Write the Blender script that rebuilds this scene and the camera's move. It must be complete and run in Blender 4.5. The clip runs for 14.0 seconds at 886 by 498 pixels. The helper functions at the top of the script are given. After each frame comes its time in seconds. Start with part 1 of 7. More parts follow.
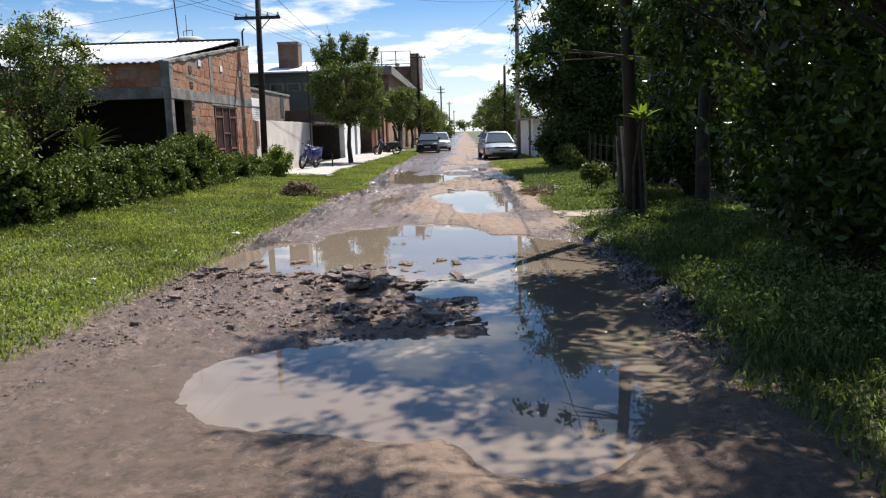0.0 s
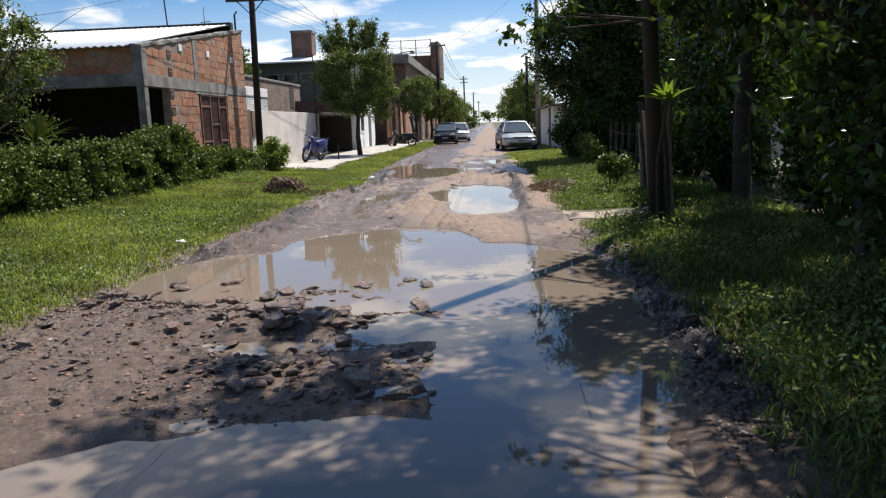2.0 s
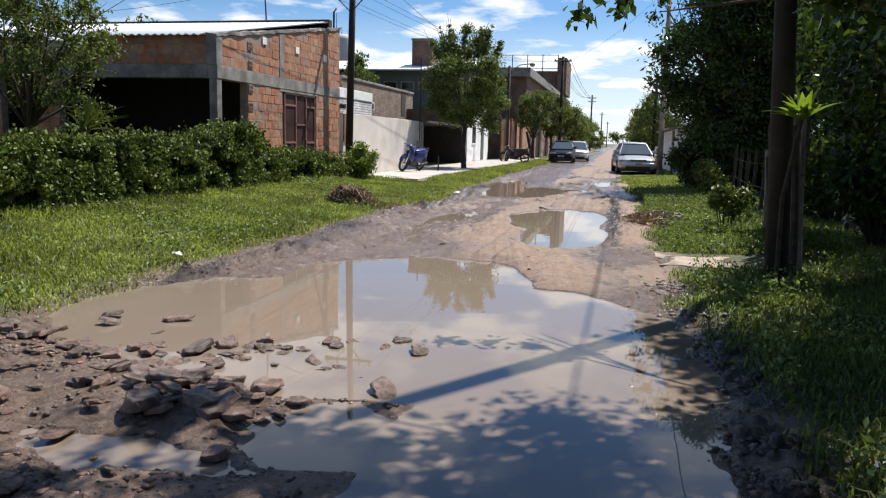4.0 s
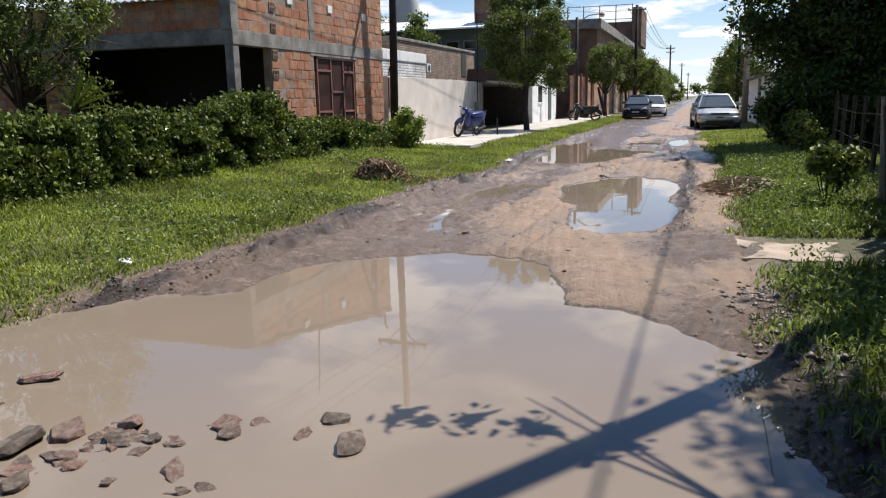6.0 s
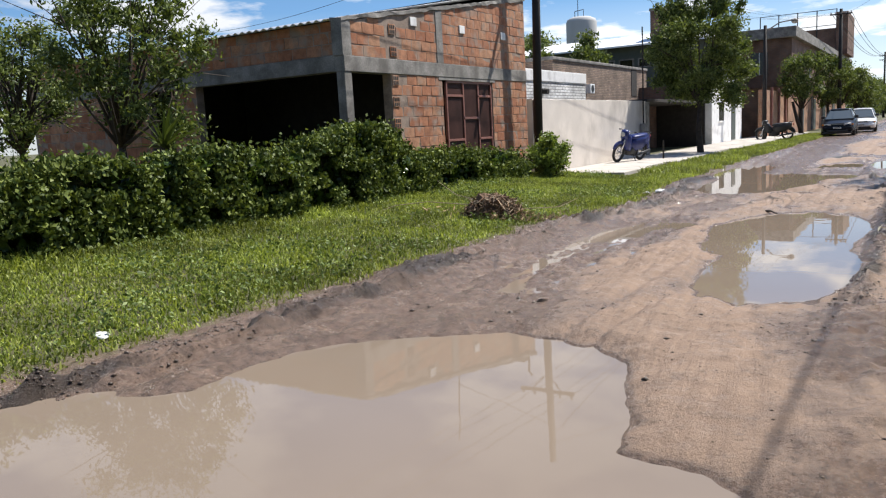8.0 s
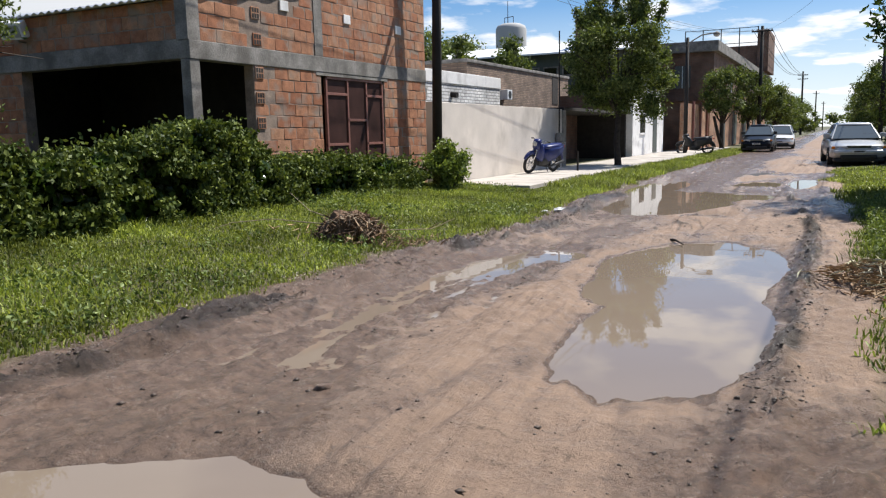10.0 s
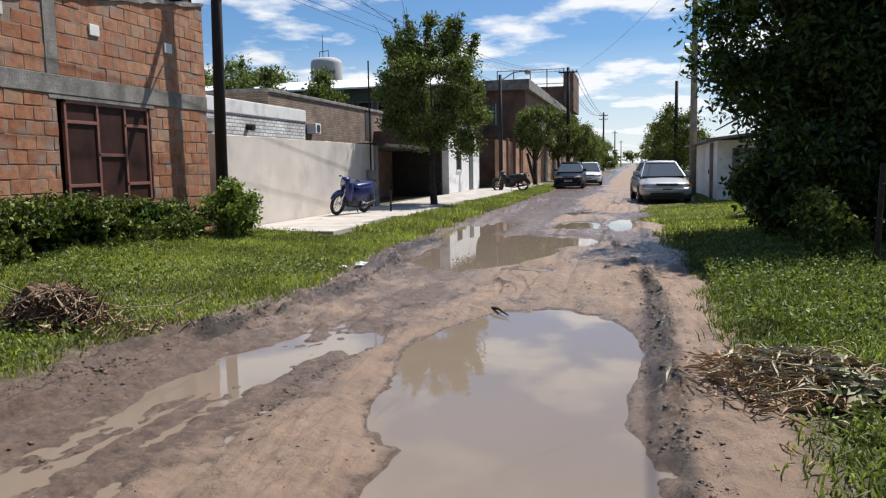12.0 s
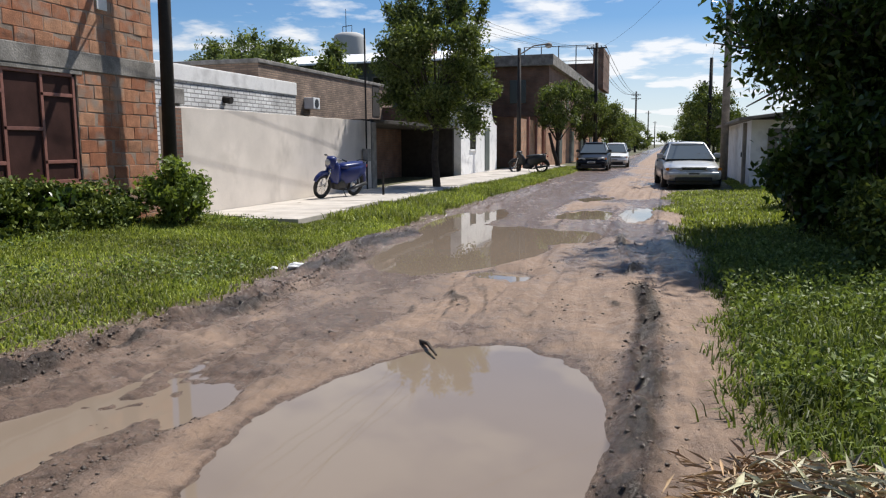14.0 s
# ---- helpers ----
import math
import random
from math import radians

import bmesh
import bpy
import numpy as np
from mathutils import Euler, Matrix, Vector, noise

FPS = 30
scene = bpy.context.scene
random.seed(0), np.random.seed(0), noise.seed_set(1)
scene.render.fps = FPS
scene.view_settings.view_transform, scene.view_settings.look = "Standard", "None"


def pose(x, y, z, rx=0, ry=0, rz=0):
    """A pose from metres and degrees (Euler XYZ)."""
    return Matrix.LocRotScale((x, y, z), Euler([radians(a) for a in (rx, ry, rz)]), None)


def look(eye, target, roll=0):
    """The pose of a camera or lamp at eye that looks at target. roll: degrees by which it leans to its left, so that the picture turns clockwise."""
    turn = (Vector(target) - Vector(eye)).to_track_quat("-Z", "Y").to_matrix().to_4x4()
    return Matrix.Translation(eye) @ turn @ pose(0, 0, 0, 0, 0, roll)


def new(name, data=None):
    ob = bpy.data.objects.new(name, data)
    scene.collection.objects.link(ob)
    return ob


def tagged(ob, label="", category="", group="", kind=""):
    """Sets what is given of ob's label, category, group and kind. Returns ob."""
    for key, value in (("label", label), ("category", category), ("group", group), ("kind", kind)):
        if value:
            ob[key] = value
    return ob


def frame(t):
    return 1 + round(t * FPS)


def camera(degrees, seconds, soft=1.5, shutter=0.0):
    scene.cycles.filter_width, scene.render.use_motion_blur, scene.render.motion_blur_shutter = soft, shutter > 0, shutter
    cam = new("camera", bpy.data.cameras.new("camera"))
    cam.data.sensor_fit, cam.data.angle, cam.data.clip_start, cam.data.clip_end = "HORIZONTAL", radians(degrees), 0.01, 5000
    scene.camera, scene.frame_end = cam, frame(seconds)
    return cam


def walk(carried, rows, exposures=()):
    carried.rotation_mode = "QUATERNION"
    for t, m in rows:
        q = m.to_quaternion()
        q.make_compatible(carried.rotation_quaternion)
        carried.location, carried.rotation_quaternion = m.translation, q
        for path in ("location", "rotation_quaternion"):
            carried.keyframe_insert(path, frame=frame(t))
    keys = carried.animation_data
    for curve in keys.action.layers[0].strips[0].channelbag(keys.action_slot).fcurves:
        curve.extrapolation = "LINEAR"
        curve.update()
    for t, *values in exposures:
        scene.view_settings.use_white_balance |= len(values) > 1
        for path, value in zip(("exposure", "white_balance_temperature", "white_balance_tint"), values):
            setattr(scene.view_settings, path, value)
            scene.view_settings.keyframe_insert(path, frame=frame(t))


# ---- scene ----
cam = camera(59.8, 14.0, 1.2)
PATH = [
    (0, (0.748, 0.563, 1.512), (0.684, 2.539, 1.211), -1.6),
    (0.5, (0.802, 1.038, 1.516), (0.829, 3.009, 1.18), -2.3),
    (1, (0.958, 1.552, 1.446), (0.937, 3.528, 1.138), -1.2),
    (1.5, (1.051, 2.05, 1.423), (0.942, 4.024, 1.118), -0.6),
    (2, (1.234, 2.562, 1.437), (1.101, 4.531, 1.116), -2.1),
    (2.5, (1.409, 3.032, 1.435), (1.168, 4.978, 1.043), 0.3),
    (3, (1.518, 3.614, 1.374), (1.191, 5.549, 0.99), -1.1),
    (3.5, (1.715, 4.135, 1.355), (1.353, 6.079, 1.059), 0.4),
    (4, (1.804, 4.722, 1.353), (1.37, 6.654, 1.072), 1.4),
    (6.3, (1.99, 7.074, 1.378), (1.308, 8.915, 0.998), -1.5),
    (6.5, (2.056, 7.319, 1.381), (1.32, 9.153, 1.071), -0.9),
    (7, (2.095, 7.852, 1.406), (1.269, 9.639, 1.053), -2.0),
    (7.2, (2.135, 8.035, 1.364), (1.233, 9.785, 1.011), -3.0),
    (9.3, (2.167, 10.229, 1.387), (1.059, 11.882, 1.193), -2.0),
    (9.5, (2.204, 10.422, 1.424), (1.21, 12.145, 1.216), -2.0),
    (10, (2.019, 11.031, 1.34), (1.116, 12.791, 1.045), -1.2),
    (10.5, (1.989, 11.466, 1.398), (1.171, 13.258, 1.049), -0.8),
    (11, (1.786, 12.096, 1.377), (1.2, 13.988, 1.097), -0.2),
    (11.5, (1.615, 12.682, 1.402), (1.131, 14.605, 1.14), 1.2),
    (12, (1.577, 13.293, 1.384), (1.096, 15.222, 1.17), -1.0),
    (12.5, (1.625, 13.853, 1.441), (1.286, 15.811, 1.217), -0.3),
    (13, (1.708, 14.408, 1.459), (1.255, 16.343, 1.238), 1.4),
    (13.5, (1.767, 14.93, 1.424), (1.264, 16.838, 1.101), -1.7),
    (14, (1.89, 15.484, 1.376), (1.334, 17.386, 1.11), -0.4),
]
walk(cam, [(t, look(eye, target, roll)) for t, eye, target, roll in PATH], [(0, 0.62), (1.5, 0.56), (2.5, 0.46), (3.2, 0.46), (4.0, 0.58), (6.4, 0.54), (7.2, 0.58), (9.4, 0.78), (10.0, 0.54), (10.5, 0.54), (11, 0.45), (12.5, 0.38), (14, 0.36)])

# ---- sky, sun ----
SUN_EL, SUN_AZ = radians(58), radians(30)
world = bpy.data.worlds.new("world")
scene.world = world
world.use_nodes = True
wn, wl = world.node_tree.nodes, world.node_tree.links
wn.clear()
sky = wn.new("ShaderNodeTexSky")
sky.sky_type, sky.sun_disc = "NISHITA", False
sky.sun_elevation, sky.sun_rotation = SUN_EL, SUN_AZ
sky.air_density, sky.dust_density, sky.ozone_density = 1.0, 0.2, 2.5
tc = wn.new("ShaderNodeTexCoord")
sep = wn.new("ShaderNodeSeparateXYZ")
wl.new(tc.outputs["Generated"], sep.inputs[0])


def wmath(op, a, b=None, clamp=False):
    n = wn.new("ShaderNodeMath")
    n.operation, n.use_clamp = op, clamp
    for k, v in enumerate((a, b)):
        if v is None:
            continue
        if isinstance(v, (int, float)):
            n.inputs[k].default_value = v
        else:
            wl.new(v, n.inputs[k])
    return n.outputs[0]


# clouds lie on a flat layer: direction divided by its height
zz = wmath("ADD", wmath("MAXIMUM", sep.outputs[2], 0.0), 0.12)
comb = wn.new("ShaderNodeCombineXYZ")
wl.new(wmath("DIVIDE", sep.outputs[0], zz), comb.inputs[0])
wl.new(wmath("DIVIDE", sep.outputs[1], zz), comb.inputs[1])
cloud = wn.new("ShaderNodeTexNoise")
cloud.inputs["Scale"].default_value, cloud.inputs["Detail"].default_value, cloud.inputs["Roughness"].default_value = 1.5, 8, 0.55
wl.new(comb.outputs[0], cloud.inputs["Vector"])
cov = wn.new("ShaderNodeMapRange")
cov.inputs[1].default_value, cov.inputs[2].default_value = 0.485, 0.58
wl.new(cloud.outputs[0], cov.inputs[0])
low = wmath("MULTIPLY", wmath("SUBTRACT", 1.0, wmath("MULTIPLY", sep.outputs[2], 6.5), True), 0.75)
thin = wmath("SUBTRACT", 1.0, wmath("MULTIPLY", wmath("SUBTRACT", sep.outputs[2], 0.22, True), 3.2, True), True)
cover = wmath("MAXIMUM", wmath("MULTIPLY", cov.outputs[0], wmath("ADD", wmath("MULTIPLY", thin, 0.82), 0.10)), low, True)
mix = wn.new("ShaderNodeMixRGB")
sunward = wn.new("ShaderNodeVectorMath")
sunward.operation = "DOT_PRODUCT"
sunward.inputs[1].default_value = (math.sin(SUN_AZ) * math.cos(SUN_EL), math.cos(SUN_AZ) * math.cos(SUN_EL), math.sin(SUN_EL))
wl.new(tc.outputs["Generated"], sunward.inputs[0])
glow = wn.new("ShaderNodeMapRange")
for k, v in ((1, -0.4), (2, 0.45), (3, 0.35), (4, 1.0)):
    glow.inputs[k].default_value = v
wl.new(sunward.outputs["Value"], glow.inputs[0])
cloud_white = wn.new("ShaderNodeVectorMath")
cloud_white.operation = "SCALE"
cloud_white.inputs[0].default_value = (14.6, 14.8, 15.2)
wl.new(glow.outputs[0], cloud_white.inputs["Scale"])
wl.new(cloud_white.outputs[0], mix.inputs[2])
wl.new(cover, mix.inputs[0])
blue = wn.new("ShaderNodeVectorMath")
blue.operation = "MULTIPLY"
blue.inputs[1].default_value = (0.90, 1.20, 1.52)
wl.new(sky.outputs[0], blue.inputs[0])
wl.new(blue.outputs[0], mix.inputs[1])
bg = wn.new("ShaderNodeBackground")
bg.inputs["Strength"].default_value = 0.052
wl.new(mix.outputs[0], bg.inputs[0])
wout = wn.new("ShaderNodeOutputWorld")
wl.new(bg.outputs[0], wout.inputs[0])

sun = new("sun", bpy.data.lights.new("sun", "SUN"))
sun.data.energy, sun.data.angle, sun.data.color = 5.0, radians(0.55), (1.0, 0.96, 0.90)
SUN_DIR = Vector((math.sin(SUN_AZ) * math.cos(SUN_EL), math.cos(SUN_AZ) * math.cos(SUN_EL), math.sin(SUN_EL)))
sun.matrix_world = look(SUN_DIR * 60, (0, 0, 0))


# ---- materials ----
def material(name, base, rough=0.8, metal=0.0, spread=0.25, scale=6.0, bump=0.2, stain=None, fine=90.0, island=False, per_object=0.0,
             leaf=0.0, spec=0.5, coat=0.0, tint=None, world_scale=False):
    """Base colour with variation at two scales, relief, and optional random shift by piece."""
    m = bpy.data.materials.new(name)
    m.use_nodes = True
    n, l = m.node_tree.nodes, m.node_tree.links
    b = n["Principled BSDF"]
    b.inputs["Roughness"].default_value, b.inputs["Metallic"].default_value = rough, metal
    b.inputs["Specular IOR Level"].default_value = spec
    b.inputs["Coat Weight"].default_value = coat
    co = n.new("ShaderNodeTexCoord")
    place = n.new("ShaderNodeNewGeometry").outputs["Position"] if world_scale else co.outputs["Object"]
    big, small = n.new("ShaderNodeTexNoise"), n.new("ShaderNodeTexNoise")
    for t, s in ((big, scale), (small, fine)):
        t.inputs["Scale"].default_value, t.inputs["Detail"].default_value = s, 5
        l.new(place, t.inputs["Vector"])
    ramp = n.new("ShaderNodeMapRange")
    ramp.inputs[1].default_value, ramp.inputs[2].default_value = 0.3, 0.7
    ramp.inputs[3].default_value, ramp.inputs[4].default_value = 1 - spread, 1 + spread
    l.new(big.outputs[0], ramp.inputs[0])
    ramp2 = n.new("ShaderNodeMapRange")
    ramp2.inputs[1].default_value, ramp2.inputs[2].default_value = 0.3, 0.7
    ramp2.inputs[3].default_value, ramp2.inputs[4].default_value = 1 - spread * 0.6, 1 + spread * 0.6
    l.new(small.outputs[0], ramp2.inputs[0])
    mul = n.new("ShaderNodeMath")
    mul.operation = "MULTIPLY"
    l.new(ramp.outputs[0], mul.inputs[0])
    l.new(ramp2.outputs[0], mul.inputs[1])
    value = mul.outputs[0]
    rnd = None
    if island:
        rnd = n.new("ShaderNodeNewGeometry").outputs["Random Per Island"]
    elif per_object:
        rnd = n.new("ShaderNodeObjectInfo").outputs["Random"]
    if rnd is not None:
        r3 = n.new("ShaderNodeMapRange")
        k = per_object or 0.4
        r3.inputs[3].default_value, r3.inputs[4].default_value = 1 - k, 1 + k
        l.new(rnd, r3.inputs[0])
        m2 = n.new("ShaderNodeMath")
        m2.operation = "MULTIPLY"
        l.new(value, m2.inputs[0])
        l.new(r3.outputs[0], m2.inputs[1])
        value = m2.outputs[0]
    col = n.new("ShaderNodeVectorMath")
    col.operation = "SCALE"
    col.inputs[0].default_value = base
    if rnd is not None and tint:
        tm = n.new("ShaderNodeMixRGB")
        tm.inputs[1].default_value, tm.inputs[2].default_value = (*base, 1), (*tint, 1)
        l.new(rnd, tm.inputs[0])
        l.new(tm.outputs[0], col.inputs[0])
    l.new(value, col.inputs["Scale"])
    out = col.outputs[0]
    if stain:
        sn = n.new("ShaderNodeTexNoise")
        sn.inputs["Scale"].default_value, sn.inputs["Detail"].default_value = stain[1], 6
        if len(stain) > 3:
            mp = n.new("ShaderNodeMapping")
            mp.inputs["Scale"].default_value = stain[3]
            l.new(place, mp.inputs[0])
            l.new(mp.outputs[0], sn.inputs["Vector"])
        else:
            l.new(place, sn.inputs["Vector"])
        sr = n.new("ShaderNodeMapRange")
        sr.inputs[1].default_value, sr.inputs[2].default_value, sr.inputs[4].default_value = 0.5, 0.68, stain[2]
        l.new(sn.outputs[0], sr.inputs[0])
        sm = n.new("ShaderNodeMixRGB")
        sm.inputs[2].default_value = (*stain[0], 1)
        l.new(sr.outputs[0], sm.inputs[0])
        l.new(out, sm.inputs[1])
        out = sm.outputs[0]
    l.new(out, b.inputs["Base Color"])
    if bump:
        bp = n.new("ShaderNodeBump")
        bp.inputs["Strength"].default_value, bp.inputs["Distance"].default_value = bump, 0.01
        l.new(small.outputs[0], bp.inputs["Height"])
        l.new(bp.outputs[0], b.inputs["Normal"])
    if leaf:
        tr = n.new("ShaderNodeBsdfTranslucent")
        sc = n.new("ShaderNodeVectorMath")
        sc.operation = "MULTIPLY"
        sc.inputs[1].default_value = (1.5, 1.5, 0.7)
        l.new(out, sc.inputs[0])
        l.new(sc.outputs[0], tr.inputs[0])
        ms = n.new("ShaderNodeMixShader")
        ms.inputs[0].default_value = leaf
        l.new(b.outputs[0], ms.inputs[1])
        l.new(tr.outputs[0], ms.inputs[2])
        l.new(ms.outputs[0], n["Material Output"].inputs[0])
    return m


def ground_material():
    """Pale dirt, dark wet mud near the water, soil under the grass: by the sheet's own wetness and verge values."""
    m = bpy.data.materials.new("dirt_road")
    m.use_nodes = True
    n, l = m.node_tree.nodes, m.node_tree.links
    b = n["Principled BSDF"]
    co = n.new("ShaderNodeTexCoord")

    def tex(scale, detail=6, rough=0.6, stretch=None):
        t = n.new("ShaderNodeTexNoise")
        t.inputs["Scale"].default_value, t.inputs["Detail"].default_value, t.inputs["Roughness"].default_value = scale, detail, rough
        src = co.outputs["Object"]
        if stretch:
            mp = n.new("ShaderNodeMapping")
            mp.inputs["Scale"].default_value = stretch
            turn = n.new("ShaderNodeMapping")
            turn.inputs["Rotation"].default_value = (0, 0, -0.15)
            l.new(src, turn.inputs[0])
            l.new(turn.outputs[0], mp.inputs[0])
            src = mp.outputs[0]
        l.new(src, t.inputs["Vector"])
        return t.outputs[0]

    def rng(v, a, c, d=0.0, e=1.0):
        r = n.new("ShaderNodeMapRange")
        for k, q in enumerate((a, c, d, e)):
            r.inputs[k + 1].default_value = q
        l.new(v, r.inputs[0])
        return r.outputs[0]

    def mixc(f, a, c):
        x = n.new("ShaderNodeMixRGB")
        for k, q in ((0, f), (1, a), (2, c)):
            if isinstance(q, tuple):
                x.inputs[k].default_value = (*q, 1)
            elif isinstance(q, float):
                x.inputs[k].default_value = q
            else:
                l.new(q, x.inputs[k])
        return x.outputs[0]

    def attr(name):
        a = n.new("ShaderNodeAttribute")
        a.attribute_name = name
        return a.outputs["Fac"]

    def op(kind, a, c):
        x = n.new("ShaderNodeMath")
        x.operation, x.use_clamp = kind, True
        for k, q in enumerate((a, c)):
            if isinstance(q, (int, float)):
                x.inputs[k].default_value = q
            else:
                l.new(q, x.inputs[k])
        return x.outputs[0]

    broad, mid, fine, tracks = tex(0.7), tex(4.0, 8, 0.65), tex(28.0, 9, 0.75), tex(1.0, 7, 0.65, (11.0, 0.55, 1.0))
    dry = mixc(rng(broad, 0.35, 0.65), (0.325, 0.226, 0.162), (0.258, 0.179, 0.130))
    dry = mixc(rng(mid, 0.45, 0.8, 0.0, 0.8), dry, (0.195, 0.136, 0.10))
    dry = mixc(rng(fine, 0.56, 0.70, 0.0, 0.5), dry, (0.13, 0.09, 0.067))
    dry = mixc(rng(tracks, 0.5, 0.58, 0.0, 0.4), dry, (0.185, 0.128, 0.095))
    spots = tex(13.0, 9, 0.8)
    dry = mixc(op("MULTIPLY", rng(spots, 0.55, 0.62), rng(tex(1.7), 0.42, 0.6, 0.15, 0.75)), dry, (0.098, 0.070, 0.053))

    def plain(kind, a, c):
        x = n.new("ShaderNodeMath")
        x.operation = kind
        l.new(a, x.inputs[0])
        x.inputs[1].default_value = c
        return x.outputs[0]
    ragged = n.new("ShaderNodeMath")
    l.new(plain("MULTIPLY", plain("SUBTRACT", mid, 0.5), 1.5), ragged.inputs[0])
    l.new(plain("MULTIPLY", plain("SUBTRACT", fine, 0.5), 0.9), ragged.inputs[1])
    wet_sum = n.new("ShaderNodeMath")
    l.new(attr("wet"), wet_sum.inputs[0])
    l.new(ragged.outputs[0], wet_sum.inputs[1])
    wetness = rng(wet_sum.outputs[0], 0.1, 0.75)
    wet = mixc(rng(spots, 0.42, 0.62), (0.190, 0.130, 0.096), (0.084, 0.060, 0.046))
    col = mixc(wetness, dry, wet)
    soil = mixc(rng(mid, 0.3, 0.7), (0.075, 0.085, 0.028), (0.10, 0.082, 0.045))
    col = mixc(attr("verge"), col, soil)
    muck = rng(op("ADD", attr("muck"), op("MULTIPLY", attr("muck"), plain("SUBTRACT", fine, 0.5))), 0.15, 0.7)
    col = mixc(muck, col, mixc(rng(fine, 0.4, 0.65), (0.062, 0.047, 0.037), (0.034, 0.026, 0.021)))
    l.new(col, b.inputs["Base Color"])
    l.new(op("MULTIPLY", rng(wetness, 0.0, 0.85, 0.85, 0.24), rng(tex(9.0, 8, 0.75), 0.5, 0.6, 1.0, 0.6)), b.inputs["Roughness"])
    b.inputs["Specular IOR Level"].default_value = 0.38
    ridges = tex(1.0, 5, 0.65, (26.0, 1.0, 1.0))
    grit = tex(110.0, 4, 0.7)
    hsum = op("ADD", op("ADD", op("MULTIPLY", fine, 0.36), op("MULTIPLY", grit, 0.12)), op("ADD", op("MULTIPLY", mid, 0.35), op("MULTIPLY", ridges, 0.16)))
    bp = n.new("ShaderNodeBump")
    bp.inputs["Strength"].default_value, bp.inputs["Distance"].default_value = 0.85, 0.07
    l.new(hsum, bp.inputs["Height"])
    l.new(bp.outputs[0], b.inputs["Normal"])
    return m


def water_material():
    m = bpy.data.materials.new("muddy_water")
    m.use_nodes = True
    n, l = m.node_tree.nodes, m.node_tree.links
    b = n["Principled BSDF"]
    co = n.new("ShaderNodeTexCoord")
    t = n.new("ShaderNodeTexNoise")
    t.inputs["Scale"].default_value, t.inputs["Detail"].default_value = 0.8, 4
    l.new(co.outputs["Object"], t.inputs["Vector"])
    r = n.new("ShaderNodeMixRGB")
    r.inputs[1].default_value, r.inputs[2].default_value = (0.195, 0.153, 0.116, 1), (0.235, 0.186, 0.143, 1)
    l.new(t.outputs[0], r.inputs[0])
    l.new(r.outputs[0], b.inputs["Base Color"])
    b.inputs["Roughness"].default_value, b.inputs["IOR"].default_value = 0.015, 1.36
    w = n.new("ShaderNodeTexNoise")
    w.inputs["Scale"].default_value, w.inputs["Detail"].default_value = 2.2, 2
    l.new(co.outputs["Object"], w.inputs["Vector"])
    bp = n.new("ShaderNodeBump")
    bp.inputs["Strength"].default_value, bp.inputs["Distance"].default_value = 0.035, 0.02
    l.new(w.outputs[0], bp.inputs["Height"])
    l.new(bp.outputs[0], b.inputs["Normal"])
    return m


def glass_material(name, base, rough=0.05):
    m = bpy.data.materials.new(name)
    m.use_nodes = True
    b = m.node_tree.nodes["Principled BSDF"]
    b.inputs["Base Color"].default_value = (*base, 1)
    b.inputs["Roughness"].default_value, b.inputs["IOR"].default_value = rough, 1.5
    return m


def small_brick_material(name, brick_a, brick_b, mortar, row=0.07, width=0.26):
    """Far brickwork, too small to pick apart: courses in colour and relief."""
    m = bpy.data.materials.new(name)
    m.use_nodes = True
    n, l = m.node_tree.nodes, m.node_tree.links
    b = n["Principled BSDF"]
    b.inputs["Roughness"].default_value = 0.9
    co = n.new("ShaderNodeTexCoord")
    sp, cb = n.new("ShaderNodeSeparateXYZ"), n.new("ShaderNodeCombineXYZ")
    l.new(co.outputs["Object"], sp.inputs[0])
    ad = n.new("ShaderNodeMath")
    l.new(sp.outputs[0], ad.inputs[0])
    l.new(sp.outputs[1], ad.inputs[1])
    l.new(ad.outputs[0], cb.inputs[0])
    l.new(sp.outputs[2], cb.inputs[1])
    t = n.new("ShaderNodeTexBrick")
    t.inputs["Scale"].default_value, t.inputs["Mortar Size"].default_value = 1.0, 0.012
    t.inputs["Brick Width"].default_value, t.inputs["Row Height"].default_value = width, row
    for k, c in (("Color1", brick_a), ("Color2", brick_b), ("Mortar", mortar)):
        t.inputs[k].default_value = (*c, 1)
    l.new(cb.outputs[0], t.inputs["Vector"])
    ns = n.new("ShaderNodeTexNoise")
    ns.inputs["Scale"].default_value, ns.inputs["Detail"].default_value = 1.6, 7
    l.new(co.outputs["Object"], ns.inputs["Vector"])
    mr = n.new("ShaderNodeMapRange")
    mr.inputs[1].default_value, mr.inputs[2].default_value, mr.inputs[3].default_value, mr.inputs[4].default_value = 0.3, 0.7, 0.65, 1.25
    l.new(ns.outputs[0], mr.inputs[0])
    sc = n.new("ShaderNodeVectorMath")
    sc.operation = "SCALE"
    l.new(t.outputs["Color"], sc.inputs[0])
    l.new(mr.outputs[0], sc.inputs["Scale"])
    l.new(sc.outputs[0], b.inputs["Base Color"])
    bp = n.new("ShaderNodeBump")
    bp.inputs["Strength"].default_value, bp.inputs["Distance"].default_value, bp.invert = 0.8, 0.015, True
    l.new(t.outputs["Fac"], bp.inputs["Height"])
    l.new(bp.outputs[0], b.inputs["Normal"])
    return m


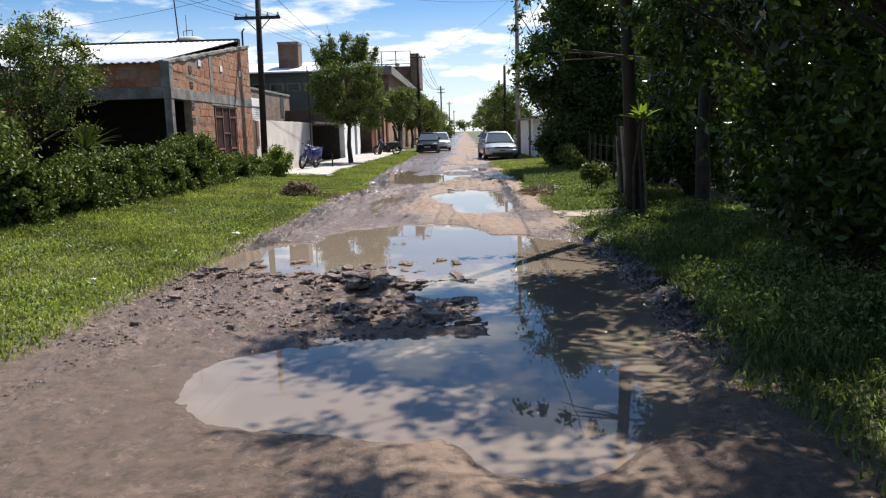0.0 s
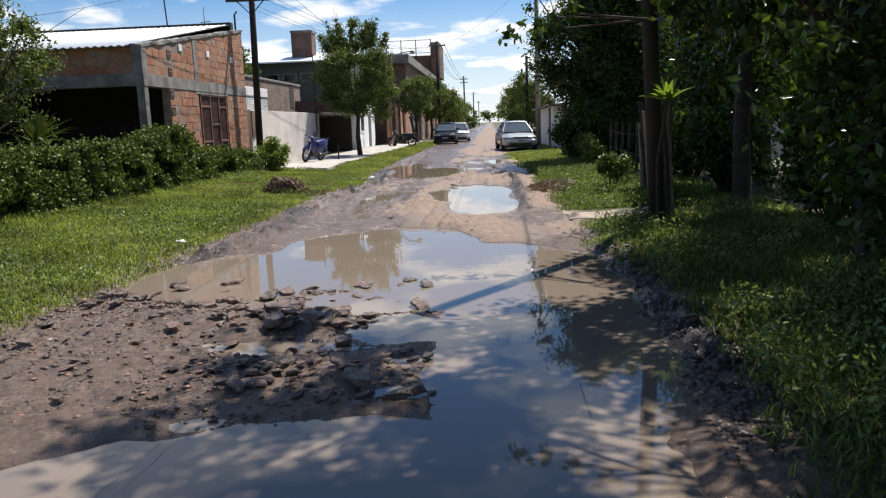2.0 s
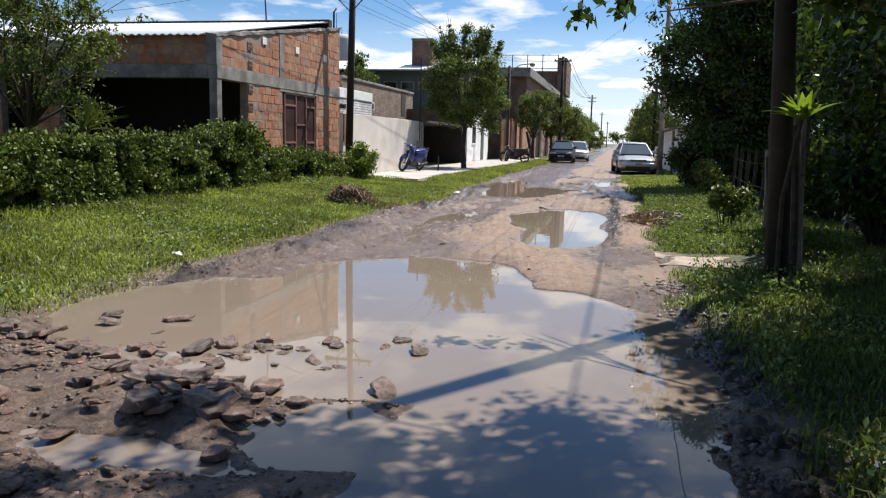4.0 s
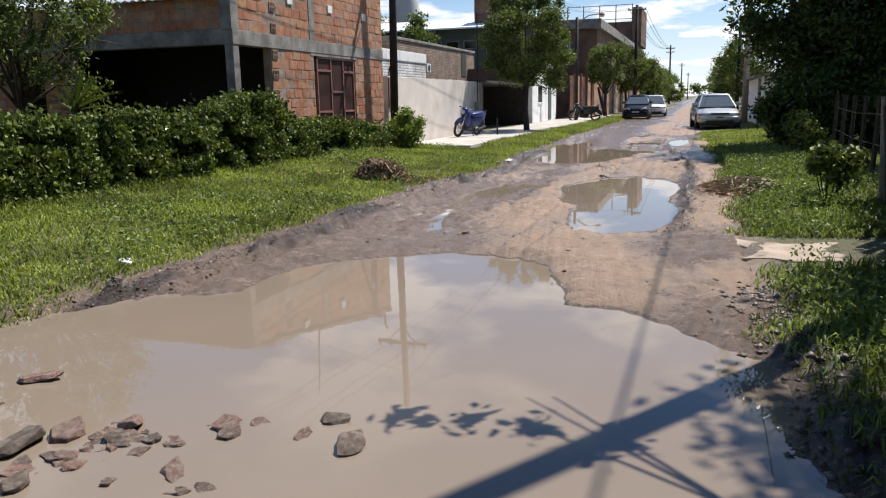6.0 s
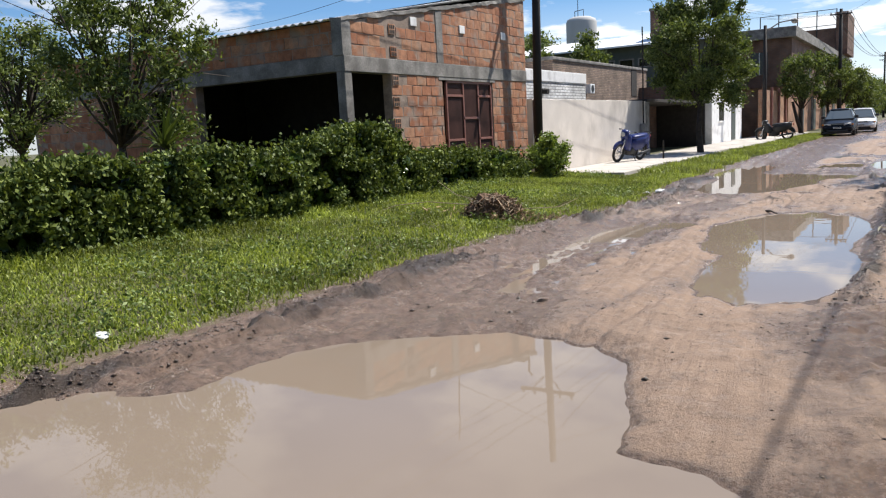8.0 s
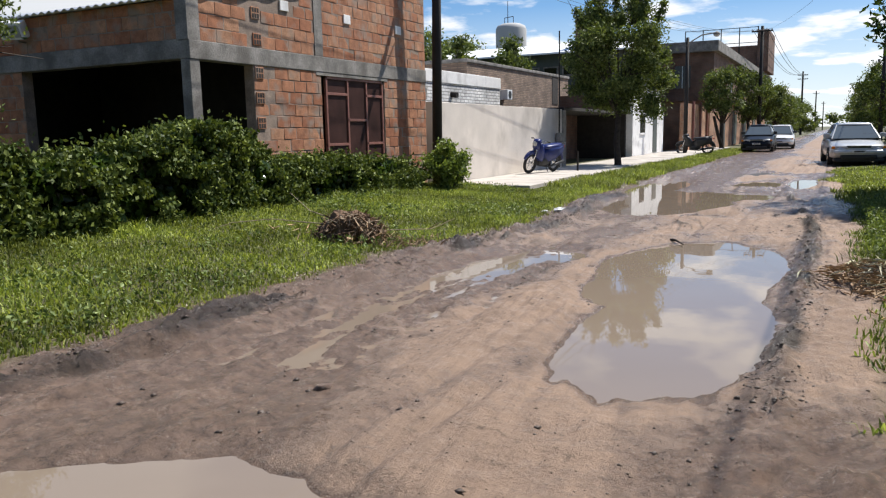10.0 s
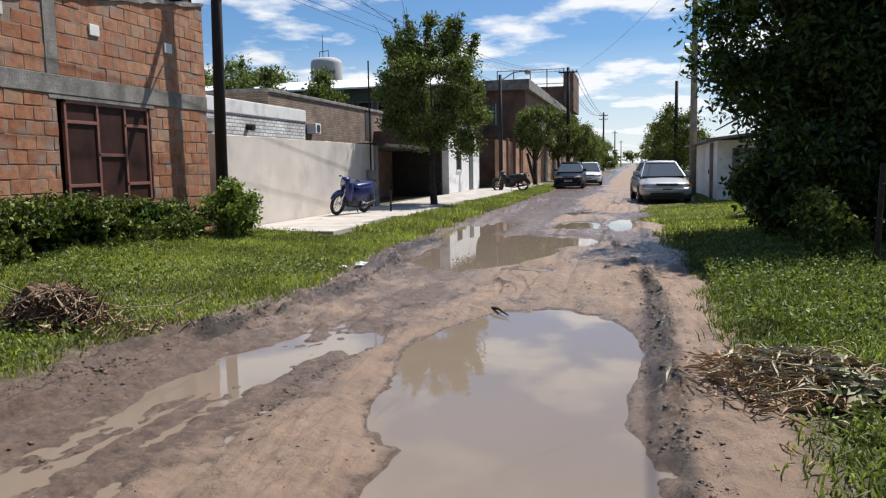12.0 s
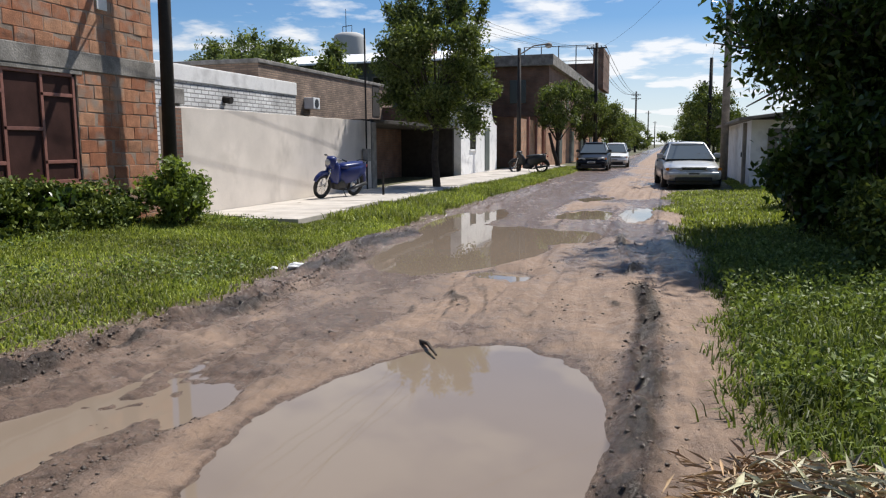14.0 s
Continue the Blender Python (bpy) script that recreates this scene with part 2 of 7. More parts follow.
GROUND, WATER = ground_material(), water_material()
BRICK = material("hollow_brick", (0.40, 0.150, 0.072), 0.92, spread=0.28, scale=7, fine=45, bump=0.6, per_object=0.26, tint=(0.33, 0.175, 0.10),
                 stain=((0.29, 0.235, 0.19), 3.2, 0.9), world_scale=True)
MORTAR = material("mortar", (0.27, 0.205, 0.16), 0.95, spread=0.3, scale=5, fine=50, bump=0.6)
CONCRETE = material("raw_concrete", (0.235, 0.22, 0.20), 0.92, spread=0.35, scale=3, fine=40, bump=0.7, stain=((0.12, 0.108, 0.095), 3.5, 0.75))
PLASTER = material("cement_plaster", (0.64, 0.58, 0.52), 0.93, spread=0.10, scale=1.2, fine=70, bump=0.2, stain=((0.43, 0.385, 0.34), 0.9, 0.9, (1.0, 1.0, 0.8)))
WHITE_WASH = material("white_limewash", (0.84, 0.83, 0.81), 0.9, spread=0.1, scale=2, fine=50, bump=0.3, stain=((0.42, 0.41, 0.39), 2.0, 0.6))
PAVING = material("pale_concrete_paving", (0.45, 0.41, 0.365), 0.92, spread=0.15, scale=2, fine=60, bump=0.3, stain=((0.33, 0.29, 0.24), 1.5, 0.6))
WHITE_BRICK = small_brick_material("whitewashed_brick", (0.82, 0.81, 0.79), (0.62, 0.61, 0.60), (0.30, 0.29, 0.28), 0.095, 0.28)
BROWN_BRICK = small_brick_material("brown_brick", (0.33, 0.23, 0.16), (0.20, 0.135, 0.10), (0.17, 0.135, 0.11))
DARK_BRICK = small_brick_material("dark_red_brick", (0.22, 0.11, 0.07), (0.16, 0.085, 0.06), (0.16, 0.125, 0.10))
ORANGE_BRICK = small_brick_material("orange_brick", (0.45, 0.22, 0.12), (0.38, 0.18, 0.10), (0.38, 0.27, 0.19))
ZINC = material("zinc_sheet", (0.86, 0.87, 0.88), 0.5, metal=0.0, spread=0.06, scale=2, bump=0.05)
# near-black that stands in for shade in the porch, gateway, cells and gap
SHADE_DARK = material("shade_dark", (0.035, 0.03, 0.027), 0.95, bump=0.2)
RUST_FRAME = material("maroon_steel", (0.24, 0.10, 0.075), 0.55, spread=0.2, scale=12, bump=0.15)
PANE = glass_material("dark_glass", (0.012, 0.011, 0.011), 0.12)
OLD_POLE = material("tarred_pole_wood", (0.022, 0.018, 0.015), 0.8, spread=0.35, scale=4, fine=50, bump=0.6)
GREY_POLE = material("grey_weathered_wood", (0.24, 0.21, 0.175), 0.9, spread=0.3, scale=5, fine=45, bump=0.6)
BARK = material("grey_brown_bark", (0.055, 0.042, 0.032), 0.95, spread=0.35, scale=8, fine=40, bump=0.9)
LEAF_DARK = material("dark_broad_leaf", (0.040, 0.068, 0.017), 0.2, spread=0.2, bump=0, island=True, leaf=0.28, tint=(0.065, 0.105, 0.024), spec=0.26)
LEAF_TREE = material("olive_street_tree_leaf", (0.075, 0.108, 0.028), 0.5, spread=0.2, bump=0, island=True, leaf=0.26, tint=(0.15, 0.18, 0.055), spec=0.25)
LEAF_HEDGE = material("hedge_leaf", (0.050, 0.085, 0.022), 0.5, spread=0.2, bump=0, island=True, leaf=0.14, tint=(0.17, 0.20, 0.052), spec=0.15)
LEAF_WEED = material("weed_leaf", (0.105, 0.155, 0.036), 0.55, spread=0.25, bump=0, island=True, leaf=0.25, tint=(0.20, 0.25, 0.085), spec=0.3)
LEAF_BUSH = material("fresh_bush_leaf", (0.12, 0.175, 0.04), 0.5, spread=0.2, bump=0, island=True, leaf=0.3, tint=(0.20, 0.25, 0.07), spec=0.3)
WITHERED = material("withered_leaf", (0.24, 0.25, 0.15), 0.8, spread=0.2, bump=0, island=True, tint=(0.34, 0.32, 0.22), spec=0.2)
LEAF_LIME = material("lime_green_leaf", (0.20, 0.29, 0.05), 0.4, spread=0.2, bump=0, island=True, leaf=0.35)
GRASS = material("grass_blades", (0.122, 0.172, 0.030), 0.5, spread=0.5, bump=0, scale=0.9, spec=0.25, island=True, leaf=0.35, tint=(0.245, 0.27, 0.072))
GRASS_LONG = material("long_verge_grass", (0.088, 0.128, 0.027), 0.5, spread=0.5, bump=0, scale=1.1, spec=0.2, island=True, leaf=0.3, tint=(0.17, 0.205, 0.06))
DRY = material("dry_husk", (0.50, 0.37, 0.235), 0.85, spread=0.25, bump=0.2, island=True, tint=(0.28, 0.18, 0.10))
HUSK_PALE = material("pale_husk", (0.62, 0.56, 0.43), 0.8, spread=0.2, bump=0.2, island=True, tint=(0.30, 0.30, 0.18))
ROCK = material("rubble_stone", (0.165, 0.12, 0.092), 0.42, spread=0.4, scale=5, fine=30, bump=0.9, per_object=0.4, tint=(0.175, 0.10, 0.073), stain=((0.30, 0.25, 0.205), 3.0, 0.6))
CHIP = material("brick_chip", (0.125, 0.085, 0.065), 0.42, spread=0.3, scale=20, bump=0.5, island=True, tint=(0.24, 0.12, 0.085))
MUD = material("dark_mud_clod", (0.085, 0.061, 0.046), 0.5, spread=0.3, scale=20, bump=0.7, island=True)
ROOTS = material("dry_root_soil", (0.175, 0.108, 0.065), 0.95, spread=0.35, scale=14, bump=0.9)
STRAW = material("pale_bare_twig", (0.36, 0.28, 0.19), 0.85, spread=0.2, bump=0.3)
PLASTIC = material("white_plastic", (0.75, 0.75, 0.74), 0.4, spread=0.05, bump=0.1)
RUBBER = material("black_rubber", (0.018, 0.018, 0.018), 0.75, spread=0.2, bump=0.2)
BLUE = material("blue_bodywork", (0.004, 0.014, 0.115), 0.35, spread=0.08, bump=0, coat=0.15)
BLACK = material("black_plastic", (0.015, 0.015, 0.016), 0.45, spread=0.1, bump=0)
CHROME = material("dull_chrome", (0.55, 0.55, 0.55), 0.25, metal=1.0, spread=0.05, bump=0)
CAR_GLASS = glass_material("car_glass", (0.075, 0.09, 0.10), 0.06)
SILVER = material("silver_car_paint", (0.52, 0.53, 0.53), 0.30, metal=0.25, spread=0.06, bump=0, coat=0.6)
NAVY = material("dark_blue_car_paint", (0.006, 0.009, 0.016), 0.3, spread=0.06, bump=0, coat=0.0, spec=0.2)
CAR_WHITE = material("white_car_paint", (0.72, 0.72, 0.71), 0.3, spread=0.05, bump=0, coat=0.5)
LAMP_GLASS = glass_material("lamp_lens", (0.38, 0.38, 0.37), 0.1)
CURTAIN = material("curtained_window", (0.05, 0.024, 0.02), 0.6, spread=0.3, scale=3, bump=0, spec=0.1)
SLAB = material("dirt_caked_concrete", (0.36, 0.285, 0.225), 0.93, spread=0.2, scale=4, fine=50, bump=0.5, stain=((0.22, 0.165, 0.125), 3.0, 0.7))
CRUMB = material("dirt_crumb", (0.25, 0.19, 0.145), 0.95, spread=0.2, bump=0, island=True, tint=(0.14, 0.105, 0.08))
AMBER = glass_material("amber_lens", (0.6, 0.2, 0.02), 0.15)
PLATE = material("plate_white", (0.6, 0.6, 0.58), 0.5, bump=0)
GREEN_WALL = material("grey_green_sheet", (0.075, 0.09, 0.08), 0.7, spread=0.15, scale=1.5, bump=0.1)
TANK = material("tank_concrete", (0.46, 0.46, 0.45), 0.85, spread=0.08, scale=0.5, bump=0.1)
CABLE = material("black_cable", (0.02, 0.02, 0.022), 0.6, bump=0)
RED = material("red_petal", (0.45, 0.03, 0.02), 0.5, bump=0)
GRASS_FAR = material("far_verge_green", (0.07, 0.11, 0.03), 0.9, spread=0.4, scale=0.6)


# ---- building helpers ----
def part(name, bm, mat, parent=None, label="", smooth=False):
    """Links a bmesh as one mesh object under a thing or under a part; its vertices are in world places when the thing stands at its build pose."""
    me = bpy.data.meshes.new(name)
    bm.normal_update()
    bm.to_mesh(me)
    bm.free()
    me.materials.append(mat)
    if smooth:
        me.polygons.foreach_set("use_smooth", [True] * len(me.polygons))
    ob = new(name, me)
    if parent is not None:
        ob.parent = parent
        if parent.parent is None:
            ob.matrix_parent_inverse = parent.matrix_basis.inverted()
    if label:
        tagged(ob, label)
    return ob


def thing(name, at, label, category, group="", kind=""):
    ob = new(name)
    ob.empty_display_size = 0.2
    ob.matrix_basis = Matrix.Translation(at)
    return tagged(ob, label, category, group, kind)


def solo(name, bm, mat, at, label, category, group="", kind="", smooth=False):
    """A thing of one mesh, with its origin at its base."""
    ob = part(name, bm, mat, None, "", smooth)
    ob.data.transform(Matrix.Translation([-c for c in at]))
    ob.location = at
    return tagged(ob, label, category, group, kind)


def box(bm, x0, x1, y0, y1, z0, z1, bevel=0.0):
    m = Matrix.LocRotScale(((x0 + x1) / 2, (y0 + y1) / 2, (z0 + z1) / 2), None, (x1 - x0, y1 - y0, z1 - z0))
    made = bmesh.ops.create_cube(bm, size=1, matrix=m)["verts"]
    if bevel:
        edges = list({e for v in made for e in v.link_edges})
        bmesh.ops.bevel(bm, geom=edges, offset=bevel, segments=2, affect="EDGES", profile=0.6)
    return bm


def boxed(*a, **k):
    return box(bmesh.new(), *a, **k)


def prism(bm, pts, axis, a, b):
    """A flat outline pushed from a to b along an axis; pts are the two other coordinates."""
    def put(p, c):
        return {"x": (c, p[0], p[1]), "y": (p[0], c, p[1]), "z": (p[0], p[1], c)}[axis]
    lo, hi = [bm.verts.new(put(p, a)) for p in pts], [bm.verts.new(put(p, b)) for p in pts]
    k = len(pts)
    bm.faces.new(lo), bm.faces.new(list(reversed(hi)))
    for i in range(k):
        bm.faces.new((lo[i], hi[i], hi[(i + 1) % k], lo[(i + 1) % k]))
    bmesh.ops.recalc_face_normals(bm, faces=bm.faces)
    return bm


def tube(bm, pts, radii, n=8, caps=True):
    """A round limb along points, with a radius at each."""
    pts = [Vector(p) for p in pts]
    rings = []
    for i, p in enumerate(pts):
        d = (pts[min(i + 1, len(pts) - 1)] - pts[max(i - 1, 0)]).normalized()
        side = d.cross(Vector((0, 0, 1)))
        side = Vector((1, 0, 0)) if side.length < 0.15 else side.normalized()
        up = side.cross(d)
        rings.append([bm.verts.new(p + radii[i] * (math.cos(2 * math.pi * k / n) * side + math.sin(2 * math.pi * k / n) * up)) for k in range(n)])
    for a, b in zip(rings, rings[1:]):
        for k in range(n):
            bm.faces.new((a[k], a[(k + 1) % n], b[(k + 1) % n], b[k]))
    if caps:
        bm.faces.new(list(reversed(rings[0]))), bm.faces.new(rings[-1])
    return bm


def lathe(bm, profile, centre, axis="z", n=24):
    """Turns (radius, height) pairs round an axis through centre."""
    c = Vector(centre)
    rings = []
    for r, h in profile:
        ring = []
        for k in range(n):
            a = 2 * math.pi * k / n
            u, v = max(r, 1e-4) * math.cos(a), max(r, 1e-4) * math.sin(a)
            ring.append(bm.verts.new(c + Vector({"z": (u, v, h), "y": (u, h, v), "x": (h, u, v)}[axis])))
        rings.append(ring)
    for a, b in zip(rings, rings[1:]):
        for k in range(n):
            bm.faces.new((a[k], a[(k + 1) % n], b[(k + 1) % n], b[k]))
    bmesh.ops.recalc_face_normals(bm, faces=bm.faces)
    return bm


def fast_mesh(name, verts, faces_n, index, mat, attrs=None, smooth=False):
    """A mesh from arrays: verts (n,3); faces_n: corners a face; index: flat corner list."""
    me = bpy.data.meshes.new(name)
    nf = len(index) // faces_n
    me.vertices.add(len(verts))
    me.vertices.foreach_set("co", np.ascontiguousarray(verts, np.float32).ravel())
    me.loops.add(nf * faces_n)
    me.loops.foreach_set("vertex_index", np.ascontiguousarray(index, np.int32))
    me.polygons.add(nf)
    me.polygons.foreach_set("loop_start", np.arange(0, nf * faces_n, faces_n, dtype=np.int32))
    if smooth:
        me.polygons.foreach_set("use_smooth", np.ones(nf, bool))
    for k, v in (attrs or {}).items():
        a = me.attributes.new(k, "FLOAT", "POINT")
        a.data.foreach_set("value", np.ascontiguousarray(v, np.float32))
    me.update(calc_edges=True)
    me.materials.append(mat)
    return me


def mesh_part(name, me, parent=None, label=""):
    ob = new(name, me)
    if parent is not None:
        ob.parent = parent
        if parent.parent is None:
            ob.matrix_parent_inverse = parent.matrix_basis.inverted()
    return tagged(ob, label)


def leaves(name, centres, size, mat, rng, ratio=0.45, droop=0.3, jitter=0.35, lying=False):
    """Folded pointed leaves at the given places, each of two triangles pairs, turned at random."""
    n = len(centres)
    d = rng.normal(size=(n, 3))
    d[:, 2] -= droop
    if lying:
        d[:, 2] *= 0.22
    d /= np.linalg.norm(d, axis=1, keepdims=True)
    u = rng.normal(size=(n, 3))
    u[:, 2] = u[:, 2] * 0.6 + (2.0 if lying else 0.0)
    s = np.cross(d, u)
    s /= np.linalg.norm(s, axis=1, keepdims=True) + 1e-9
    w = np.cross(s, d)
    ln = (size * (1 + jitter * rng.uniform(-1, 1, n)))[:, None]
    base, tip = centres - d * ln * 0.5, centres + d * ln * 0.5
    fold = w * ln * 0.08
    left, right = centres + s * ln * ratio * 0.5 + fold, centres - s * ln * ratio * 0.5 + fold
    verts = np.stack([base, right, tip, left], 1).reshape(-1, 3)
    i = np.arange(n)[:, None] * 4
    index = (i + np.array([0, 1, 2, 0, 2, 3])).ravel()
    return fast_mesh(name, verts, 3, index, mat)


def clump_points(rng, clumps, total):
    """Places in soft balls: clumps are rows of x, y, z, radius."""
    c = np.array(clumps, float)
    weight = c[:, 3] ** 2
    pick = rng.choice(len(c), total, p=weight / weight.sum())
    d = rng.normal(size=(total, 3))
    d /= np.linalg.norm(d, axis=1, keepdims=True)
    r = np.minimum(np.abs(rng.normal(0, 0.55, total)) + 0.12, 1.15 + 0.15 * rng.uniform(-1, 1, total))
    return c[pick, :3] + d * (r * c[pick, 3])[:, None] * np.array([1, 1, 0.85])


def value_noise(x, y, seed=0):
    xi, yi = np.floor(x).astype(np.int64), np.floor(y).astype(np.int64)
    fx, fy = x - xi, y - yi
    fx, fy = fx * fx * (3 - 2 * fx), fy * fy * (3 - 2 * fy)

    def h(a, b):
        v = (a * 374761393 + b * 668265263 + seed * 974711) & 0xFFFFFFFF
        v = ((v ^ (v >> 13)) * 1274126177) & 0xFFFFFFFF
        return ((v ^ (v >> 16)) & 0xFFFF) / 65535.0
    return (h(xi, yi) * (1 - fx) + h(xi + 1, yi) * fx) * (1 - fy) + (h(xi, yi + 1) * (1 - fx) + h(xi + 1, yi + 1) * fx) * fy


def fbm(x, y, seed=0, octaves=4):
    return sum(value_noise(x * 2 ** k, y * 2 ** k, seed + k) * 0.5 ** k for k in range(octaves)) / (2 - 0.5 ** (octaves - 1)) - 0.5


# ---- the ground: one sheet with ruts, hollows and raised verges ----
LEVEL = -0.012
HOLLOWS = [  # centre x, y, half width, half length
    (0.34, 5.2, 1.42, 1.02), (1.55, 7.5, 0.82, 2.2), (0.0, 10.2, 2.45, 1.85), (2.02, 9.2, 0.46, 1.25), (-0.15, 11.9, 1.25, 1.5), (0.55, 8.0, 0.45, 0.45),
    (0.80, 18.85, 0.92, 1.85), (1.07, 16.35, 0.68, 1.75), (0.82, 17.7, 0.80, 1.1), (-0.15, 7.52, 0.62, 0.24), (0.66, 6.55, 0.20, 0.14), (0.58, 7.1, 0.26, 0.12), (0.3, 6.05, 0.30, 0.12), (-0.25, 6.2, 0.22, 0.12), (1.72, 5.3, 0.40, 1.05), (1.15, 4.5, 0.55, 0.85),
    (-0.75, 26.0, 1.15, 2.75), (0.10, 27.2, 0.85, 1.2), (-1.75, 29.5, 0.65, 2.7), (0.35, 30.9, 0.6, 1.4), (1.3, 31.3, 0.35, 1.8), (0.1, 35.5, 0.5, 1.2),
    (-1.15, 18.0, 0.24, 0.75), (-0.60, 18.95, 0.20, 0.42), (0.2, 23.3, 0.3, 0.35),
]


def left_edge(y):
    return -2.38 + 0.35 * fbm(y * 0.33, y * 0 + 3.3, 5) + 0.22 * fbm(y * 1.7, y * 0 + 1.3, 8) + 0.45 * np.exp(-((y - 21.5) / 2.6) ** 2)


def right_edge(y):
    return 2.34 + 0.25 * fbm(y * 0.4, y * 0 + 7.7, 15) + 0.2 * fbm(y * 1.9, y * 0 + 2.3, 18) + 0.25 * np.exp(-((y - 8.2) / 2.0) ** 2) - 0.35 * np.clip((y - 25) / 8, 0, 1) - 0.12 * np.clip((y - 14.3) / 1.0, 0, 1)


def mud_line(y):
    return 1.76 - 0.1 * np.clip(y - 21.5, 0, 9) + 0.08 * fbm(y * 0.7, y * 0 + 4.4, 25)


def hollow_distance(x, y):
    calm = 1 - 0.8 * np.clip((y - 13) / 1.5, 0, 1) * np.clip((22 - y) / 1.5, 0, 1) * np.clip((x + 0.35) / 0.2, 0, 1)
    wx, wy = x + calm * 0.24 * fbm(x * 1.6, y * 1.6, 31) + calm * 0.05 * fbm(x * 6, y * 6, 33), y + calm * 0.38 * fbm(x * 1.3, y * 1.3, 37) + calm * 0.08 * fbm(x * 5, y * 5, 39)
    d = np.full_like(x, 9.0)
    for cx, cy, rx, ry in HOLLOWS:
        d = np.minimum(d, (np.sqrt(((wx - cx) / rx) ** 2 + ((wy - cy) / ry) ** 2) - 1) * min(rx, ry))
    return d


def muck(x, y):
    """Black churned mud: beside the long puddle, on the bank by the fence, and along the left wheel rut; on the rubble
    it paints shade too.
    """
    strip = np.exp(-((x - mud_line(y) - 0.03) / 0.10) ** 2) * np.clip(y - 14.4, 0, 1) * np.clip((30 - y) / 3, 0, 1) * np.clip(0.75 + 3.5 * fbm(x * 4, y * 2.2, 421), 0, 1)
    bank = np.exp(-((x - 2.52) / 0.24) ** 2) * np.clip(12 - y, 0, 1) * np.clip(y - 5.5, 0, 1) * np.clip(0.8 + 3 * fbm(x * 4, y * 3, 422), 0, 1)
    rutted = np.exp(-((x - left_edge(y) - 0.36) / 0.24) ** 2) * np.clip(y - 10, 0, 1) * np.clip((30 - y) / 3, 0, 1) * np.clip(0.15 + 5 * fbm(x * 4.5, y * 0.9, 423), 0, 1)
    # mud on the rubble bar, with part of its shade painted in
    heap = np.exp(-((x - 0.1) / 0.65) ** 2 - ((y - 6.75) / 0.4) ** 2) * np.clip(0.2 + 3 * fbm(x * 4, y * 4, 424), 0, 0.4)
    bent = x + 0.165 * (y - 14) + 0.5 * fbm(x * 0.5, y * 0.3, 426)
    veins = 0.62 * np.exp(-(fbm(bent * 4.0, y * 0.35, 427, 3) / 0.03) ** 2) * np.clip(-0.1 + 5 * fbm(x * 1.3, y * 0.7, 428), 0, 1) * np.clip((y - 12) / 2, 0, 1) * np.clip((34 - y) / 4, 0, 1) * np.clip((x - left_edge(y)) / 0.3, 0, 1) * np.clip((1.7 - x) / 0.2, 0, 1)
    return np.clip(np.maximum(np.maximum(strip, bank), np.maximum(np.maximum(rutted, veins), heap)), 0, 1)


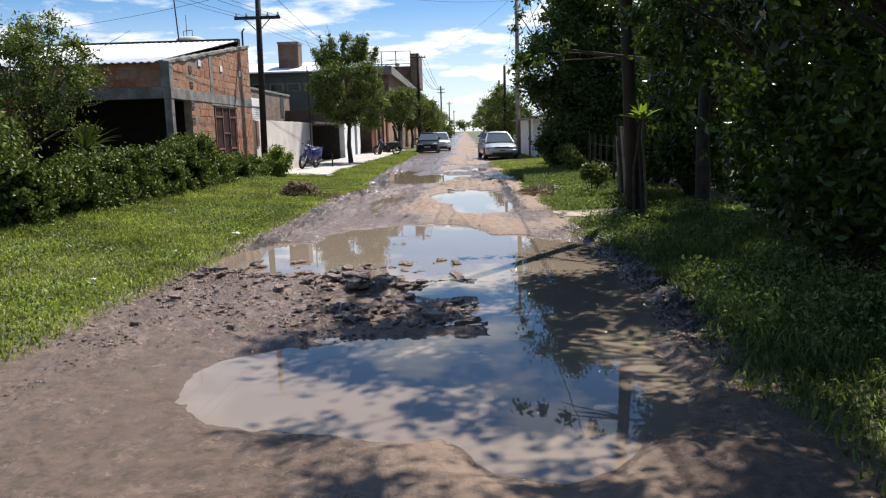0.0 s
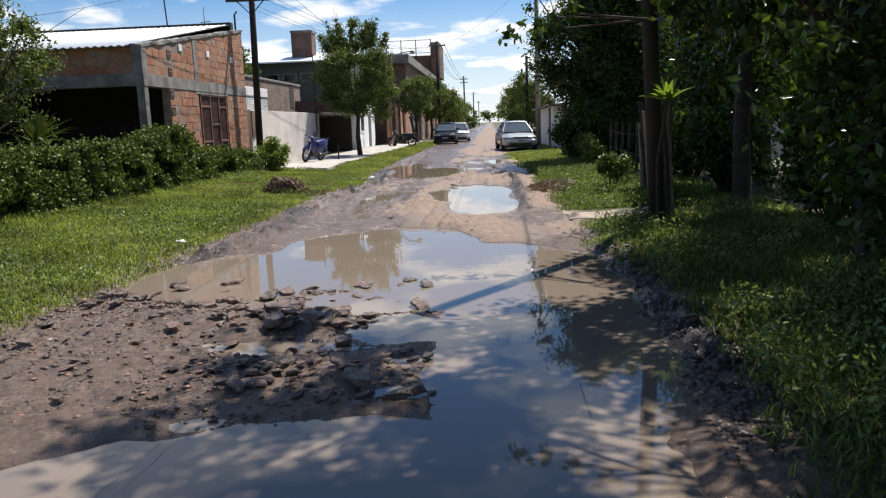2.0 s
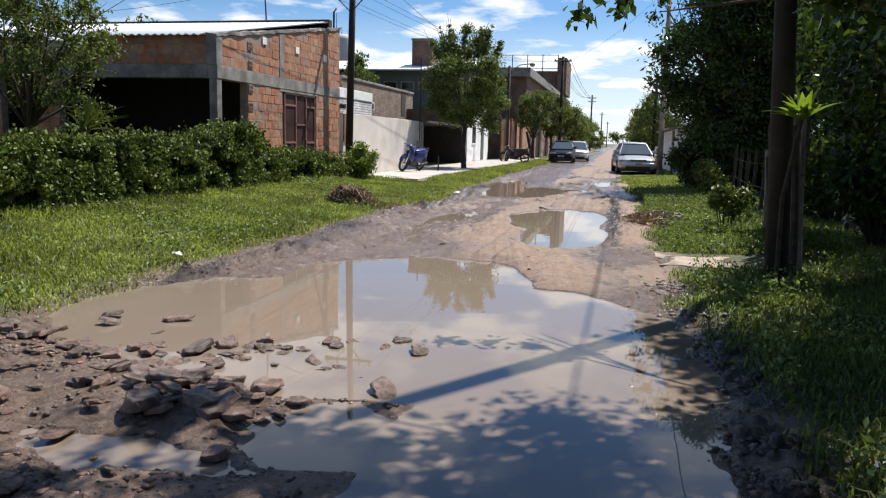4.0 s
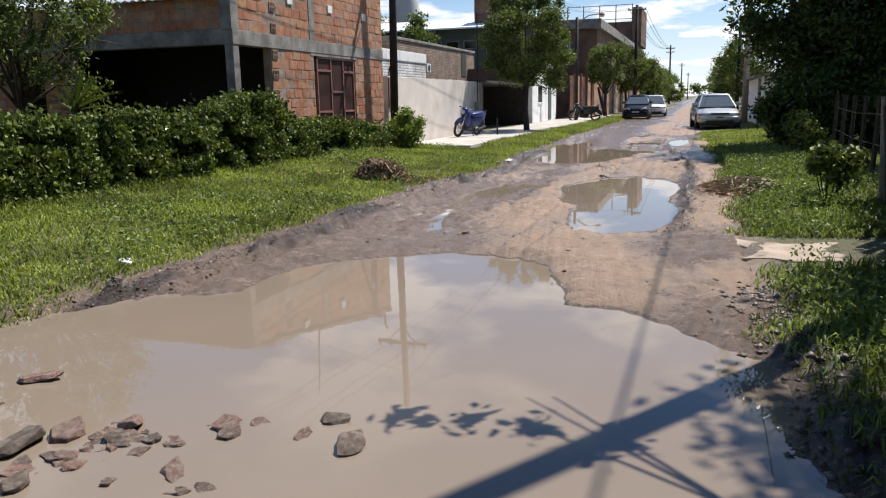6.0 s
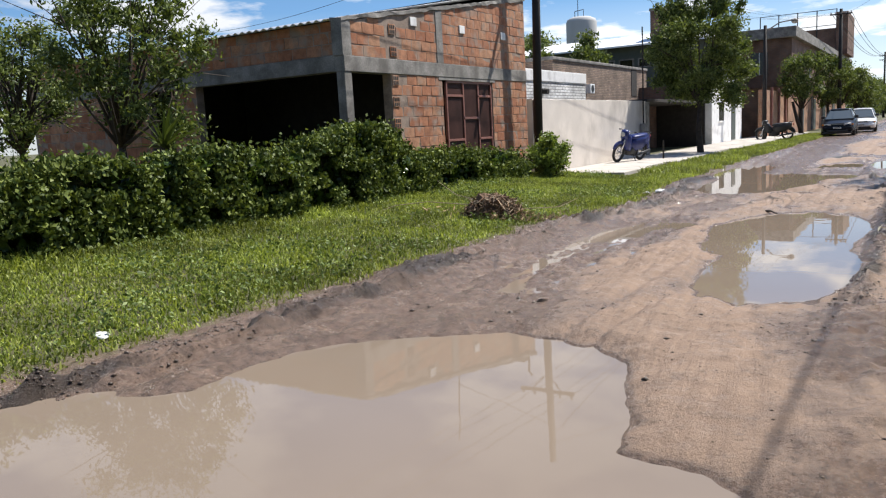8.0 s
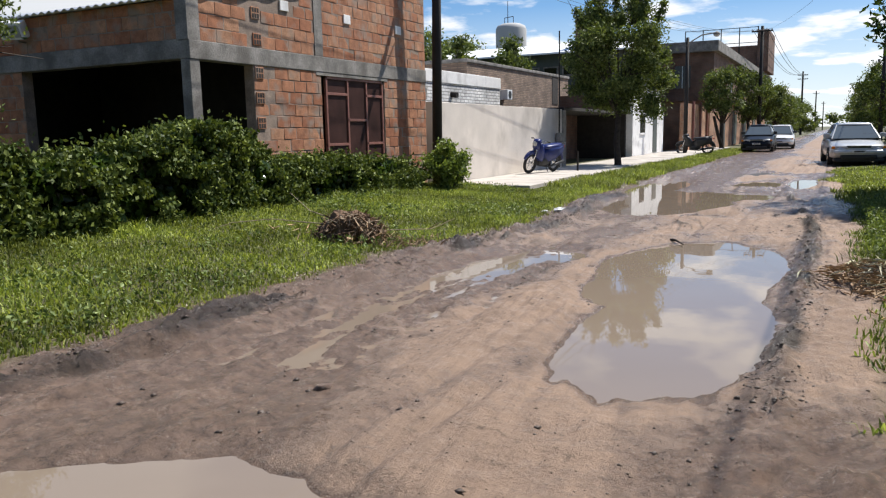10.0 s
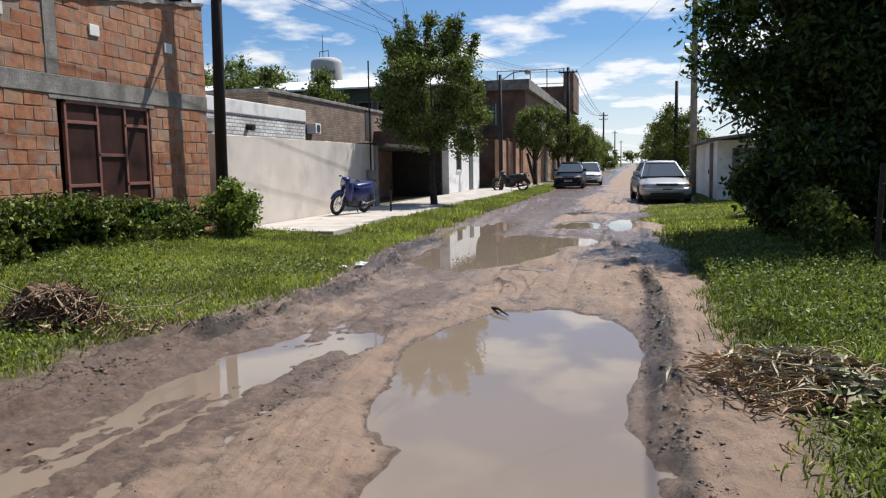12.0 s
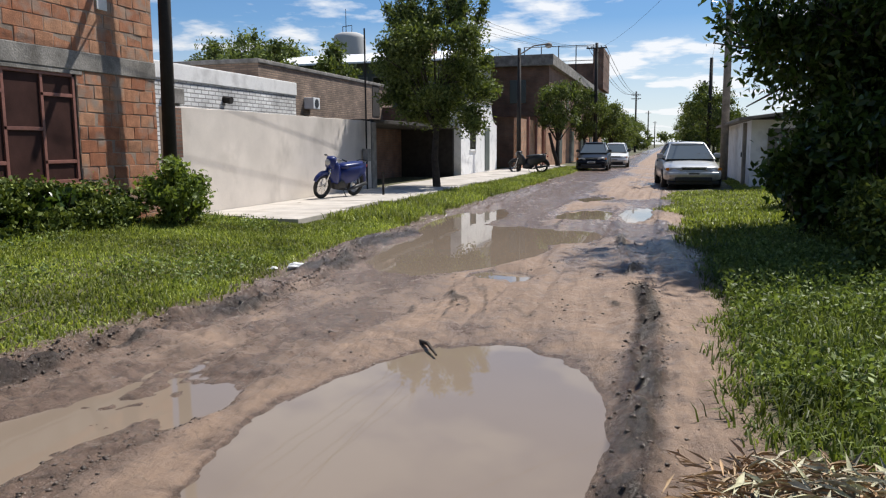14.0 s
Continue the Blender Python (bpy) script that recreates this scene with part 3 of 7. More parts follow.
def ground_height(x, y):
    x, y = np.asarray(x, float), np.asarray(y, float)
    near = np.clip((60 - y) / 25, 0, 1) * np.clip((y + 6) / 6, 0, 1) * np.clip((14 - np.abs(x)) / 4, 0, 1)
    le, re = left_edge(y), right_edge(y)
    out_l, out_r = np.clip(le - x, 0, None), np.clip(x - re, 0, None)
    verge = np.clip(np.maximum(out_l, out_r) / 0.35, 0, 1)
    z = 0.022 + 0.028 * fbm(x * 0.9, y * 0.5, 2) * (1 - verge)
    # wheel ruts along the road, and churned mud at its margins
    rut = np.abs(fbm(x * 3.2 + 0.5 * fbm(x * 0.3, y * 0.25, 71), y * 0.22, 11, 3))
    z += (0.035 - 0.16 * np.clip(0.2 - rut, 0, 0.2)) * (1 - verge) * np.clip((y - 11) / 3, 0.25, 1)
    churn = np.exp(-((x - le - 0.4) / 0.5) ** 2) + np.exp(-((x - re + 0.4) / 0.28) ** 2)
    z += 0.11 * churn * (fbm(x * 6, y * 3, 21) + 0.10) + 0.020 * fbm(0.8 * x * 7 + 4.2 * y, 5.6 * y - 4.2 * x, 41) * (1 - verge)
    z += 0.030 * np.exp(-((x + 0.3) / 1.1) ** 2) * np.clip((y - 12) / 2, 0, 1) * np.clip((26 - y) / 3, 0, 1) * fbm(x * 7 + 2.0 * fbm(x * 0.2, y * 0.12, 73), y * 0.3, 75, 2) * (1 - verge)
    u = x - (0.48 - 0.165 * (y - 14))
    p, q = 0.8 * x + 0.6 * y, 0.8 * y - 0.6 * x
    z += 0.05 * np.exp(-(u / 0.42) ** 4) * np.clip((y - 11.8) / 1.5, 0, 1) * np.clip((22 - y) / 3, 0, 1) * fbm(u * 12, y * 0.18, 76, 2) * (1 - verge)
    z += 0.06 * np.exp(-((x - mud_line(y) - 0.02) / 0.11) ** 2) * np.clip((y - 13.5) / 1.5, 0, 1) * (fbm(x * 11, y * 9, 78) * 2.2 + 0.3)
    z += 0.05 * np.clip(fbm(p * 9, q * 9, 79, 3) - 0.09, 0, 1) * np.clip(0.5 + 5 * fbm(x * 0.8, y * 0.6, 72), 0.05, 1.6) * (1 - verge)
    near_tread = x - (-0.95 + 0.30 * (y - 4.1))
    z += 0.05 * np.exp(-(near_tread / 0.45) ** 4) * np.clip((5.6 - y) / 0.8, 0, 1) * fbm(near_tread * 13, y * 0.3, 69, 2)
    for off, seed in ((0.20, 66), (0.46, 67)):
        lip = x - (le + off + 0.08 * fbm(y * 0.8, y * 0 + seed, seed))
        on = np.clip((y - 10.5), 0, 1) * np.clip(0.5 + 2.2 * fbm(x * 0.3, y * 0.9, seed + 1), 0.1, 1.3)
        z += on * (0.10 * np.exp(-(lip / 0.055) ** 2) * (0.75 + 1.6 * fbm(p * 7, q * 7, seed + 2)) - 0.035 * np.exp(-((lip - 0.11) / 0.05) ** 2)) * (1 - verge)
    z += np.exp(-((x + 1.6) / 0.6) ** 2) * np.clip((y - 11) / 2, 0, 1) * (0.055 * fbm(x * 8, y * 1.1, 77, 3) + 0.03 * fbm(x * 16, y * 9, 74, 2)) * (1 - verge)
    bar = np.exp(-((x + 0.8) / 1.2) ** 2 - ((y - 7.4) / 1.2) ** 2)
    z += bar * (0.02 + 0.10 * fbm(x * 4.5, y * 4.5, 51) + 0.06 * fbm(x * 13, y * 13, 52, 3))
    z += muck(x, y) * 0.075 * (0.18 + 2.2 * fbm(x * 14, y * 12, 425, 3))
    z += 0.035 * fbm(x * 15, y * 11, 433, 2) * (1 - verge) * np.clip((y - 11) / 2, 0.35, 1) * np.clip(0.4 + 3 * fbm(x * 0.9, y * 0.5, 434), 0.1, 1.2)
    # sodden wheel lane: streaks and lumps about the water's level
    lane = np.exp(-((x + 0.95) / 0.62) ** 4) * np.clip((y - 13.6) / 1.0, 0, 1) * np.clip((21.0 - y) / 1.5, 0, 1)
    z += lane * (-0.040 + 0.085 * fbm(x * 4.2 + 0.6 * y, y * 0.6, 431, 3) + 0.07 * fbm(x * 13, y * 9, 432, 3))
    d = hollow_distance(x, y)
    t = np.clip((0.20 - d) / 0.48, 0, 1)
    t = t * t * (3 - 2 * t)
    z = z * (1 - t) + (-0.06) * t
    z += np.minimum(out_l * (0.075 - 0.035 * np.clip((y - 23) / 3, 0, 1)), 0.27 - 0.15 * np.clip((y - 23) / 3, 0, 1)) + 0.05 * verge * fbm(x * 1.2, y * 1.2, 61) + np.minimum(out_r * 0.05, 0.12)
    return z * near + 0.02 * (1 - near)


def ground_at(x, y):
    return float(ground_height(np.array([x]), np.array([y]))[0])


def lines(*runs):
    out = [np.arange(a, b, s) for a, b, s in runs]
    return np.unique(np.concatenate(out))


gx = np.concatenate([[-3000, -900, -300, -120, -60, -30, -18], lines((-14, -7, 0.6), (-7, -2.9, 0.14), (-2.9, 2.9, 0.025), (2.9, 5, 0.14), (5, 14, 0.6)), [18, 30, 60, 120, 300, 900, 3000]])
gy = np.concatenate([[-1500, -300, -80, -30, -12], lines((-6, 2, 0.4), (2, 13, 0.042), (13, 22, 0.032), (22, 36, 0.10), (36, 64, 0.45)), [70, 80, 100, 140, 220, 400, 900, 3000]])
GX, GY = np.meshgrid(gx, gy)
GZ = ground_height(GX, GY)
ii = np.arange(len(gy) - 1)[:, None] * len(gx) + np.arange(len(gx) - 1)[None, :]
quads = np.stack([ii, ii + 1, ii + 1 + len(gx), ii + len(gx)], -1).ravel()
dist = hollow_distance(GX, GY)
wet = np.clip(1.05 - (GZ - LEVEL) / 0.022, 0, 1) * np.clip((1.0 - dist) / 0.6, 0, 1)
wet = np.maximum(wet, 0.8 * np.clip(fbm(GX * 1.1, GY * 0.5, 81) * 3.0 + 0.02 + 1.3 * np.clip((0.0 - GX + 0.35 * fbm(GX * 0.7, GY * 0.7, 85)) / 0.6, 0, 1) + 0.5 * np.clip((GY - 21) / 4, 0, 1) * np.clip((37 - GY) / 3, 0, 1) + 0.45 * np.clip((9.6 - GY) / 1.5, 0, 1) + 1.2 * np.clip((GX - 1.6) / 0.3, 0, 1) * np.clip((12.6 - GY), 0, 1) * np.clip(GY - 2.6, 0, 1) + 0.9 * np.exp(-((GX - mud_line(GY)) / 0.13) ** 2) * np.clip((GY - 14.8), 0, 1) * np.clip((22 - GY) / 2, 0, 1), 0, 1))
edge_noise = 0.25 * fbm(GX * 3, GY * 3, 91)
verge_mask = np.clip(np.maximum(left_edge(GY) - GX, GX - right_edge(GY)) / 0.3 + edge_noise, 0, 1)
lane = np.clip((2.9 - np.abs(GX)) / 0.5, 0, 1)
wet *= lane
ground = mesh_part("ground", fast_mesh("ground", np.stack([GX, GY, GZ], -1).reshape(-1, 3), 4, quads, GROUND,
                   {"wet": wet.ravel(), "verge": verge_mask.ravel(), "muck": muck(GX, GY).ravel()}, smooth=True))
tagged(ground, "rutted pale dirt road with wet mud and raised verges", "ground", "", "structure")


def puddle(x0, x1, y0, y1, label):
    bm = bmesh.new()
    v = [bm.verts.new((x, y, LEVEL)) for x, y in ((x0, y0), (x1, y0), (x1, y1), (x0, y1))]
    bm.faces.new(v)
    return tagged(part("water", bm, WATER), label, "water", "", "structure")


puddle(-2.7, 2.62, 3.6, 14.0, "large brown muddy puddle reflecting sky and trees")
puddle(-1.75, -0.16, 14.02, 19.9, "narrow brown water standing in the wheel ruts")
puddle(-0.15, 1.9, 14.3, 21.1, "long muddy puddle reflecting a tree and sky")
puddle(-2.6, 1.9, 22.6, 37.2, "far shallow brown puddle reflecting the house fronts")


# ---- brick house with the porch ----
FX, FY = -6.42, 19.6          # outer faces: street front and porch front
Y_END = 26.78


def parapet(y):
    return 3.40 + (y - 19.57) * 0.156


brick_meshes = []
for k in range(4):
    bm = boxed(-0.5, 0.5, -0.5, 0.5, -0.5, 0.5)
    r = random.Random(k)
    for v in bm.verts:
        v.co += Vector((r.uniform(-1, 1) * 0.06, r.uniform(-1, 1) * 0.022, r.uniform(-1, 1) * 0.045))
    edges = [e for e in bm.edges if all(v.co.x > 0.3 for v in e.verts)]
    bmesh.ops.bevel(bm, geom=edges, offset=0.03, segments=1, affect="EDGES")
    me = bpy.data.meshes.new("brick")
    bm.to_mesh(me)
    bm.free()
    me.materials.append(BRICK)
    brick_meshes.append(me)
brick_rng = random.Random(4)


def lay(parent, along, face, a0, a1, z0, z1, top=None, holes=(), name="brick"):
    """Courses of hollow bricks on a wall face. along 'y': the face looks to +x; along 'x': it looks to -y."""
    row, z = 0, z0
    while z < z1 - 0.05:
        a = a0 - (0.17 if row % 2 else 0.0)
        while a < a1:
            b0, b1 = max(a, a0) + brick_rng.uniform(0.003, 0.013), min(a + 0.345, a1) - brick_rng.uniform(0.003, 0.013)
            zt = min(z + brick_rng.uniform(0.178, 0.188), z1)
            if top is not None:
                zt = min(zt, top((b0 + b1) / 2) - 0.07)
            blocked = any(b1 > h[0] and b0 < h[1] and zt > h[2] and z < h[3] for h in holes)
            if b1 - b0 > 0.05 and zt - z > 0.05 and not blocked:
                o = new(name, brick_meshes[brick_rng.randrange(4)])
                o.parent = parent
                proud = 0.001 + brick_rng.uniform(-0.003, 0.004)
                mid = (b0 + b1) / 2
                if along == "y":
                    o.matrix_basis = Matrix.LocRotScale((face - 0.040 + proud, mid, (z + zt) / 2), None, (0.07, b1 - b0, zt - z))
                else:
                    o.matrix_basis = Matrix.LocRotScale((mid, face + 0.040 - proud, (z + zt) / 2), Euler((0, 0, -math.pi / 2)), (0.07, b1 - b0, zt - z))
            a += 0.345
        z += 0.201
        row += 1


house = thing("house", (FX - 4, 23, 0.2), "unplastered single-storey hollow brick house with concrete frame", "house")
W0, W1, WZ0, WZ1 = 22.78, 24.97, 0.88, 2.44     # window opening
for outline in ([(20.95, 0.05), (W0, 0.05), (W0, 2.52), (20.95, 2.52)], [(W0, 0.05), (W1, 0.05), (W1, WZ0), (W0, WZ0)],
                [(W0, WZ1), (W1, WZ1), (W1, 2.52), (W0, 2.52)], [(W1, 0.05), (Y_END, 0.05), (Y_END, 2.52), (W1, 2.52)]):
    part("wall_panel", prism(bmesh.new(), outline, "x", FX - 0.20, FX - 0.008), MORTAR, house)
bm = bmesh.new()
prism(bm, [(19.75, 2.76), (Y_END, 2.76), (Y_END, parapet(Y_END) - 0.06), (19.75, parapet(19.75) - 0.06)], "x", FX - 0.20, FX - 0.008)
front = part("parapet_wall", bm, MORTAR, house, "orange hollow brick wall in grey mortar")
bm = bmesh.new()
box(bm, -11.0, -10.25, FY + 0.008, FY + 0.2, 0.05, 2.52)
box(bm, -16.0, -11.75, FY + 0.008, FY + 0.2, 0.05, 2.52)
box(bm, -16.0, FX - 0.22, FY + 0.008, FY + 0.2, 2.78, 3.36)
porch_front = part("porch_wall", bm, MORTAR, house, "brick band over the porch opening")
# inner walls in near-black: the porch's shade is put into their colour
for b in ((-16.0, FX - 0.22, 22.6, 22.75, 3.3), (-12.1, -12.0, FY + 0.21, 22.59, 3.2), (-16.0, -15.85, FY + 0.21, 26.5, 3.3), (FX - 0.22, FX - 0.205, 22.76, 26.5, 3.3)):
    part("inner_wall", boxed(b[0], b[1], b[2], b[3], 0.05, b[4]), SHADE_DARK, house)
bm = boxed(-16.0, FX - 0.21, Y_END - 0.2, Y_END, 0.05, parapet(Y_END) - 0.02)
part("rear_wall", bm, BROWN_BRICK, house)
part("rear_coping", boxed(-16.0, FX - 0.25, Y_END - 0.24, Y_END + 0.02, parapet(Y_END) - 0.02, 4.74, 0.01), OLD_POLE, house, "dark tarred strip along the roof edge")
# unseen panel added under the bright roof to keep the porch dark
part("porch_shade_panel", boxed(-15.8, FX - 0.24, FY + 0.23, 22.58, 2.84, 2.90), SHADE_DARK, house, "near-black panel added to keep the porch dark")
part("porch_floor", boxed(-16, FX - 0.02, FY, 22.6, 0.12, 0.27), CONCRETE, house)
# concrete frame
bm = bmesh.new()
box(bm, FX - 0.18, FX, 19.57, 19.77, 0.05, 2.50, 0.012)
part("corner_column", bm, CONCRETE, house)
part("ring_beam", boxed(FX - 0.21, FX + 0.012, 19.57, Y_END + 0.01, 2.50, 2.775, 0.012), CONCRETE, house)
part("porch_beam", boxed(-16, FX - 0.215, FY - 0.02, FY + 0.22, 2.51, 2.79, 0.012), CONCRETE, house)
bm = bmesh.new()
prism(bm, [(19.555, 2.776), (19.80, 2.776), (19.80, parapet(19.8)), (19.555, parapet(19.555))], "x", FX - 0.22, FX + 0.008)
part("corner_post", bm, CONCRETE, house)
bm = bmesh.new()
prism(bm, [(22.62, 2.776), (22.86, 2.776), (22.86, parapet(22.8) - 0.07), (22.62, parapet(22.7) - 0.07)], "x", FX - 0.21, FX + 0.006)
part("middle_post", bm, CONCRETE, house)
bm = bmesh.new()
prism(bm, [(19.55, parapet(19.55) - 0.06), (Y_END + 0.02, parapet(Y_END) - 0.06), (Y_END + 0.02, parapet(Y_END) + 0.01), (19.55, parapet(19.55) + 0.01)], "x", FX - 0.23, FX + 0.025)
bmesh.ops.subdivide_edges(bm, edges=[e for e in bm.edges if e.calc_length() > 3], cuts=40)
cr = random.Random(8)
for v in bm.verts:
    v.co.z += cr.uniform(-0.02, 0.02)
    v.co.x += cr.uniform(-0.012, 0.008)
part("coping", bm, CONCRETE, house, "rough mortar coping along the sloping parapet")
part("lintel", boxed(FX - 0.19, FX + 0.004, W0 - 0.15, W1 + 0.12, WZ1, 2.497), CONCRETE, house)
# roof sheet: ridges run down the slope
xs = np.arange(-16.2, FX - 0.25, 0.026)
prof = 0.018 * np.cos(2 * np.pi * xs / 0.18)
v = []
for y, z in ((FY - 0.18, 3.375), (Y_END - 0.25, 4.66)):
    for dz in (0, -0.012):
        v.append(np.stack([xs, np.full_like(xs, y), z + prof + dz], 1))
nx = len(xs)
k = np.arange(nx - 1)
top = np.stack([k, k + 1, k + 1 + 2 * nx, k + 2 * nx], 1)
low_f = np.stack([k + nx, k + 3 * nx, k + 1 + 3 * nx, k + 1 + nx], 1)
eave = np.stack([k, k + nx, k + 1 + nx, k + 1], 1)
mesh_part("roof", fast_mesh("roof", np.concatenate(v), 4, np.concatenate([top, low_f, eave]).ravel(), ZINC), house, "bright corrugated zinc roof")
# window
win = part("window", boxed(FX - 0.17, FX - 0.15, W0, W1, WZ0, WZ1), CURTAIN, house, "dark window with a maroon steel grid")
bm = bmesh.new()
o, i = FX - 0.02, FX - 0.075
L, R = W0 + 0.16, W1 - 0.02
for a, b, c, d in ((L, L + 0.05, WZ0, WZ1), (R - 0.05, R, WZ0, WZ1), (L, R, WZ0, WZ0 + 0.05), (L, R, WZ1 - 0.05, WZ1)):
    box(bm, i, o, a, b, c, d, 0.006)
part("frame", bm, RUST_FRAME, win)
c1, c2 = L + 0.70, L + 1.36
for a, b, c, d in ((c1, c1 + 0.05, WZ0, WZ1), (c2, c2 + 0.05, WZ0, WZ1), (L, c1, WZ1 - 0.34, WZ1 - 0.29), (c2, R, WZ1 - 0.34, WZ1 - 0.29),
                   (c1, c2, 1.62, 1.67), (L, c1, WZ0 + 0.28, WZ0 + 0.33), (c2, R, WZ0 + 0.28, WZ0 + 0.33)):
    part("bar", boxed(i + 0.004, o - 0.004, a, b, c, d, 0.005), RUST_FRAME, win)
for a, b, c, d in ((L + 0.05, c1, WZ0 + 0.33, WZ1 - 0.34), (L + 0.05, c1, WZ0 + 0.05, WZ0 + 0.28), (L + 0.05, c1, WZ1 - 0.29, WZ1 - 0.05),
                   (c1 + 0.05, c2, WZ0 + 0.05, 1.62), (c1 + 0.05, c2, 1.67, WZ1 - 0.05), (c2 + 0.05, R - 0.05, WZ0 + 0.33, WZ1 - 0.34),
                   (c2 + 0.05, R - 0.05, WZ0 + 0.05, WZ0 + 0.28), (c2 + 0.05, R - 0.05, WZ1 - 0.29, WZ1 - 0.05)):
    part("pane", boxed(i + 0.02, i + 0.026, a + 0.004, b - 0.004, c + 0.004, d - 0.004), CURTAIN, win)
# pale mortar pads, hollow brick ends
for y in (21.79, 23.67, 25.59):
    part("mortar_patch", boxed(FX - 0.005, FX + 0.018, y - 0.11, y + 0.11, 3.44, 3.61, 0.008), WHITE_WASH, house, "white square mortar patch")


def brick_end(y, z):
    """A hollow brick laid crosswise: six near-black plates paint its cells' shade."""
    e = part("brick_end", boxed(FX - 0.01, FX + 0.012, y - 0.10, y + 0.10, z - 0.095, z + 0.095, 0.006), BRICK, house)
    for a in (-0.06, 0.0, 0.06):
        for c in (-0.045, 0.045):
            part("cell_shade", boxed(FX + 0.011, FX + 0.0145, y + a - 0.022, y + a + 0.022, z + c - 0.034, z + c + 0.034), SHADE_DARK, e)


for y, z in ((21.05, 3.32), (21.07, 2.91), (21.08, 2.38), (21.08, 1.98), (21.08, 1.58)):
    brick_end(y, z)
# floodlight on the porch wall
flood = thing("floodlight", (-10.05, FY - 0.1, 3.0), "white box floodlight fixed over the porch", "lamp")
fm = Matrix.LocRotScale((-10.05, FY - 0.2, 3.16), Euler((radians(25), 0, radians(20))), None)
bm = boxed(-0.2, 0.2, -0.09, 0.09, -0.14, 0.14, 0.02)
bm.transform(fm)
part("housing", bm, PLASTIC, flood)
bm = boxed(-0.16, 0.16, -0.096, -0.09, -0.1, 0.1)
bm.transform(fm)
part("lens", bm, LAMP_GLASS, flood)
part("bracket", tube(bmesh.new(), [(-10.05, FY, 2.98), (-10.05, FY - 0.12, 2.98), (-10.05, FY - 0.18, 3.06)], [0.015] * 3), CONCRETE, flood)
# roof aerial
aerial = thing("aerial", (-8.6, 26.5, 4.3), "thin steel aerial rod on the roof", "aerial")
part("rod", tube(bmesh.new(), [(-8.6, 26.5, 4.3), (-8.75, 26.5, 7.2)], [0.025, 0.018], 6), CABLE, aerial)
part("stay", tube(bmesh.new(), [(FX - 0.1, 26.55, 4.4), (FX - 0.1, 26.55, 4.95), (FX - 0.02, 26.55, 5.05)], [0.03, 0.03, 0.03], 6), CABLE, aerial)

# ---- plastered boundary wall and paving ----
bw = thing("boundary_wall", (-6.52, 32, 0.15), "bare grey cement-plastered boundary wall beside the paving", "wall")
bm = boxed(-6.62, FX, 27.1, 36.55, -0.05, 2.09, 0.012)
bmesh.ops.subdivide_edges(bm, edges=[e for e in bm.edges if e.calc_length() > 5], cuts=30)
cr = random.Random(3)
for v in bm.verts:
    if v.co.z > 2.0:
        v.co.z += cr.uniform(-0.012, 0.012)
part("plaster", bm, PLASTER, bw)
part("end_pier", boxed(-6.66, FX + 0.02, 36.55, 36.95, -0.05, 2.06, 0.015), CONCRETE, bw)
part("board", boxed(FX + 0.003, FX + 0.035, 27.11, 27.42, 1.2, 2.06, 0.006), DARK_BRICK, bw, "dark upright board at the wall's end")
paving = thing("paving", (-5.4, 36, 0.1), "pale broken concrete paving in front of the walls", "paving", "", "structure")
pr = random.Random(12)
y = 27.2
while y < 62:
    for x0, x1 in ((-6.40, -5.2), (-5.18, -4.05)):
        bm = boxed(x0, x1 + (pr.uniform(-0.25, 0.1) if x1 > -5 else 0), y + (0.35 if x1 < -5 and y < 28.5 else 0), y + 2.18, -0.1, 0.165 + pr.uniform(-0.008, 0.008), 0.012)
        part("slab", bm, PAVING, paving)
    y += 2.2

# ---- whitewashed building, brown brick building ----
wb = thing("whitewashed_building", (-10, 31, 0), "low whitewashed brick building behind the boundary wall", "building")
part("wall", boxed(-14, -8.30, 27.3, 35.6, 0, 2.80), WHITE_BRICK, wb)
part("parapet", boxed(-14.02, -8.27, 27.28, 35.63, 2.80, 3.16, 0.02), WHITE_WASH, wb, "flaking white parapet band")
part("roof", boxed(-13.9, -8.4, 27.4, 35.5, 3.1, 3.13), CONCRETE, wb)
part("spout", tube(bmesh.new(), [(-8.31, 31.9, 2.5), (-8.1, 31.9, 2.47)], [0.09, 0.09], 10), OLD_POLE, wb)
part("wall_box", boxed(-8.30, -8.18, 29.6, 30.15, 2.3, 2.62, 0.01), CONCRETE, wb)
bb = thing("brown_brick_building", (-13, 43, 0), "old brown brick building with a bare side wall", "building")
part("wall", boxed(-18, -9.9, 36.4, 48, 0, 3.85), BROWN_BRICK, bb)
bm = boxed(-18.05, -9.85, 36.35, 48.05, 3.85, 3.98, 0.03)
part("coping", bm, CONCRETE, bb)
# near-black plate on the wall face stands for a gap's shade
part("gap_shade", boxed(-9.905, -9.88, 45.6, 46.4, 2.6, 3.84), SHADE_DARK, bb)
ac = thing("air_conditioner", (-9.7, 39.6, 2.6), "white air conditioner unit on the brown brick wall", "air conditioner")
part("casing", boxed(-9.9, -9.55, 39.35, 39.85, 2.62, 3.0, 0.02), PLASTIC, ac)
part("grille", lathe(bmesh.new(), [(0.15, 0.0), (0.15, 0.01), (0.0, 0.012)], (-9.55, 39.6, 2.81), "x", 18), BLACK, ac)
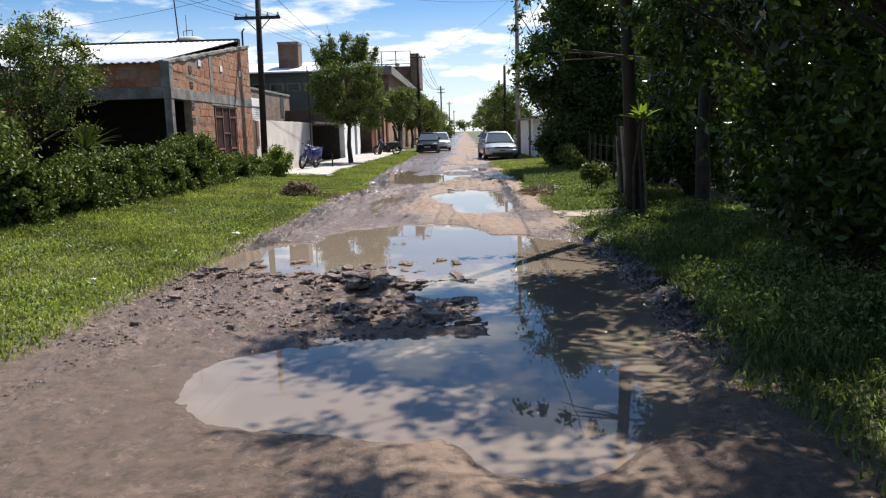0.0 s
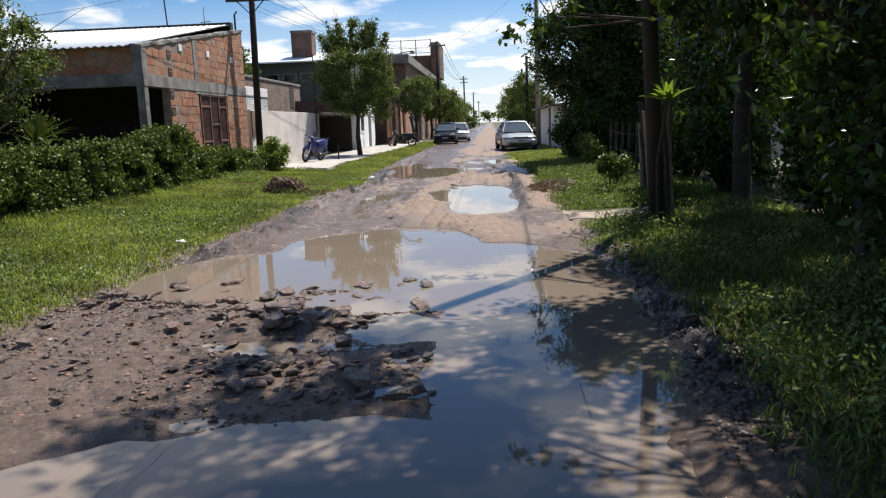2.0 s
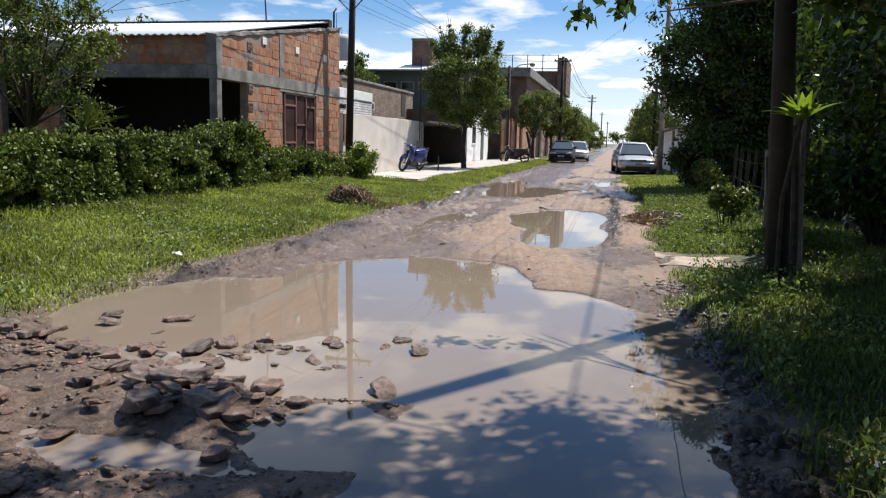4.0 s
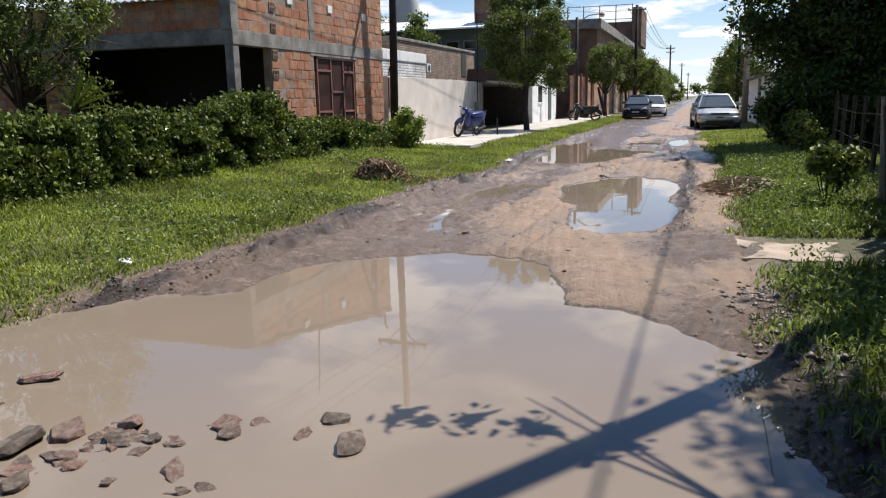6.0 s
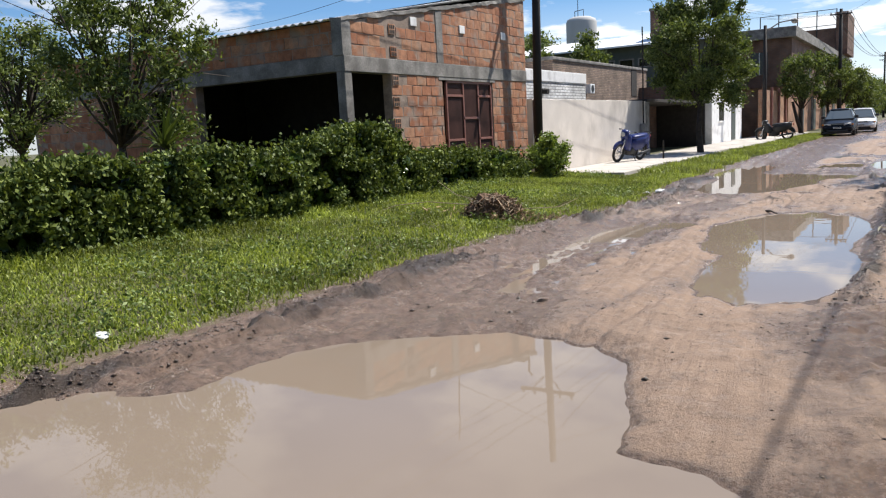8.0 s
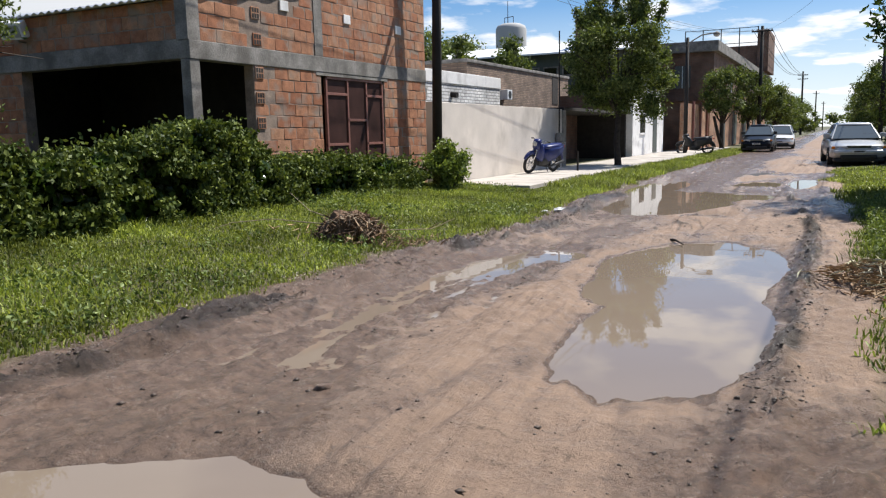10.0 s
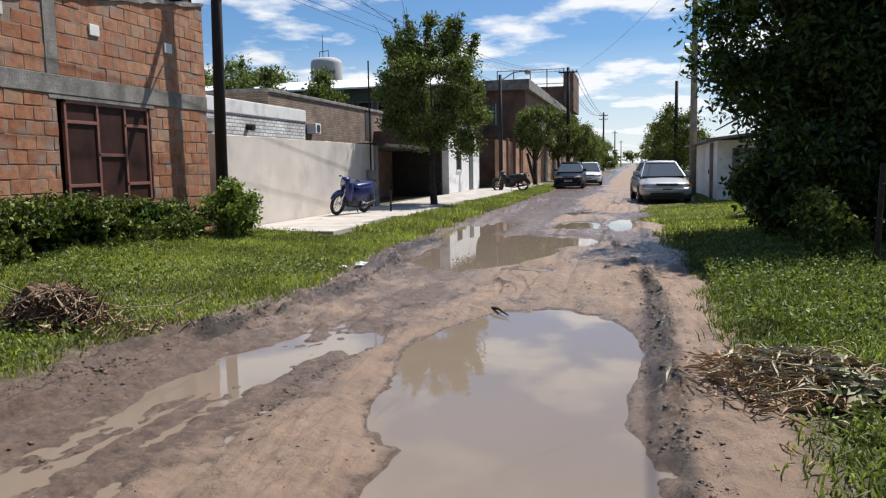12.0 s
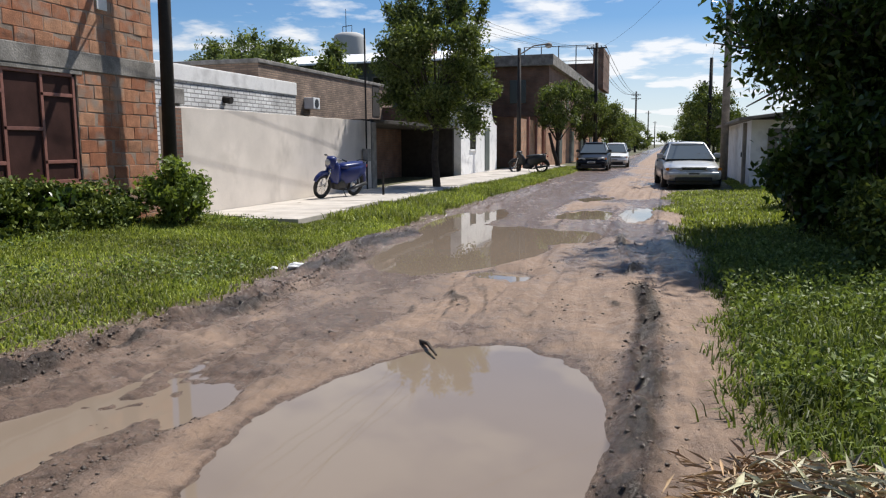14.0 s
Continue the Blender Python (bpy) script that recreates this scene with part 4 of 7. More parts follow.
# shaded brick wall with a gate, white house front
gw = thing("gateway", (-7.1, 42, 0.1), "dark brick gateway with a metal gate under an added shade slab", "wall")
part("bricks", boxed(-9.2, -8.95, 37.0, 46.6, -0.05, 2.05), DARK_BRICK, gw)
# unseen slab added to block the sun; it and the side carry painted shade
part("side", boxed(-8.94, -6.7, 46.4, 46.6, -0.05, 2.05), SHADE_DARK, gw)
part("shade_slab", boxed(-9.6, -6.5, 36.98, 46.62, 2.05, 2.17, 0.02), SHADE_DARK, gw, "low near-black slab added to shade the gateway")
part("gate", boxed(-8.94, -8.88, 40.0, 43.0, 0.2, 2.0, 0.01), SHADE_DARK, gw, "dark sheet-metal gate")
for k in range(7):
    part("gate_bar", boxed(-8.88, -8.85, 40.05 + k * 0.48, 40.09 + k * 0.48, 0.2, 2.0), RUST_FRAME, gw)
wh = thing("white_house", (-8, 50, 0.1), "small white rendered house front with rounded parapet", "house")
pts = [(46.7, -0.05), (53.6, -0.05), (53.6, 2.35)] + [(53.6 - 1.2 * math.sin(a), 2.35 + 0.95 * (1 - math.cos(a))) for a in np.linspace(0.2, math.pi / 2, 7)] + [(46.7, 3.3)]
bm = bmesh.new()
prism(bm, pts, "x", -6.9, FX)
part("wall", bm, WHITE_WASH, wh)
part("rear_block", boxed(-11, -6.91, 46.75, 53.5, -0.05, 3.0), DARK_BRICK, wh, "dark brick rear part")
part("door", boxed(FX, FX + 0.03, 51.0, 51.9, 0.2, 2.2, 0.008), GREEN_WALL, wh, "grey painted door")
wv = part("window", boxed(FX, FX + 0.02, 48.2, 49.2, 1.2, 2.1), PANE, wh)
part("frame", boxed(FX, FX + 0.05, 48.1, 49.3, 1.12, 1.2, 0.008), WHITE_WASH, wv)
part("cornice", boxed(-6.7, FX + 0.06, 46.6, 52.4, 3.3, 3.38, 0.01), CONCRETE, wh)

# ---- orange wall, two-storey brick building with terrace ----
ow = thing("orange_brick_wall", (-5.5, 60, 0), "orange brick street wall with dark posts", "wall")
part("bricks", boxed(-5.75, -5.55, 54.6, 63.0, -0.05, 2.75), ORANGE_BRICK, ow)
for k in range(4):
    part("post", boxed(-5.55, -5.43, 54.7 + k * 2.6, 54.9 + k * 2.6, -0.05, 2.9, 0.01), RUST_FRAME, ow)
tb = thing("two_storey_building", (-9, 75, 0), "two-storey brick building with concrete cornice and roof terrace", "building")
part("lower_wall", boxed(-16, -5.4, 63.0, 104, -0.05, 3.1), ORANGE_BRICK, tb)
part("upper_wall", boxed(-16, -5.2, 62.8, 104, 3.1, 6.1), DARK_BRICK, tb)
part("cornice", boxed(-16.3, -4.9, 62.4, 104.2, 6.1, 6.75, 0.03), CONCRETE, tb, "weathered concrete cornice band")
for y0 in (66, 71, 77, 84, 91, 97):
    w = part("window", boxed(-5.2, -5.18, y0, y0 + 1.3, 3.9, 5.2), PANE, tb)
    part("frame", boxed(-5.2, -5.12, y0 - 0.1, y0 + 1.4, 3.78, 3.9, 0.01), CONCRETE, w)
    part("mullion", boxed(-5.18, -5.14, y0 + 0.62, y0 + 0.68, 3.9, 5.2), PLASTIC, w)
for y0 in (68, 75, 82, 90):
    d = part("garage_door", boxed(-5.4, -5.36, y0, y0 + 2.4, 0.1, 2.4, 0.01), GREEN_WALL, tb)
    part("jamb", boxed(-5.4, -5.3, y0 - 0.2, y0, 0.0, 2.6, 0.01), CONCRETE, d)
sw = part("side_window", boxed(-7.6, -6.6, 62.77, 62.8, 3.9, 5.3), PANE, tb)
part("grille", boxed(-7.12, -7.08, 62.72, 62.77, 3.9, 5.3), PLASTIC, sw)
part("terrace_room", boxed(-9.6, -5.5, 94, 102, 6.75, 9.3), DARK_BRICK, tb)
part("tower_wall", boxed(-5.5, -4.5, 93.4, 101, 6.75, 10.7, 0.03), DARK_BRICK, tb, "tall dark brick end wall")
for k in range(5):
    part("rail_post", tube(bmesh.new(), [(-12.4 + k * 1.72, 94, 6.7), (-12.4 + k * 1.72, 94, 11.1)], [0.05, 0.05], 6), CABLE, tb)
for z in (9.6, 11.05):
    part("rail", tube(bmesh.new(), [(-12.4, 94, z), (-5.5, 94, z)], [0.035, 0.035], 6), CABLE, tb)
# long shed with a white roof
ls = thing("long_shed", (-17, 61, 0), "long grey-green shed with a white sheet roof", "building")
part("wall", boxed(-30, -8.6, 58, 62.0, 0, 6.2), GREEN_WALL, ls)
bm = bmesh.new()
prism(bm, [(57.3, 6.15), (62.0, 7.15), (62.0, 7.05), (57.3, 6.05)], "x", -30.4, -8.4)
part("roof", bm, ZINC, ls, "white sheet-metal roof")
for k in range(9):
    w = part("window", boxed(-21.0 + k * 1.25, -20.0 + k * 1.25, 57.96, 58.0, 4.75, 5.35), CONCRETE, ls)
    part("pane", boxed(-20.9 + k * 1.25, -20.1 + k * 1.25, 57.94, 57.96, 4.83, 5.27), PANE, w)
part("chimney", boxed(-13.0, -11.5, 59, 60.4, 6.4, 8.25, 0.03), DARK_BRICK, ls, "brick water-tank block on the roof")
part("chimney_cap", boxed(-13.05, -11.45, 58.95, 60.45, 8.25, 8.42, 0.02), CONCRETE, ls)

# ---- water tower far behind ----
wt = thing("water_tower", (-33, 98, 0), "tall pale concrete cylindrical water tower", "water tower")
part("tank", lathe(bmesh.new(), [(1.75, 9.0), (1.8, 9.3), (1.8, 13.3), (1.65, 13.7), (1.1, 13.95), (0.0, 14.05)], (-33, 98, 0), "z", 40), TANK, wt, smooth=True)
part("shaft", lathe(bmesh.new(), [(1.2, 0), (1.2, 9.05)], (-33, 98, 0), "z", 28), TANK, wt, smooth=True)
part("mast", tube(bmesh.new(), [(-33.4, 98, 14), (-33.4, 98, 16.6)], [0.05, 0.03], 6), CABLE, wt)
part("rail", tube(bmesh.new(), [(-33.8, 98, 14), (-33.8, 98, 14.7), (-32.7, 98, 14.8), (-32.7, 98, 14.05)], [0.05] * 4, 6), CABLE, wt)

# ---- shed and yard on the far right-hand verge ----
sh = thing("roadside_shed", (5.5, 44, 0), "small white shed with a lean-to sheet roof", "shed")
part("wall", boxed(4.15, 7.5, 39.6, 50, -0.05, 2.05), WHITE_WASH, sh)
bm = bmesh.new()
prism(bm, [(3.75, 2.02), (7.8, 2.5), (7.8, 2.58), (3.75, 2.10)], "y", 38.9, 50.4)
part("roof", bm, GREY_POLE, sh, "dark weathered sheet roof")
d = part("door", boxed(4.11, 4.15, 41.2, 42.1, 0.05, 1.9, 0.006), PLASTIC, sh, "white plank door")
part("handle", boxed(4.08, 4.11, 41.9, 41.98, 0.95, 1.1), BLACK, d)
part("door_post", boxed(4.05, 4.15, 40.9, 41.2, 0, 2.0, 0.01), GREY_POLE, sh)
part("front_panel", boxed(4.6, 6.2, 39.55, 39.6, 0.1, 1.8, 0.01), CONCRETE, sh)
hill = thing("far_house", (16, 34, 0), "grey gabled house roof behind the garden trees", "house")
part("wall", boxed(11, 20, 31, 38, -0.05, 2.6), PLASTER, hill)
bm = bmesh.new()
prism(bm, [(10.5, 2.5), (20.5, 2.5), (15.5, 5.4)], "y", 30.5, 38.5)
part("roof", bm, GREEN_WALL, hill, "dark grey sheet gable roof")
ylow = thing("yard_wall", (9, 27, 0), "low pale yard wall behind the garden fence", "wall")
part("wall", boxed(6.6, 12, 25.6, 25.8, -0.05, 0.85, 0.02), PLASTER, ylow)


# ---- poles, lamp and wires ----
def pole(x, y, h, r, mat, label, arms=(), group="poles along the street", lean=0.0, lamp=False):
    z = ground_at(x, y) - 0.05
    p = thing("utility_pole", (x, y, z), label, "utility pole", group)
    part("shaft", tube(bmesh.new(), [(x, y, z), (x + lean * 0.5, y, z + h * 0.5), (x + lean, y, z + h)], [r, r * 0.88, r * 0.72], 12), mat, p, smooth=True)
    for a in arms:
        xl = x + lean * a / h
        arm = part("crossarm", boxed(xl - 0.75, xl + 0.75, y - r - 0.09, y - r + 0.0, z + a - 0.05, z + a + 0.05, 0.01), mat, p)
        part("brace", tube(bmesh.new(), [(xl - 0.45, y - r - 0.04, z + a), (xl, y - r - 0.02, z + a - 0.45), (xl + 0.45, y - r - 0.04, z + a)], [0.018] * 3, 6), mat, p)
        for d in (-0.68, -0.35, 0.35, 0.68):
            part("insulator", lathe(bmesh.new(), [(0.0, 0.0), (0.035, 0.01), (0.045, 0.05), (0.025, 0.08), (0.035, 0.11), (0.0, 0.13)], (xl + d, y - r - 0.045, z + a + 0.045), "z", 8), TANK, arm)
    if lamp:
        part("lamp_arm", tube(bmesh.new(), [(x + lean, y, z + h - 0.3), (x + lean + 0.7, y - 0.2, z + h + 0.05), (x + lean + 1.3, y - 0.3, z + h + 0.1)], [0.03] * 3, 8), GREY_POLE, p)
        hd = part("lamp_head", lathe(bmesh.new(), [(0.0, 0.12), (0.10, 0.08), (0.17, 0.0), (0.15, -0.05)], (x + lean + 1.4, y - 0.3, z + h + 0.05), "z", 14), GREY_POLE, p, smooth=True)
        part("lens", lathe(bmesh.new(), [(0.15, -0.05), (0.10, -0.12), (0.0, -0.14)], (x + lean + 1.4, y - 0.3, z + h + 0.05), "z", 14), LAMP_GLASS, hd, smooth=True)
    return p


pole(-6.02, 26.5, 7.2, 0.115, OLD_POLE, "dark tarred wooden pole with a crossarm by the brick house", (5.25,), lean=0.12)
pole(-4.9, 51.5, 5.8, 0.11, OLD_POLE, "slim dark pole carrying a street lamp", lamp=True)
pole(-3.6, 76, 9.0, 0.16, OLD_POLE, "dark wooden pole with a crossarm and lamp", (8.6,), lamp=False)
pole(-3.6, 148, 10.0, 0.17, OLD_POLE, "distant dark wooden pole with crossarms", (9.4, 8.8))
pole(-3.6, 225, 10.0, 0.18, OLD_POLE, "distant dark wooden pole with crossarms", (9.4,))
pole(-3.6, 320, 10.0, 0.2, OLD_POLE, "distant dark wooden pole with crossarms", (9.4,))
pole(3.75, 44.6, 9.2, 0.14, GREY_POLE, "grey weathered wooden pole behind the parked car")
pole(3.29, 12.3, 7.6, 0.105, OLD_POLE, "dark wooden pole standing in the weeds by the fence", lean=-0.35)
pole(4.6, 75, 7.5, 0.16, OLD_POLE, "dark bare pole on the far verge")
pole(5.0, 96, 7.5, 0.16, OLD_POLE, "dark bare pole on the far verge")


def wire(a, b, sag, r=0.007):
    a, b = Vector(a), Vector(b)
    n = 24
    pts = [a.lerp(b, k / n) - Vector((0, 0, 4 * sag * (k / n) * (1 - k / n))) for k in range(n + 1)]
    return solo("cable", tube(bmesh.new(), pts, [r] * (n + 1), 5, False), CABLE, pts[0], "thin black overhead cable", "cable", "overhead cables")


for dx, z in ((-0.68, 0.15), (-0.35, 0.15), (0.35, 0.15), (0.68, 0.15)):
    wire((-5.95 + dx, 26.3, 5.25 + z), (-3.6 + dx, 75.8, 8.6 + z), 0.9, 0.006)
    wire((-3.6 + dx, 75.8, 8.6 + z), (-3.6 + dx, 147.8, 9.4 + z), 1.2, 0.02)
    wire((-5.95 + dx, 26.3, 5.25 + z), (-7.6 + dx, -14, 6.3 + z), 0.9, 0.006)
wire((-5.9, 26.4, 6.6), (-4.9, 51.5, 5.4), 0.5, 0.008)
wire((3.5, 12.3, 6.0), (3.7, 44.6, 6.4), 0.12, 0.013)
wire((3.5, 12.3, 6.0), (3.5, -18, 6.0), 0.12, 0.013)
wire((3.75, 44.6, 8.6), (-6.0, 26.5, 6.9), 0.5)
wire((-6.0, 26.5, 6.3), (-22, 30, 5.6), 0.5)
wire((-3.6, 76, 8.5), (3.75, 44.6, 8.9), 0.6)
wire((4.6, 75, 7.3), (3.75, 44.6, 8.7), 0.5)


# ---- trees and hedges ----
def tree(name, x, y, clumps, trunk_h, r, n_leaves, size, mat, seed, label, group="", lean=(0, 0), ratio=0.42, forks=1, category="tree", limb=0.14):
    """A tapered trunk, a limb to every clump of leaves, and many single leaves with gaps between the clumps."""
    rng = np.random.default_rng(seed)
    z = ground_at(x, y) - 0.06
    t = thing(name, (x, y, z), label, category, group)
    bm = bmesh.new()
    top = Vector((x + lean[0], y + lean[1], z + trunk_h))
    base = Vector((x, y, z))
    mid = base.lerp(top, 0.5) + Vector((rng.uniform(-0.08, 0.08), rng.uniform(-0.08, 0.08), 0))
    tube(bm, [base, base + Vector((0, 0, 0.12)), mid, top], [r * 1.5, r * 1.08, r * 0.9, r * 0.72], 9)
    for k in range(1, forks):
        q = top + Vector((rng.uniform(-0.7, 0.7), rng.uniform(-0.7, 0.7), 0.4))
        tube(bm, [base + Vector((0.08, 0, 0.05)), base.lerp(q, 0.5), q], [r * 0.9, r * 0.75, r * 0.55], 8)
    part("trunk", bm, BARK, t, smooth=True)
    bm = bmesh.new()
    for c in clumps[::1 if len(clumps) < 45 else 3]:
        c = Vector(c[:3])
        kink = top.lerp(c, 0.5) + Vector((rng.uniform(-0.15, 0.15), rng.uniform(-0.15, 0.15), 0.12))
        tube(bm, [top - Vector((0, 0, 0.15)), kink, c], [r * (limb + 0.2), r * limb, r * 0.08], 5)
        for _ in range(2):
            e = c + Vector(rng.normal(size=3)) * 0.35
            tube(bm, [kink.lerp(c, 0.4), e], [r * 0.14, r * 0.05], 4)
    part("limb_work", bm, BARK, t, smooth=True)
    mesh_part("crown", leaves("crown", clump_points(rng, clumps, n_leaves), size, mat, rng, ratio), t, "")
    return t


def crown_clumps(seed, cx, cy, cz, rx, ry, rz, n, r0, r1, cut=None):
    """Clumps over an uneven egg: mostly near its skin."""
    rng = np.random.default_rng(seed)
    out = []
    while len(out) < n:
        d = rng.normal(size=3)
        d /= np.linalg.norm(d)
        k = rng.uniform(0.35, 1.0) ** 0.5 * rng.uniform(0.82, 1.08)
        p = (cx + d[0] * rx * k, cy + d[1] * ry * k, cz + d[2] * rz * k)
        if cut is None or cut(*p):
            out.append((*p, rng.uniform(r0, r1)))
    return out


STREET = "street trees on the verge"
tree("street_tree", -4.75, 37.6, crown_clumps(1, -4.75, 37.6, 3.7, 1.8, 1.8, 2.0, 64, 0.3, 0.6) + [(-4.75, 37.5, 5.95, 0.35), (-5.4, 37.5, 5.7, 0.32), (-4.0, 37.5, 5.8, 0.34), (-3.6, 37.2, 2.3, 0.45), (-3.4, 37.0, 1.9, 0.3), (-3.2, 37.4, 2.9, 0.4)] + [(-4.75 + a + 0.08 * k * a, 37.6 + b, 5.0 + 0.22 * k, 0.26 - 0.035 * k) for a, b in ((-0.1, 0), (-0.9, 0.2), (0.75, -0.1), (0.35, 0.5), (-0.5, -0.4), (1.2, 0.3), (-1.3, 0.1)) for k in range(6 if abs(a) < 1 else 3)],
     1.9, 0.115, 52000, 0.12, LEAF_TREE, 11, "bushy olive-green street tree growing from the paving", STREET, limb=0.08)
tree("street_tree", -4.3, 60.5, crown_clumps(2, -4.2, 60.5, 3.5, 1.35, 1.35, 1.6, 26, 0.4, 0.6), 1.7, 0.14, 9000, 0.16, LEAF_TREE, 12, "dark green street tree with a forked trunk", STREET, forks=2)
tree("street_tree", -4.4, 76, crown_clumps(3, -4.3, 76, 3.9, 1.5, 1.5, 1.9, 26, 0.45, 0.7), 1.9, 0.14, 8000, 0.19, LEAF_TREE, 13, "dark green street tree", STREET)
tree("street_tree", -4.2, 84, crown_clumps(4, -4.0, 84, 4.0, 1.6, 1.6, 2.0, 24, 0.5, 0.8), 1.9, 0.14, 7000, 0.21, LEAF_TREE, 14, "dark green street tree", STREET)
tree("street_tree", -4.0, 98, crown_clumps(5, -3.8, 98, 3.4, 1.8, 1.8, 2.0, 24, 0.5, 0.9), 1.6, 0.14, 6000, 0.24, LEAF_TREE, 15, "dark green street tree", STREET)
tree("street_tree", -5.5, 130, crown_clumps(6, -5.5, 130, 3.2, 3.0, 6, 2.4, 30, 0.8, 1.4), 1.6, 0.2, 7000, 0.34, LEAF_TREE, 16, "bushy far tree on the verge", STREET)
tree("street_tree", -3.6, 116, crown_clumps(9, -3.4, 116, 2.2, 1.7, 2.0, 1.5, 22, 0.5, 0.8), 1.0, 0.12, 5000, 0.26, LEAF_TREE, 19, "low bushy tree at the far road side", STREET)
tree("street_tree", -3.6, 150, crown_clumps(10, -3.3, 150, 2.6, 2.2, 2.0, 1.9, 22, 0.6, 0.9), 1.0, 0.12, 4500, 0.34, LEAF_TREE, 20, "low bushy tree at the far road side", STREET)
tree("verge_tree", 5.4, 78, crown_clumps(7, 5.2, 77, 3.0, 3.0, 3.2, 2.5, 44, 0.5, 0.9), 1.4, 0.15, 16000, 0.2, LEAF_HEDGE, 17, "light green bushy tree on the far verge", STREET)
tree("verge_tree", 6.0, 95, crown_clumps(8, 5.6, 95, 3.6, 3.2, 4.0, 3.0, 36, 0.6, 1.0), 1.4, 0.15, 8000, 0.24, LEAF_TREE, 18, "light green bushy tree on the far verge", STREET)

# dense dark tree beyond the garden
tree("dense_tree", 5.2, 28.2, crown_clumps(21, 5.2, 28.0, 3.9, 2.25, 2.5, 3.6, 150, 0.4, 0.75, lambda x, y, z: z > 0.45) +
     crown_clumps(22, 5.3, 28.2, 3.6, 1.6, 1.9, 3.0, 60, 0.6, 0.9, lambda x, y, z: z > 0.5) + [(2.75, 28.2, 5.4, 0.3), (2.55, 28.0, 4.9, 0.28), (2.7, 28.0, 4.0, 0.3), (2.6, 28.1, 3.1, 0.25), (2.9, 28.0, 5.9, 0.4)] + crown_clumps(26, 4.35, 27.3, 4.3, 1.4, 1.4, 2.9, 60, 0.4, 0.7),
     1.5, 0.2, 95000, 0.135, LEAF_DARK, 23, "large dense dark-leaved tree with foliage almost to the ground", limb=0.2)

tree("dense_tree", 8.6, 27.0, crown_clumps(24, 8.4, 27.0, 3.0, 1.9, 2.0, 2.6, 60, 0.4, 0.75, lambda x, y, z: z > 0.9), 1.5, 0.16, 24000, 0.13, LEAF_DARK, 25, "dense dark-leaved tree behind the yard fence", limb=0.2)

# garden trees along the fence
NEAR = "garden trees over the fence"


def near_ok(x, y, z):
    return z > 0.35 and (x > 3.15 or (z > 3.0 and x > 2.2)) and not (y > 11.4 and z < 2.4)


over = np.random.default_rng(30)
canopy = []
for _ in range(54):
    cy = over.uniform(7.4, 10.7)
    reach = 1.02 + 1.8 * abs((cy - 9.7) / 2.5) ** 2
    canopy.append((over.uniform(reach, 3.6), cy, over.uniform(5.0, 5.8), over.uniform(0.28, 0.5)))
tree("garden_tree", 4.35, 5.9, crown_clumps(31, 4.5, 5.6, 3.5, 1.9, 2.6, 2.7, 50, 0.35, 0.7, near_ok) + canopy + [(2.1 + 0.16 * k, 7.4 + 0.35 * (k % 3), 3.3 + 0.33 * k, 0.34) for k in range(7)] + [(2.5, 7.2, 4.9, 0.5), (2.2, 8.0, 5.2, 0.45), (2.8, 6.3, 5.2, 0.55), (2.0, 6.6, 5.6, 0.4), (2.7, 8.6, 4.6, 0.45), (1.7, 7.4, 5.8, 0.35)],
     1.6, 0.1, 40000, 0.115, LEAF_DARK, 33, "broad-leaved garden tree overhanging the road", NEAR, ratio=0.5, limb=0.1)
tree("garden_tree", 4.5, 9.4, crown_clumps(34, 4.9, 9.6, 3.9, 2.0, 2.4, 3.1, 84, 0.35, 0.7, near_ok) + [(2.6, 9.7, 3.9, 0.4), (2.3, 9.9, 3.5, 0.28), (2.0, 9.6, 4.1, 0.35), (1.8, 10.4, 4.6, 0.35), (2.4, 10.6, 5.2, 0.5), (3.0, 10.9, 4.6, 0.5), (3.9, 12.0, 2.5, 0.35), (4.0, 11.7, 2.2, 0.35), (2.85, 9.7, 2.36, 0.26), (3.1, 9.9, 2.3, 0.3), (3.3, 9.6, 2.5, 0.36), (2.7, 9.6, 2.72, 0.26), (3.0, 9.5, 2.9, 0.36), (3.35, 9.3, 2.2, 0.3), (2.5, 11.2, 2.75, 0.2), (2.1, 11.2, 2.56, 0.18), (1.75, 11.1, 2.42, 0.17), (1.45, 11.0, 2.34, 0.15)],
     1.7, 0.11, 34000, 0.115, LEAF_DARK, 35, "broad-leaved garden tree overhanging the road", NEAR, ratio=0.5, limb=0.12)
tree("garden_tree", 4.6, 13.2, crown_clumps(48, 4.8, 13.4, 4.5, 1.6, 1.7, 1.7, 50, 0.35, 0.65, lambda x, y, z: z > 2.7 and x > 4.05 and math.hypot(x - 3.36 - 0.3125 * (z - 1.65), y - 12.15 - 0.541 * (z - 1.65)) > 0.95), 2.4, 0.12, 26000, 0.12, LEAF_DARK, 49,
     "tall garden tree rising behind the stake fence", NEAR, ratio=0.5)
tree("garden_tree", 4.6, 2.6, crown_clumps(36, 4.7, 2.8, 3.3, 1.6, 1.9, 2.7, 46, 0.35, 0.7, lambda x, y, z: z > 0.4 and x > 3.2), 1.6, 0.1, 13000, 0.12, LEAF_DARK, 37,
     "broad-leaved garden tree beside the road", NEAR, ratio=0.5)
tree("garden_tree", 6.6, 12.6, crown_clumps(38, 6.6, 12.6, 3.3, 2.0, 2.2, 2.6, 60, 0.45, 0.8, lambda x, y, z: z > 0.4), 1.6, 0.14, 14000, 0.14, LEAF_DARK, 39,
     "dark garden tree behind the fence", NEAR)
